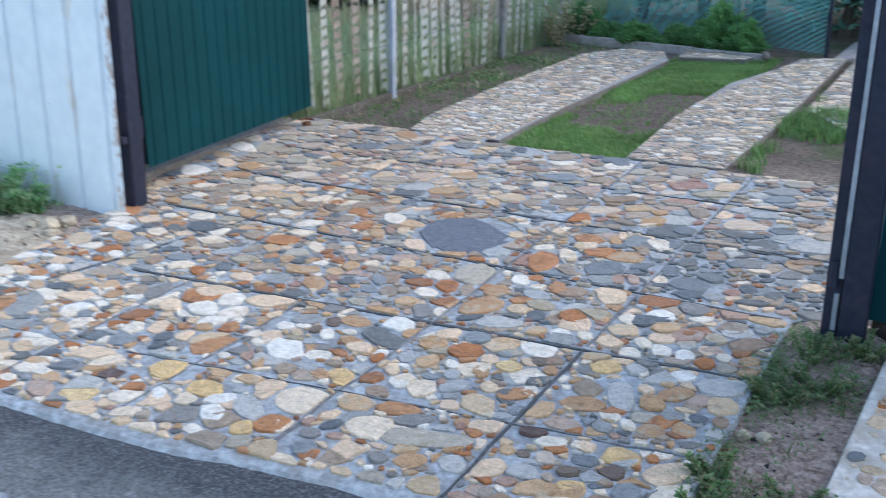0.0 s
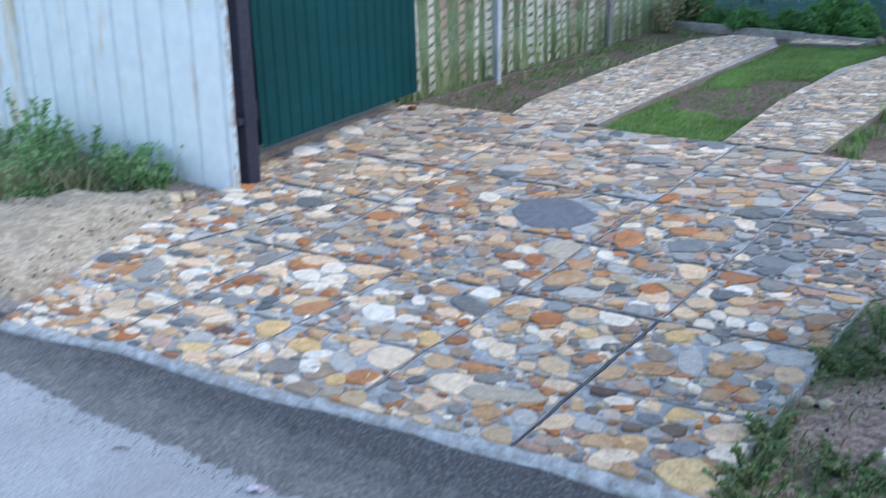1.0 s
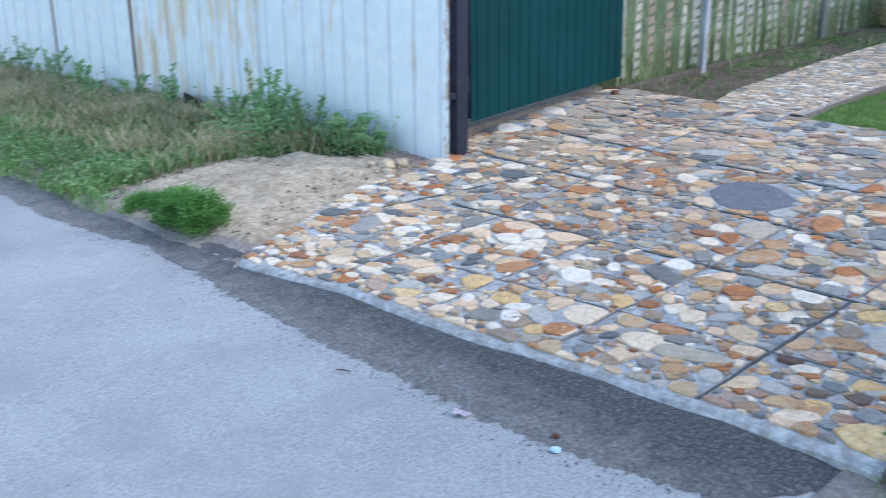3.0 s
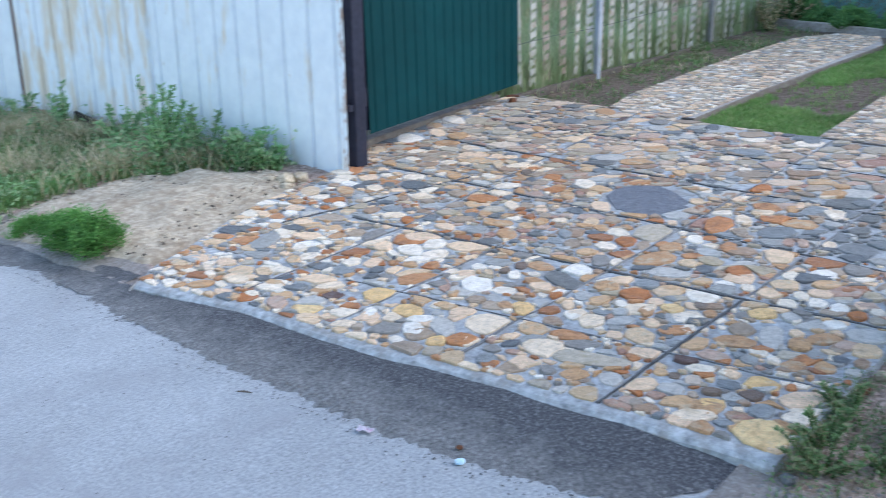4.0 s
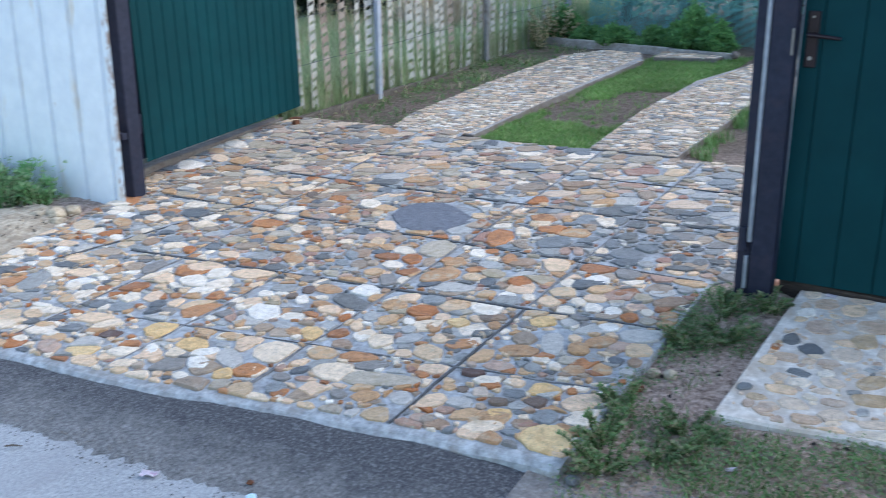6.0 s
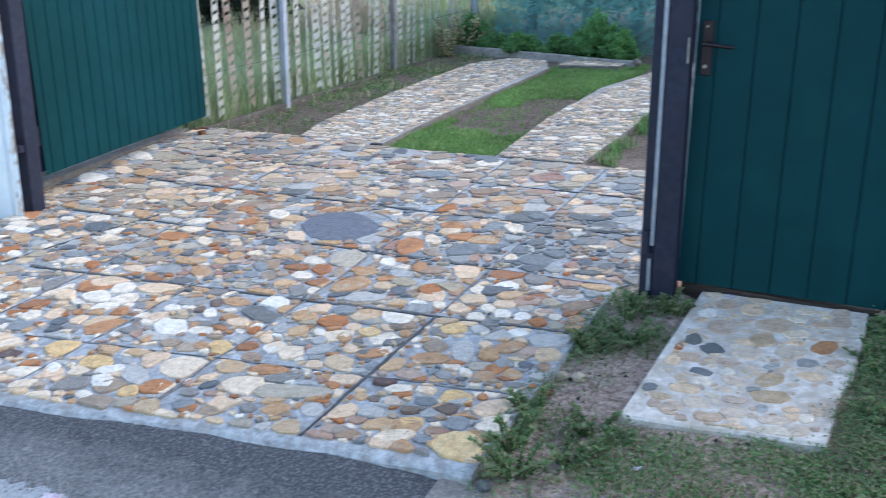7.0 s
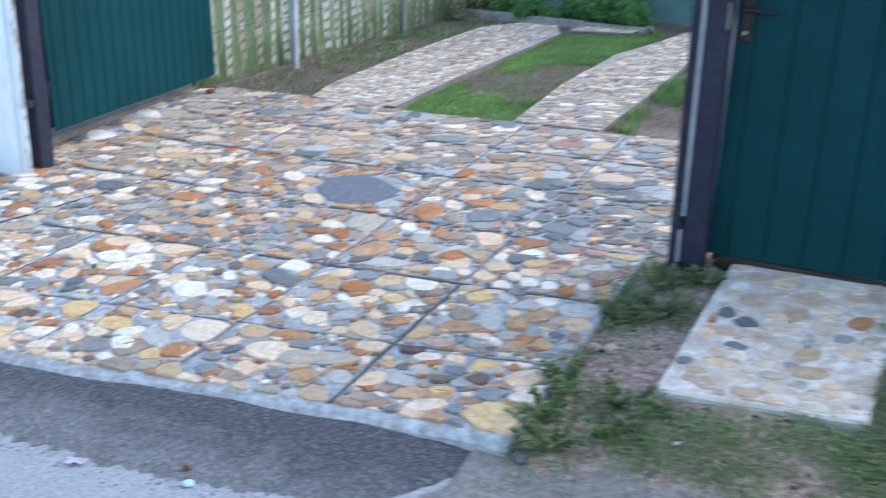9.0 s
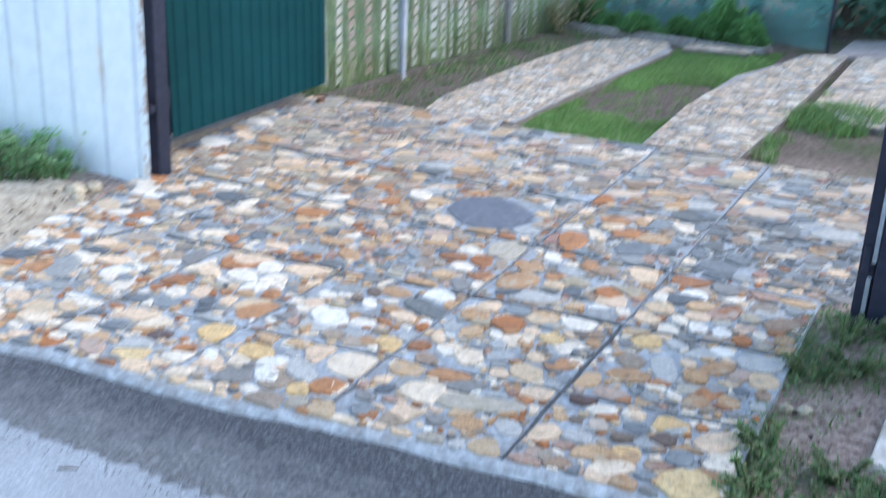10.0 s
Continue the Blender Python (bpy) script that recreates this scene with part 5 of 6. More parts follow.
def build_leaf():
    a, b = (-4.176, 1.995), (-4.505, 4.02)
    L = math.hypot(b[0] - a[0], b[1] - a[1])
    leaf = holder("gate_leaf", along(a, b, 0.150), "open gate leaf of dark green ribbed sheet", "gate")
    leaf.matrix_world = leaf.matrix_world @ pose(0, 0, 0, 0, -1.8, 0)
    part("sheet", profiled(L, 1.98, 0.125, 0.006, 0.016, 0.0015, 0.06), green_sheet, leaf)
    for lo, hi in (((0, 0.02, 0.02), (0.04, 0.06, 1.96)), ((L - 0.04, 0.02, 0.02), (L, 0.06, 1.96)), ((0.04, 0.02, 0.02), (L - 0.04, 0.06, 0.06)),
                   ((0.04, 0.02, 1.92), (L - 0.04, 0.06, 1.96)), ((0.04, 0.02, 0.98), (L - 0.04, 0.06, 1.02))):
        part("frame_bar", box_bm(lo, hi, 0.003), dark_steel, leaf)
    kerb = holder("kerb_strip", along((-4.42, 1.95), (-4.74, 4.10), -0.05), "low concrete strip under the open gate leaf", "kerb")
    kerb.matrix_world = kerb.matrix_world @ pose(0, 0, 0, 0, -1.9, 0)
    part("strip", box_bm((0, -0.005, -0.12), (2.15, 0.10, 0.075), 0.018), kerb_mat, kerb)
    stop = holder("gate_bolt", (-4.47, 3.90, 0.115), "rusty iron drop bolt at the gate leaf's foot", "bolt")
    bm = tube(bmesh.new(), [(-0.02, -0.06, 0.02), (0.0, 0.0, 0.022), (0.03, 0.05, 0.01)], [0.008, 0.010, 0.008], 8)
    part("rod", bm, rust_mat, stop)
    part("foot", box_bm((-0.022, -0.03, -0.04), (0.022, 0.03, 0.0), 0.006), rust_mat, stop)


build_leaf()


def build_right_gate():
    post = holder("gate_post", (-0.16, 1.5, 0.03), "dark steel gate post with a pale metal edge strip", "gate post", "gate posts")
    part("tube", box_bm((-0.035, -0.04, -0.15), (0.058, 0.040, 2.2), 0.006), dark_steel, post)
    part("stop_angle", box_bm((-0.095, -0.02, 0.02), (-0.038, 0.035, 2.15), 0.004), dark_steel, post, "dark angle welded beside the post")
    part("edge_strip", box_bm((-0.052, -0.045, 0.30), (-0.036, -0.021, 2.15), 0.003), pale_steel, post, "worn pale metal strip")
    part("edge_strip", box_bm((-0.060, -0.040, 0.10), (-0.044, -0.021, 0.24), 0.003), pale_steel, post, "worn pale metal strip")
    part("foot", box_bm((-0.045, -0.05, -0.15), (0.065, 0.045, -0.005), 0.008), rust_mat, post, "rusty post foot")
    part("strike_plate", box_bm((0.046, -0.044, 1.05), (0.054, -0.038, 1.15), 0.002), steel_bit, post, "worn strike plate")
    part("hinge", tube(bmesh.new(), [(-0.07, -0.03, 0.26), (-0.07, -0.03, 0.36)], [0.016, 0.016], 10), dark_steel, post, "round hinge")
    door = holder("wicket_door", pose(-0.108, 1.545, 0.165, 0, 0.6, 0), "closed wicket of dark green ribbed sheet", "door")
    part("sheet", profiled(2.05, 1.95, 0.147, 0.006, 0.008, 0.0015, 0.075), green_sheet, door)
    part("edge_trim", box_bm((-0.002, -0.004, 0), (0.003, 0.003, 1.95), 0.0008), pale_steel, door, "pale cut sheet edge")
    for lo, hi in (((0.0, 0.018, 0), (0.04, 0.055, 1.95)), ((0.04, 0.018, 0.0), (2.0, 0.055, 0.04)), ((0.04, 0.018, 1.9), (2.0, 0.055, 1.94)), ((0.04, 0.018, 0.95), (2.0, 0.055, 0.99))):
        part("frame_bar", box_bm(lo, hi, 0.003), dark_steel, door)
    x0, z0 = 0.021, 0.865
    plate = part("lock_plate", box_bm((x0, -0.010, z0), (x0 + 0.044, 0.0, z0 + 0.212), 0.004), brown_lock, door, "brown lock plate")
    lever = bmesh.new()
    tube(lever, [(x0 + 0.022, -0.005, z0 + 0.125), (x0 + 0.022, -0.045, z0 + 0.125)], [0.010, 0.009], 10)
    tube(lever, [(x0 + 0.010, -0.045, z0 + 0.125), (x0 + 0.07, -0.048, z0 + 0.121), (x0 + 0.13, -0.044, z0 + 0.115)], [0.009, 0.008, 0.007], 10)
    part("lever", lever, brown_lock, plate, "brown lever handle")
    part("cylinder", tube(bmesh.new(), [(x0 + 0.02, -0.008, z0 + 0.035), (x0 + 0.02, -0.015, z0 + 0.035)], [0.008, 0.008], 12), steel_bit, plate, "bright lock cylinder")
    part("screw", tube(bmesh.new(), [(x0 + 0.02, -0.009, z0 + 0.19), (x0 + 0.02, -0.0125, z0 + 0.19)], [0.005, 0.005], 8), steel_bit, plate, "bright screw head")
    sill = holder("timber_sill", pose(0.37, 1.592, 0.124, 8, 2.5, -1.5), "old dark timber lying under the wicket", "timber")
    part("beam", box_bm((-0.465, -0.035, -0.06), (0.38, 0.03, 0.026), 0.014), old_wood, sill)


build_right_gate()


# ---- yard fence of stamped strips ----
def slotted_strip(height, pitch, w, finish):
    """Stamped scrap strip: two rims joined by slanting bars."""
    bm = bmesh.new()
    t = 0.002

    def slab(p):
        a = [bm.verts.new((x, -t, z)) for x, z in p]
        b = [bm.verts.new((x, t, z)) for x, z in p]
        bm.faces.new(a)
        bm.faces.new(b[::-1])
        for i in range(4):
            bm.faces.new((a[i], b[i], b[(i + 1) % 4], a[(i + 1) % 4]))
    slab([(-w / 2, 0), (-w / 2 + 0.016, 0), (-w / 2 + 0.016, height), (-w / 2, height)])
    slab([(w / 2 - 0.012, 0), (w / 2, 0), (w / 2, height), (w / 2 - 0.012, height)])
    z = 0.01
    while z < height - 0.10:
        slab([(-w / 2 + 0.016, z), (w / 2 - 0.012, z + 0.022), (w / 2 - 0.012, z + 0.022 + 0.63 * pitch), (-w / 2 + 0.016, z + 0.63 * pitch)])
        z += pitch
    return mesh_of("strip", bm, finish)


def build_yard_fence():
    fence = holder("strip_fence", (-4.65, 4.1, 0.16), "fence of upright perforated metal strips on wires", "fence")
    kinds = [slotted_strip(1.7, s, w, m) for m in (strip_metal, strip_metal, strip_metal, rusty_strip) for s, w in ((0.085, 0.084), (0.090, 0.076), (0.080, 0.090), (0.095, 0.080))]
    rng = random.Random(8)
    y, n = 0.10, 0
    while y < 5.7:
        ob = new("strip", rng.choice(kinds))
        ob.parent = fence
        ob.matrix_basis = pose(rng.uniform(-0.01, 0.01), y, 0.00 + 0.05 * (y / 5) + rng.uniform(-0.03, 0.02), rng.uniform(-2.2, 2.2), rng.uniform(-2, 2), 90 + rng.uniform(-28, 28))
        y += 0.18 + rng.uniform(-0.045, 0.045)
    for z in (0.35, 0.75, 1.3):
        bm = tube(bmesh.new(), [(0.012, t * 0.58, z + 0.03 * t + 0.01 * math.sin(t * 2)) for t in range(11)], [0.0018] * 11, 5)
        part("wire", bm, dark_steel, fence, "thin rusty wire")
    for y, w, paint, lab in ((1.24, 0.030, post_paint, "pale blue painted post"), (3.42, 0.030, old_post, "weathered grey post"), (5.70, 0.036, post_paint, "pale blue painted post")):
        part("post", box_bm((0.02, y - w, -0.2), (0.02 + 1.6 * w, y + w, 1.9), 0.008), paint, fence, lab)
    base = holder("fence_kerb", (-4.62, 4.1, 0.068), "low weathered concrete kerb under the strip fence", "kerb")
    base.matrix_world = base.matrix_world @ pose(0, 0, 0, 2.4, 0, 0)
    for y0, y1 in ((0.02, 1.9), (1.91, 3.9), (3.91, 5.55)):
        part("kerb_stone", box_bm((-0.035, y0, -0.15), (0.035, y1, 0.022 + 0.006 * (y0 < 1)), 0.012), dirty_kerb, base)


build_yard_fence()


def build_back_kerb():
    kerb = holder("back_kerb", along((-4.55, 8.97), (-1.93, 7.97), 0.35), "low concrete kerb along the end of the yard", "kerb")
    kerb.matrix_world = kerb.matrix_world @ pose(0, 0, 0, 0, -0.4, 0)
    for a, b in ((0, 1.0), (1.01, 1.95), (1.96, 2.78)):
        part("kerb_stone", box_bm((a, -0.035, -0.2), (b, 0.035, 0.050 - 0.008 * a), 0.010), track_mortar, kerb)
    block = holder("stone_block", (-1.92, 7.88, 0.40), "small weathered brown stone at the kerb's end", "stone")
    bm = bmesh.new()
    bmesh.ops.create_icosphere(bm, subdivisions=2, radius=0.045)
    for v in bm.verts:
        v.co *= 1 + 0.25 * noise.noise(v.co * 12)
    part("body", bm, kerb_mat, block)


build_back_kerb()


# ---- plants ----
def blades(name, spots, mat, height, label, width=0.004, lean=0.5, seed=1, per=5, spread=0.02):
    """Many bent grass blades, three points each, in tufts at the given spots."""
    rng = np.random.default_rng(seed)
    spots = np.array([s for s in spots for _ in range(per)], float)
    n = len(spots)
    base = spots[:, :3].copy()
    base[:, :2] += rng.normal(0, spread, (n, 2))
    h = height * spots[:, 3] * rng.uniform(0.45, 1.25, n)
    ang = rng.uniform(0, 2 * np.pi, n)
    d = np.stack([np.cos(ang), np.sin(ang), np.zeros(n)], 1)
    side = np.stack([-np.sin(ang), np.cos(ang), np.zeros(n)], 1) * (width * rng.uniform(0.6, 1.4, n))[:, None]
    bend = (h * rng.uniform(0.15, 1.0, n) * lean)[:, None] * d
    up = np.zeros((n, 3))
    up[:, 2] = h
    base[:, 2] -= 0.008
    v = np.stack([base - side, base + side, base + bend * 0.35 + up * 0.6 + side * 0.7, base + bend * 0.35 + up * 0.6 - side * 0.7, base + bend + up * 0.95], 1).reshape(-1, 3)
    o = np.arange(n) * 5
    quads = np.stack([o, o + 1, o + 2, o + 3], 1).tolist()
    tris = np.stack([o + 3, o + 2, o + 4], 1).tolist()
    ob = raw(name, v.tolist(), quads + tris, mat)
    return tagged(ob, label, "grass", kind="stuff")


def scatter(n, x0, x1, y0, y1, keep, seed, size=lambda x, y: 1.0):
    rng = random.Random(seed)
    out = []
    while n > 0:
        n -= 1
        x, y = rng.uniform(x0, x1), rng.uniform(y0, y1)
        if rng.random() < keep(x, y):
            out.append((x, y, terrain_z(x, y), size(x, y)))
    return out


def patchy(x, y, scale=1.6, seed=0.0, lo=-0.1, hi=0.25):
    return step(lo, hi, noise.noise((x * scale, y * scale, seed)))


def on_sand(x, y):
    return step(1.15, 0.8, math.hypot((x + 4.55) / 0.95, (y - 0.45) / 0.95))


def verge(x, y):
    if y > FENCE_Y(x) - 0.03 or x > left_edge(y) - 0.08 or y < road_limit(x):
        return 0.0
    return (1 - on_sand(x, y)) * (0.35 + 0.65 * patchy(x, y, 1.3, 4.0)) * step(-4.5, -4.9, x)


def lawn(x, y):
    if not (-2.84 < x < -1.80 and 3.80 < y < 8.2):
        return 0.0
    mud = step(1.05, 0.8, math.hypot((x + 2.15) / 0.8, (y - 5.4) / 0.85) + 0.35 * noise.noise((x * 2.5, y * 2.5, 8)))
    return (1 - 0.97 * mud) * (0.55 + 0.45 * patchy(x, y, 2.0, 2.0))


def right_yard(x, y):
    if not (-1.15 < x < 1.5 and 3.8 < y < 6.0):
        return 0.0
    return step(0.75, 0.35, math.hypot((x + 0.85) / 0.55, (y - 5.15) / 0.75)) + 0.5 * step(0.14, 0.05, abs(x + 1.12)) * patchy(x, y, 3, 1)


def fence_side(x, y):
    if not (-4.6 < x < -3.52 and 4.15 < y < 9.0):
        return 0.0
    return 0.14 + 0.6 * patchy(x, y, 1.4, 7.0) * step(4.2, 6.2, y) * step(-3.7, -4.1, x)


def right_strip(x, y):
    if -0.06 < x < 0.67 and 0.47 < y < 1.62 or x < -0.40 or y < road_limit(x) + 0.02 or y > 1.52:
        return 0.0
    bare = step(0.42, 0.2, math.hypot((x + 0.18) / 0.8, (y - 0.73)))
    return (1 - 0.85 * bare) * (0.25 + 0.75 * patchy(x, y, 2.6, 3.0)) * (0.06 + 0.94 * step(-0.04, 0.14, y + 0.05 * noise.noise((x * 4, 2, 6))))


def build_grass():
    blades("verge_grass", scatter(14000, -13, -4.2, -0.6, 1.7, verge, 1), grass_mat, 0.10, "green grass on the verge by the white fence", 0.0045, 0.7, 1, 5, 0.03)
    tall = lambda x, y: verge(x, y) * (0.25 + 0.75 * patchy(x, y, 1.6, 9.0)) * step(0.0, 0.7, y)
    blades("road_side_grass", scatter(6000, -12, -4.4, -0.5, 0.9, lambda x, y: verge(x, y) * step(0.9, 0.3, y) * (0.4 + 0.6 * patchy(x, y, 1.1, 14.0)), 19), lawn_mat, 0.07, "bright short grass along the road edge", 0.004, 0.9, 19, 6, 0.03)
    blades("verge_dry_grass", scatter(10500, -13, -4.8, 0.2, 1.7, tall, 2), dry_mat, 0.17, "dry straw-coloured grass stalks on the verge", 0.006, 1.6, 2, 4, 0.06)
    blades("lawn", scatter(14000, -2.85, -1.78, 3.8, 8.2, lawn, 3), lawn_mat, 0.05, "short green lawn between the wheel tracks", 0.004, 0.8, 3, 5, 0.02)
    blades("yard_grass", scatter(7000, -1.2, 1.5, 3.7, 6.0, right_yard, 4), grass_mat, 0.11, "thick green grass tuft in the yard", 0.004, 0.8, 4, 5, 0.02)
    blades("fence_grass", scatter(1400, -4.6, -3.5, 4.1, 9.0, fence_side, 5), grass_mat, 0.06, "sparse weeds along the strip fence", 0.005, 0.9, 5, 4, 0.03)
    blades("fence_dry_grass", scatter(500, -4.6, -3.6, 4.1, 9.2, lambda x, y: fence_side(x, y) * 0.6, 15), dry_mat, 0.08, "dry grass along the strip fence", 0.004, 0.9, 15, 3, 0.03)
    blades("weedy_strip", scatter(5000, -0.42, 2.6, -0.3, 1.55, right_strip, 6), grass_mat, 0.04, "low weeds on the bare soil by the wicket", 0.003, 1.4, 6, 5, 0.03)
    blades("fence_line_grass", scatter(3400, -4.92, -4.66, 4.15, 9.2, lambda x, y: 0.5 + 0.5 * patchy(x, y, 1.2, 6.5), 16), meadow_mat, 0.40, "pale green grass grown through the strip fence", 0.004, 0.45, 16, 4, 0.03)
    field = lambda x, y: 1.0 if x < -4.75 else 0.0
    blades("field_grass", scatter(11000, -9.5, -4.75, 4.0, 12.0, field, 7, lambda x, y: 1 + 0.4 * patchy(x, y, 0.8)), meadow_mat, 0.26, "green grass behind the strip fence", 0.006, 0.5, 7, 4, 0.05)
    blades("meadow", scatter(16000, -26, -4.9, 6.0, 34.0, lambda x, y: 1.0 if y > 5 - 0.6 * (x + 5) - 6 else 0.0, 17), meadow_mat, 0.3, "green meadow beyond the strip fence", 0.016, 0.6, 17, 4, 0.12)
    blades("meadow_dry_grass", scatter(5000, -26, -5, 8.0, 34.0, lambda x, y: 0.9 * patchy(x, y, 0.35, 3.0, -0.1, 0.3), 18), dry_mat, 0.6, "dry grass in the meadow beyond the fence", 0.014, 0.5, 18, 4, 0.12)
    dry = lambda x, y: 1.0 if x < -5.2 and math.hypot((x + 7.6) / 1.5, (y - 9.2) / 1.8) < 1 else 0.22
    blades("field_dry_grass", scatter(5000, -11, -5.2, 4.0, 13.0, dry, 8), dry_mat, 0.32, "dry grass behind the strip fence", 0.006, 0.35, 8, 4, 0.06)


    hay = lambda x, y: step(1.0, 0.5, math.hypot((x + 6.75) / 0.55, (y - 9.9) / 0.5))
    blades("hay_clump", scatter(1500, -7.4, -6.1, 9.3, 10.5, hay, 23, lambda x, y: 0.4 + 0.6 * hay(x, y)), hay_mat, 0.80, "clump of pale dry hay in the meadow", 0.016, 0.6, 23, 5, 0.05)


def cover(name, spots, mat, size, high, label, seed, per=6, spread=0.03):
    """Low ground cover: many small leaves close to the soil."""
    rng = random.Random(seed)
    pts = []
    for x, y, z, s in spots:
        for _ in range(per):
            a = rng.uniform(0, 2 * math.pi)
            pts.append((Vector((x + rng.gauss(0, spread), y + rng.gauss(0, spread), z + high * s * rng.random() ** 1.5)), (math.cos(a), math.sin(a), rng.uniform(-0.1, 0.7))))
    v, f = leaf_quads(pts, rng, size)
    return tagged(raw(name, v, f, mat), label, "weeds", kind="stuff")


def build_cover():
    edge = lambda x, y: right_strip(x, y) * (1.0 + 0.5 * step(0.0, 0.3, x)) * (0.4 + 0.6 * patchy(x, y, 4.5, 21.0, -0.3, 0.15)) * (0.4 + 0.6 * step(-0.1, -0.3, x) + 0.6 * step(0.6, 0.75, x))
    cover("creeping_weeds", scatter(19000, -0.42, 2.4, -0.25, 1.52, edge, 31), weed_mat, 0.0145, 0.04, "creeping small-leaved green weeds on the soil", 31, 13)
    band = lambda x, y: (0.12 + 0.88 * step(-6.7, -6.0, x)) * verge(x, y) * step(0.75, 1.2, y) * (0.3 + 0.7 * patchy(x, y, 1.5, 6.0, -0.3, 0.1))
    cover("fence_foot_weeds", scatter(2600, -9.5, -4.35, 0.7, 1.66, band, 36), verge_mat, 0.04, 0.26, "knee-high green weeds at the foot of the white fence", 36, 7, 0.04)
    cover("verge_weeds", scatter(6000, -9, -4.3, -0.4, 1.65, lambda x, y: verge(x, y) * (1 - 0.75 * step(-5.6, -6.3, x) * step(0.3, 0.7, y)), 32), verge_mat, 0.03, 0.09, "leafy low weeds in the verge grass", 32, 6)
    rim = lambda x, y: step(0.07, 0.02, abs(x + 0.385)) * patchy(x, y, 3, 5.0, -0.2, 0.1) if y < 1.4 else 0.0
    cover("edge_weeds", scatter(2500, -0.47, -0.30, -0.05, 1.4, rim, 33), weed_mat, 0.011, 0.045, "small weeds growing over the slab edge", 33, 9, 0.018)
    side = lambda x, y: step(0.57, 0.66, x - 0.06 * (y - 0.5) + 0.05 * noise.noise((y * 5, 3, 0))) * step(0.78, 0.68, x) if 0.45 < y < 1.5 else 0.0
    lifted = [(x, y, max(z, plan_z(x, y) - 0.005), s) for x, y, z, s in scatter(1000, 0.55, 0.80, 0.45, 1.5, side, 37)]
    cover("slab_side_weeds", lifted, weed_mat, 0.012, 0.03, "weeds growing over the stepping slab's edge", 37, 14, 0.025)
    mud = lambda x, y: fence_side(x, y) * 0.5
    cover("fence_weeds", scatter(1700, -4.6, -3.55, 4.15, 9.0, mud, 34), weed_mat, 0.03, 0.06, "low leafy weeds along the strip fence", 34, 5)


build_grass()


def leaf_quads(points, rng, size, mat_name=None):
    """Small folded leaves at the given points and directions."""
    verts, faces = [], []
    for p, d in points:
        d = Vector(d).normalized()
        s = d.cross(Vector((rng.uniform(-1, 1), rng.uniform(-1, 1), 1))).normalized()
        L, W = size * rng.uniform(0.6, 1.3), size * rng.uniform(0.22, 0.4)
        o = len(verts)
        n = d.cross(s)
        verts += [tuple(p), tuple(p + d * L * 0.5 + s * W + n * W * 0.3), tuple(p + d * L - n * L * 0.15), tuple(p + d * L * 0.5 - s * W + n * W * 0.3)]
        faces += [(o, o + 1, o + 2), (o, o + 2, o + 3)]
    return verts, faces


def weed(x, y, height, spread, stems, mat, label, seed, size=0.05, name="weed_plant", density=26):
    """A branching herb: thin stems with leaves all the way up."""
    rng = random.Random(seed)
    plant = holder(name, (x, y, terrain_z(x, y) - 0.01), label, "plant", "weeds")
    bm, pts = bmesh.new(), []
    for i in range(stems):
        a = rng.uniform(0, 2 * math.pi)
        r0, r1 = spread * 0.35 * rng.random(), spread * rng.uniform(0.4, 1.0)
        h = height * rng.uniform(0.45, 1.0) * (1.0 if i else 1.15)
        path = [Vector((math.cos(a) * (r0 + (r1 - r0) * t), math.sin(a) * (r0 + (r1 - r0) * t), h * (1 - (1 - t) ** 1.4))) for t in (0, 0.35, 0.7, 1)]
        tube(bm, path, [0.005, 0.004, 0.003, 0.0015], 5)
        for k in range(density):
            t = rng.uniform(0.08, 1)
            j = min(int(t * 3), 2)
            p = path[j].lerp(path[j + 1], t * 3 - j)
            b = rng.uniform(0, 2 * math.pi)
            pts.append((p, (math.cos(b), math.sin(b), rng.uniform(-0.1, 0.9))))
    part("stem", bm, stem_mat, plant)
    v, f = leaf_quads(pts, rng, size)
    raw("leaves", v, f, mat, plant)
    return plant


def clump(x, y, height, radius, mat, label, seed, name="weed_plant", size=0.017):
    """A low rounded herb: short stems under a dense uneven dome of small leaves."""
    rng = random.Random(seed)
    plant = holder(name, (x, y, terrain_z(x, y) - 0.005), label, "plant", "weeds" if name == "weed_plant" else "shrubs")
    bm, pts = bmesh.new(), []
    for i in range(60):
        a, u = rng.uniform(0, 2 * math.pi), rng.random() ** 0.6
        e = 1 + 0.3 * noise.noise((math.cos(a) * 2, math.sin(a) * 2, seed))
        tip = Vector((math.cos(a) * u * radius * e, math.sin(a) * u * radius * e, height * e * (1 - 0.75 * u * u) * rng.uniform(0.85, 1.1)))
        tube(bm, [(tip.x * 0.25, tip.y * 0.25, 0), tip * 0.6, tip], [0.003, 0.002, 0.001], 4)
        for k in range(95):
            p = tip * rng.uniform(0.45, 1.0) + Vector((rng.gauss(0, 0.018), rng.gauss(0, 0.018), rng.gauss(0, 0.014)))
            p.z = max(p.z, 0.01)
            pts.append((p, (tip.x * 3 + rng.uniform(-1, 1), tip.y * 3 + rng.uniform(-1, 1), rng.uniform(-0.1, 1))))
    part("stem", bm, stem_mat, plant)
    v, f = leaf_quads(pts, rng, size)
    raw("leaves", v, f, mat, plant)
    return plant


build_cover()


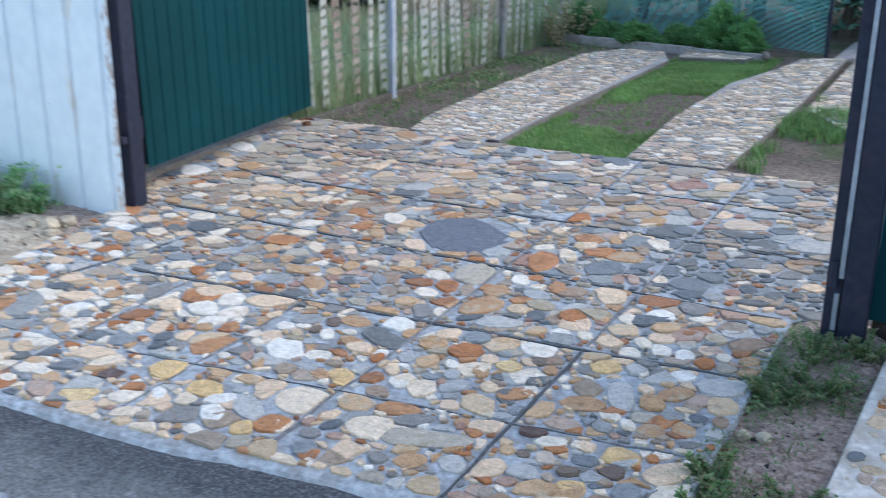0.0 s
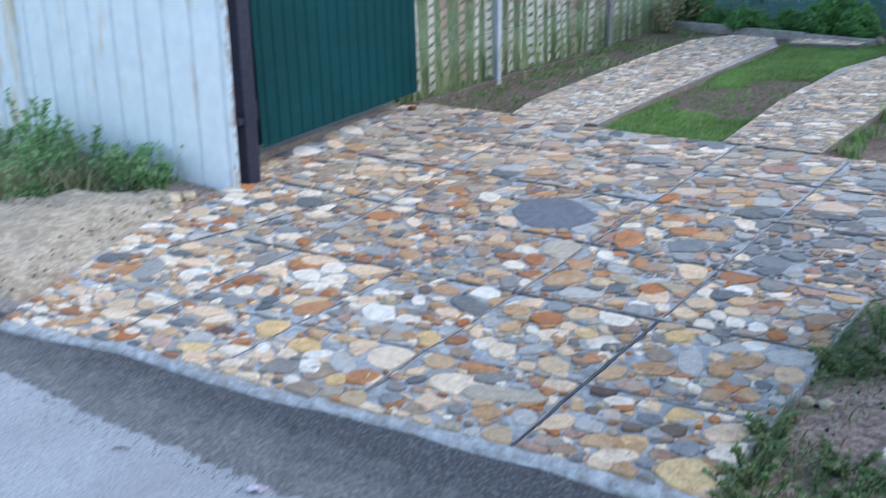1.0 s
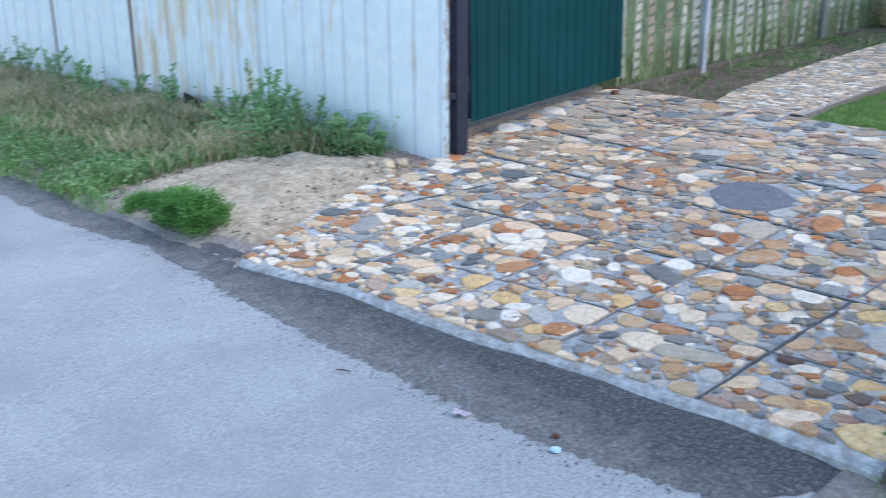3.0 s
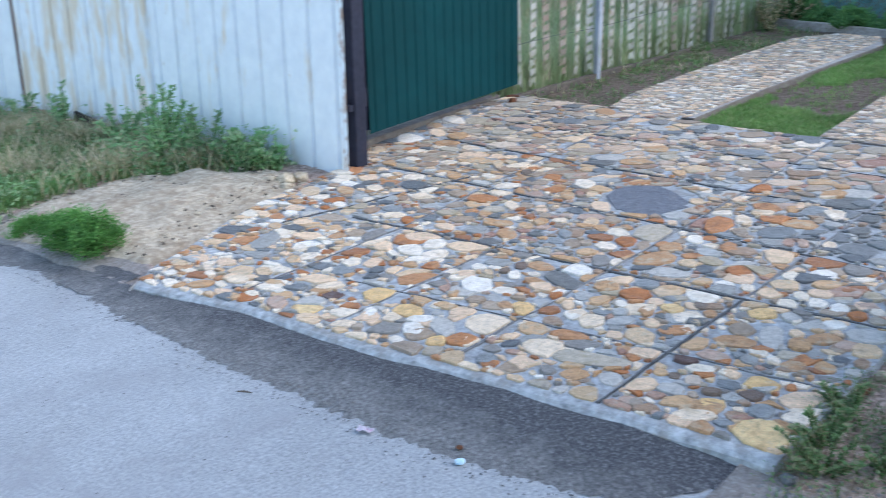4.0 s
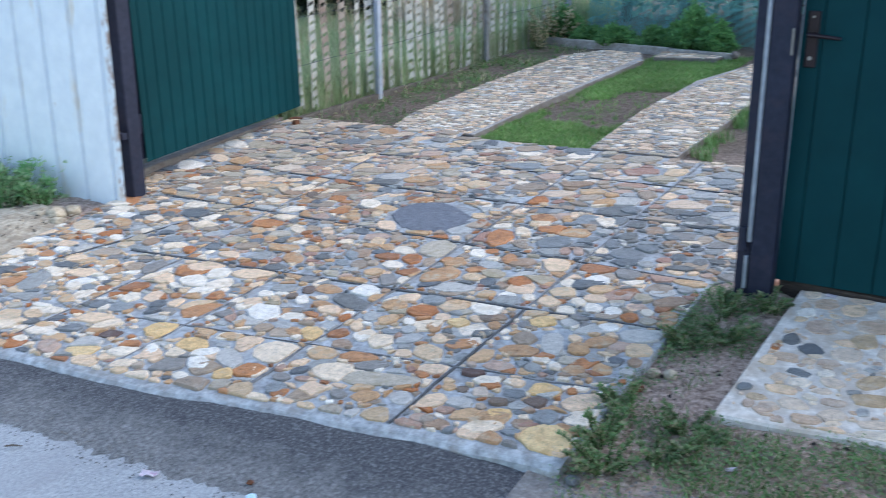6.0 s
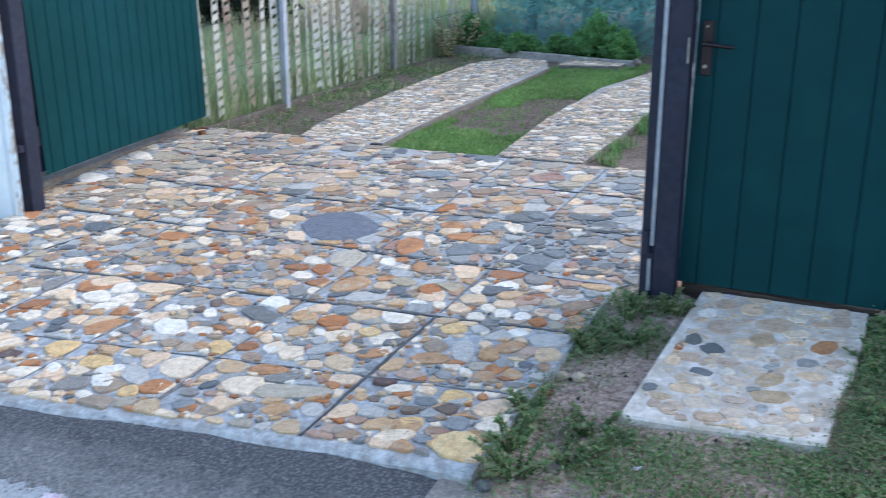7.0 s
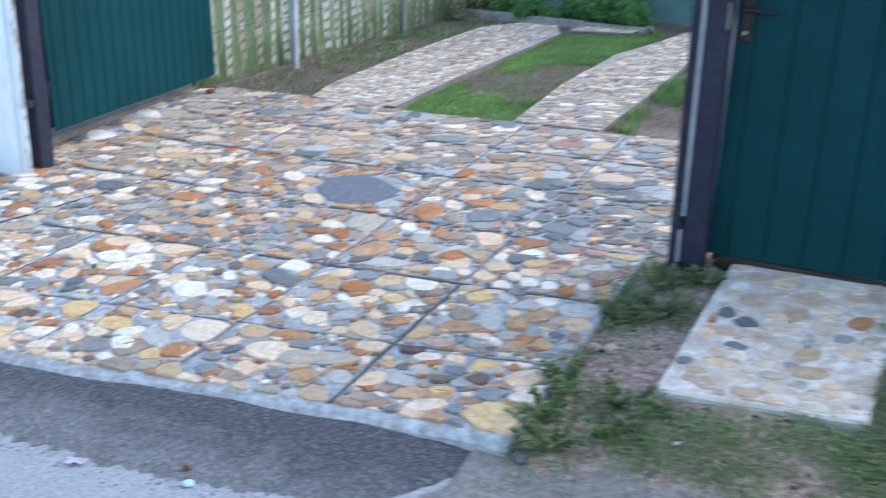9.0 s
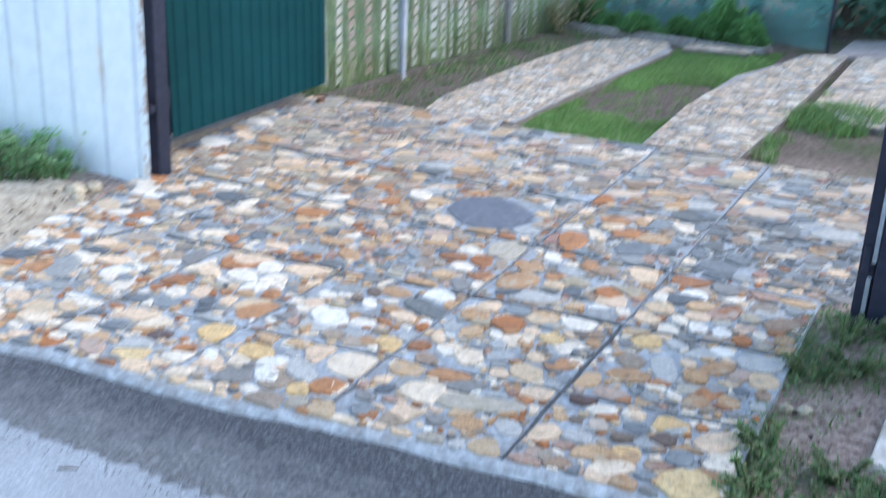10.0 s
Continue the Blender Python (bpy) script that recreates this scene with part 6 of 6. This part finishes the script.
def build_weeds():
    tall = "tall leafy green weed beside the white fence"
    for i, (x, y, h, s, n) in enumerate([(-5.95, 1.45, 0.62, 0.16, 6), (-5.75, 1.38, 0.50, 0.18, 7), (-5.35, 1.42, 0.52, 0.20, 7), (-5.10, 1.45, 0.34, 0.24, 9),
                                         (-4.85, 1.42, 0.28, 0.22, 9), (-4.62, 1.48, 0.22, 0.16, 7), (-5.55, 1.25, 0.36, 0.22, 8), (-6.3, 1.35, 0.36, 0.25, 8)]):
        weed(x, y, h, s, n, verge_mat, tall if h > 0.4 else "low leafy green weed beside the white fence", 40 + i, 0.042, density=55)
    for i, (x, y, h, s) in enumerate([(-7.6, 1.5, 0.42, 0.15), (-8.4, 1.5, 0.3, 0.25), (-9.6, 1.5, 0.38, 0.2), (-10.6, 1.55, 0.42, 0.3), (-11.4, 1.55, 0.45, 0.3), (-12.4, 1.55, 0.40, 0.4), (-9.0, 1.3, 0.25, 0.3)]):
        weed(x, y, h, s, 7, verge_mat, "green weed at the foot of the white fence", 60 + i, 0.042, density=45)
    for i, (x, y, h, s) in enumerate([(-4.10, -0.10, 0.22, 0.18), (-4.32, -0.10, 0.21, 0.19), (-4.55, -0.02, 0.14, 0.16), (-4.8, -0.10, 0.09, 0.16)]):
        clump(x, y, h, s, bright_mat, "dense bushy bright green weed at the road edge", 80 + i)
    for i, (x, y, h, s) in enumerate([(-0.33, 0.22, 0.13, 0.12), (-0.28, 0.08, 0.13, 0.14), (-0.34, 0.42, 0.11, 0.09), (-0.14, 0.20, 0.09, 0.12), (-0.30, 1.0, 0.10, 0.12), (-0.18, 1.12, 0.10, 0.14),
                                      (-0.24, 1.30, 0.12, 0.12), (-0.08, 1.38, 0.09, 0.10), (-0.12, 0.40, 0.08, 0.10), (-0.02, 0.35, 0.05, 0.08), (0.72, 1.1, 0.10, 0.16), (0.75, 0.75, 0.08, 0.14), (0.8, 1.4, 0.09, 0.16)]):
        weed(x, y, h, s, 12, weed_mat, "low sprawling green weed by the stone edge", 100 + i, 0.017, density=70)
    for i, (x, y, h, r) in enumerate([(-3.50, 8.72, 0.26, 0.26), (-3.95, 8.95, 0.22, 0.22), (-3.05, 8.66, 0.22, 0.22), (-2.52, 8.42, 0.52, 0.24), (-2.22, 8.28, 0.38, 0.22), (-2.75, 8.56, 0.30, 0.20), (-4.35, 9.2, 0.45, 0.26)]):
        clump(x, y, h, r, shrub_mat, "bushy light green shrub behind the back kerb", 130 + i, "shrub", 0.045)
    for i, (x, y) in enumerate([(-4.45, 8.6), (-4.35, 9.0)]):
        weed(x, y, 0.5, 0.25, 14, dry_mat, "dry brown weed at the strip fence", 150 + i, 0.05)


build_weeds()


def tree(x, y, height, radius, seed, leaves, mat, label="dark green leafy tree behind the yard"):
    rng = random.Random(seed)
    z = terrain_z(x, y)
    t = holder("tree", (x, y, z), label, "tree", "trees behind the yard")
    bm, tips = bmesh.new(), []
    tube(bm, [(0, 0, -0.1), (0.03, 0.02, height * 0.3), (-0.02, 0.05, height * 0.62), (0.05, 0, height * 0.9)], [0.09, 0.07, 0.045, 0.015], 8)
    for i in range(16):
        a, s = rng.uniform(0, 6.28), rng.uniform(0.08, 0.8)
        p0 = Vector((0, 0, height * s))
        p1 = p0 + Vector((math.cos(a), math.sin(a), rng.uniform(0.2, 0.9))) * radius * rng.uniform(0.6, 1.0)
        tube(bm, [p0, p0.lerp(p1, 0.5) + Vector((0, 0, 0.05)), p1], [0.03, 0.018, 0.006], 5)
        tips += [p1, p0.lerp(p1, 0.6), p0.lerp(p1, 0.85)]
    part("trunk", bm, bark_mat, t)
    pts = []
    for i in range(leaves):
        c = rng.choice(tips)
        q = c + Vector((rng.gauss(0, 1), rng.gauss(0, 1), rng.gauss(0, 1))) * radius * 0.24
        q.z = max(q.z, 0.05)
        pts.append((q, (rng.uniform(-1, 1), rng.uniform(-1, 1), rng.uniform(-0.7, 0.6))))
    v, f = leaf_quads(pts, rng, 0.16)
    raw("crown", v, f, mat, t)
    return t


def build_trees():
    rng = random.Random(77)
    for i in range(10):
        x = -4.4 + i * 0.8
        tree(x, 10.9 + rng.uniform(-0.5, 0.8) + 0.1 * i, rng.uniform(2.6, 3.6), rng.uniform(1.0, 1.4), 200 + i, 2600, tree_mat)
    for i, (x, y) in enumerate([(-11, 24), (-14.5, 25), (-18, 26), (-22, 25), (-26, 24), (-8, 25), (-30, 22), (-20, 29)]):
        tree(x, y, rng.uniform(4, 5), rng.uniform(1.8, 2.3), 240 + i, 3000, tree_mat, "dark tree beyond the field")


build_trees()


def build_hedge():
    rng = random.Random(55)
    for i, (x, y) in enumerate([(-1.5, 9.9), (-0.9, 9.7), (-0.3, 9.9), (0.4, 9.7), (1.1, 9.9)]):
        tree(x, y, rng.uniform(1.3, 1.7), 0.75, 300 + i, 2200, tree_mat, "dark leafy bush at the end of the path")


build_hedge()


def build_field_bushes():
    rng = random.Random(58)
    for i, (x, y, h, r) in enumerate([(-9.6, 10.6, 1.7, 0.8), (-8.6, 10.4, 1.5, 0.75), (-10.6, 11.4, 1.8, 0.8)]):
        tree(x, y, h, r, 330 + i, 2000, bush_mat, "deep green bush in the meadow beyond the fence")


build_field_bushes()


def build_net():
    """Open woven shade net on a pole: crossed threads with gaps."""
    net = holder("shade_net", along((-4.3, 9.75), (-1.40, 8.15), 0.40), "green woven shade net on a thin pole", "net")
    L, Hn = 3.31, 1.9
    verts, faces = [], []

    def thread(a, b, w, up):
        o = len(verts)
        d = (0, 0, w) if up else (w, 0, 0)
        verts.extend([a, b, (b[0] + d[0], b[1], b[2] + d[2]), (a[0] + d[0], a[1], a[2] + d[2])])
        faces.append((o, o + 1, o + 2, o + 3))
    for i in range(int(Hn / 0.012)):
        z = 0.03 + i * 0.012
        for k in range(12):
            x0, x1 = L * k / 12, L * (k + 1) / 12
            s = lambda x: 0.03 * math.sin(x * 5) + 0.02 * math.sin(z * 4 + x)
            thread((x0, s(x0), z), (x1, s(x1), z), 0.0046, True)
    for i in range(int(L / 0.04)):
        x = i * 0.04
        for k in range(6):
            z0, z1 = Hn * k / 6, Hn * (k + 1) / 6
            s = lambda z: 0.03 * math.sin(x * 5) + 0.02 * math.sin(z * 4 + x)
            thread((x, s(z0), z0), (x, s(z1), z1), 0.003, False)
    raw("mesh", verts, faces, net_mat, net)
    part("pole", tube(bmesh.new(), [(L, 0, -0.1), (L, 0, 2.1)], [0.018, 0.018], 10), dark_steel, net, "thin dark pole")


build_net()


# ---- small things ----
def rock(x, y, r, mat, label, seed, name="rock", group="loose rocks", flat=0.7, sink=0.3, z=None):
    bm = bmesh.new()
    bmesh.ops.create_icosphere(bm, subdivisions=3, radius=r)
    for v in bm.verts:
        v.co *= 1 + 0.34 * noise.noise(v.co * (1.6 / r) + Vector((seed, 0, 0))) + 0.12 * noise.noise(v.co * (4 / r))
        v.co.z *= flat
    ob = part(name, bm, mat, None, label, smooth=True)
    ob.location = (x, y, (terrain_z(x, y) if z is None else z) + r * flat * (1 - sink))
    ob.rotation_euler = (0, 0, seed)
    return tagged(ob, label, "rock", group)


def build_small():
    pale = surface("pale rubble", (0.38, 0.30, 0.21), (0.64, 0.54, 0.40), 35, 9, (0.26, 0.20, 0.14), 0.9, relief=0.9, dist=0.012)
    for i, (x, y, r) in enumerate([(-4.18, 1.26, 0.042), (-4.27, 1.32, 0.055), (-4.36, 1.27, 0.045), (-4.25, 1.43, 0.050), (-4.16, 1.38, 0.040), (-4.44, 1.33, 0.036), (-4.34, 1.40, 0.040)]):
        rock(x, y, r, pale, "pale rough rubble rock by the fence corner", i)
    for i, (x, y, r) in enumerate([(-0.335, 0.72, 0.022), (-0.275, 0.73, 0.023)]):
        rock(x, y, r, pale, "small round pale pebble on the soil", 10 + i, "pebble", "pebbles", 0.9)
    rock(-4.44, 4.13, 0.06, pale, "pale rough rock by the open gate leaf", 18)
    rock(-0.36, 0.60, 0.03, rust_mat, "reddish broken shard at the slab edge", 14, "shard", "pebbles", 0.5)
    rock(-0.33, -0.02, 0.022, STONES["slate"], "small dark pebble at the roadside", 15, "pebble", "pebbles", 0.8)
    block = holder("concrete_piece", pose(0.93, 0.72, terrain_z(0.93, 0.72) + 0.012, 3, 5, 12), "small grey concrete piece in the grass", "concrete piece")
    part("body", box_bm((-0.05, -0.05, -0.02), (0.05, 0.05, 0.025), 0.008), concrete, block)
    butt = holder("white_scrap", pose(0.08, 0.20, terrain_z(0.08, 0.20) + 0.012, 0, 0, 40), "small white scrap lying on the soil", "litter", "litter")
    part("roll", tube(bmesh.new(), [(-0.016, 0, 0), (0.016, 0, 0)], [0.006, 0.006], 8), paper_mat, butt)
    z = lambda x, y: plan_z(x, y) + 0.012
    chip = holder("white_scrap", pose(0.12, 1.535, plan_z(0.12, 1.535) + 0.037, 0, 0, -8), "small white scrap on the stepping slab", "litter", "litter")
    part("piece", box_bm((-0.020, -0.008, -0.004), (0.020, 0.008, 0.004), 0.002), paper_mat, chip)
    scrap = holder("paper_scrap", pose(-1.55, -0.54, z(-1.55, -0.54) - 0.004, 0, 0, 25), "crumpled pinkish paper scrap on the asphalt", "litter", "litter")
    bm = bmesh.new()
    bmesh.ops.create_grid(bm, x_segments=6, y_segments=4, size=0.5)
    for v in bm.verts:
        v.co = Vector((v.co.x * 0.055, v.co.y * 0.032, 0.006 + 0.008 * noise.noise(v.co * 9)))
    bmesh.ops.solidify(bm, geom=bm.faces[:], thickness=0.001)
    part("sheet", bm, paper_mat, scrap)
    cap = holder("plastic_cap", pose(-1.165, -0.50, z(-1.165, -0.50) - 0.006, 0, 0, 10), "flattened light blue plastic cap on the asphalt", "litter", "litter")
    bm = tube(bmesh.new(), [(0, 0, 0), (0, 0, 0.006), (0, 0, 0.008)], [0.016, 0.016, 0.012], 20)
    part("disc", bm, cap_mat, cap)
    leafy = rock(-1.22, -0.44, 0.013, rust_mat, "dry brown leaf scrap on the asphalt", 21, "leaf_scrap", "litter", 0.35)
    leafy.location.z = z(-1.22, -0.44)
    twig = holder("twig", pose(-2.12, -0.61, z(-2.12, -0.61) - 0.004, 0, 0, 30), "tiny dark twig on the asphalt", "twig", "litter")
    part("stick", tube(bmesh.new(), [(-0.03, 0, 0.004), (0.0, 0.004, 0.005), (0.03, 0, 0.004)], [0.003, 0.004, 0.002], 6), bark_mat, twig)


build_small()


def build_sand():
    """Pale sand spread beside the driveway."""
    xs = np.arange(-5.55, -3.5, 0.05)
    verts, faces, grid = [], [], {}
    for i, x in enumerate(xs):
        for j, y in enumerate(np.arange(-0.35, 1.62, 0.05)):
            e = math.hypot((x + 4.55) / 0.95, (y - 0.48) / 1.0) + 0.12 * noise.noise((x * 3, y * 3, 1)) + 0.05 * noise.noise((x * 11, y * 11, 1))
            h = 0.05 * step(1.06, 0.6, e) - 0.04 * step(0.88, 1.12, e) + 0.026 * noise.noise((x * 4, y * 4, 2)) + 0.015 * noise.noise((x * 11, y * 11, 0)) + 0.012 * step(0.9, 1.2, y) * step(1.5, 1.3, y) + 0.006 * noise.noise((x * 30, y * 30, 0))
            if y < road_limit(x) - 0.02:
                continue
            grid[i, j] = len(verts)
            h -= 0.06 * step(road_limit(x) + 0.10, road_limit(x) + 0.01, y)
            top = SX * x + SY * max(y, -0.2)
            verts.append((x, y, min(terrain_z(x, y) + h + 0.02 * step(left_edge(y) - 0.3, left_edge(y), x) * step(1.1, 0.9, e), top - 0.014 + 0.16 * max(0, left_edge(y) - x))))
    for (i, j) in grid:
        if (i + 1, j) in grid and (i, j + 1) in grid and (i + 1, j + 1) in grid:
            faces.append((grid[i, j], grid[i + 1, j], grid[i + 1, j + 1], grid[i, j + 1]))
    tagged(raw("sand", verts, faces, sand_mat, smooth=True), "spread of pale dry sand beside the driveway", "sand", kind="structure")


build_sand()


def crumbs(name, spots, mat, size, label, seed):
    """Loose crumbs lying on the ground, too many to count."""
    rng = random.Random(seed)
    verts, faces = [], []
    for x, y, z, s in spots:
        r = size * rng.uniform(0.4, 1.4)
        o = len(verts)
        verts += [(x + r * rng.uniform(0.6, 1), y, z), (x, y + r * rng.uniform(0.5, 1), z), (x - r * rng.uniform(0.6, 1), y, z), (x, y - r * rng.uniform(0.5, 1), z), (x, y, z + r * rng.uniform(0.5, 0.9))]
        faces += [(o, o + 1, o + 4), (o + 1, o + 2, o + 4), (o + 2, o + 3, o + 4), (o + 3, o, o + 4)]
    return tagged(raw(name, verts, faces, mat), label, "debris", kind="stuff")


def build_crumbs():
    rng = random.Random(90)
    lift = lambda s: [(x, y, z + 0.035, k) for x, y, z, k in s]
    crumbs("sand_clods", lift(scatter(900, -5.3, -3.7, -0.2, 1.4, lambda x, y: on_sand(x, y) * (x < left_edge(y) - 0.03), 91)), sand_mat, 0.012, "small clods on the sand", 92)
    crumbs("sand_litter", lift(scatter(480, -5.3, -3.7, -0.2, 1.4, lambda x, y: on_sand(x, y) * (x < left_edge(y) - 0.03), 93)), old_wood, 0.012, "dark bits of debris on the sand", 94)
    spill = [(x, y, plan_z(x, y) + 0.003, 1) for x, y in ((lambda x: (x, dark_limit(x) - 0.004 - abs(rng.gauss(0, 0.05))))(rng.uniform(-4.8, -0.6)) for _ in range(420))]
    crumbs("asphalt_crumbs", spill, dark_asphalt, 0.0045, "dark asphalt crumbs spilled along the strip's edge", 102)
    road_bits = [(x, y, plan_z(x, y) + 0.008, 1) for x, y in ((rng.uniform(-5, -0.5), rng.uniform(-0.5, -0.08)) for _ in range(500)) if y > dark_limit(x)]
    crumbs("grit", road_bits, concrete, 0.006, "pale grit on the dark asphalt", 95)
    specks = [(x, y, plan_z(x, y) + 0.002, 1) for x, y in ((rng.uniform(-6, 1.5), rng.uniform(-2.4, -0.45)) for _ in range(900)) if y < dark_limit(x) and y < road_limit(x)]
    crumbs("road_grit", specks, dark_asphalt, 0.004, "dark grit on the light asphalt", 101)
    soil = [s for s in scatter(3600, -0.4, 2.2, -0.35, 1.5, lambda x, y: 0.0 if (-0.08 < x < 0.7 and 0.46 < y) else 1.0, 96)]
    crumbs("soil_litter", [q for q in soil if q[1] > 0.1][::4], old_wood, 0.012, "dark bits of bark and dry leaves on the soil", 105)
    crumbs("soil_crumbs", soil, ground_mat, 0.014, "small clods on the bare soil", 97)
    edge = [s for s in scatter(2600, -0.4, 1.6, -0.35, 0.14, lambda x, y: step(0.14, 0.0, y) if y > road_limit(x) else 0.0, 103)]
    crumbs("roadside_gravel", edge, concrete, 0.008, "pale gravelly dirt along the road edge", 104)
    yard = [s for s in scatter(700, -4.5, -0.3, 3.9, 7.5, lambda x, y: 0.0 if lawn(x, y) > 0.6 else 1.0, 98)]
    crumbs("yard_crumbs", yard, ground_mat, 0.014, "small clods on the yard soil", 99)


build_crumbs()

# ---- paving stones ----
build_stones()
build_tracks()
slab_poly("path", [(-1.32, 8.06), (-0.3, 8.22), (1.2, 8.5), (1.6, 9.5), (-0.2, 9.5), (-1.3, 9.2)], lambda x, y: plan_z(x, y) - 0.02, 0.06, bare_path, "bare pale trodden earth at the end of the yard", "path")
build_step()
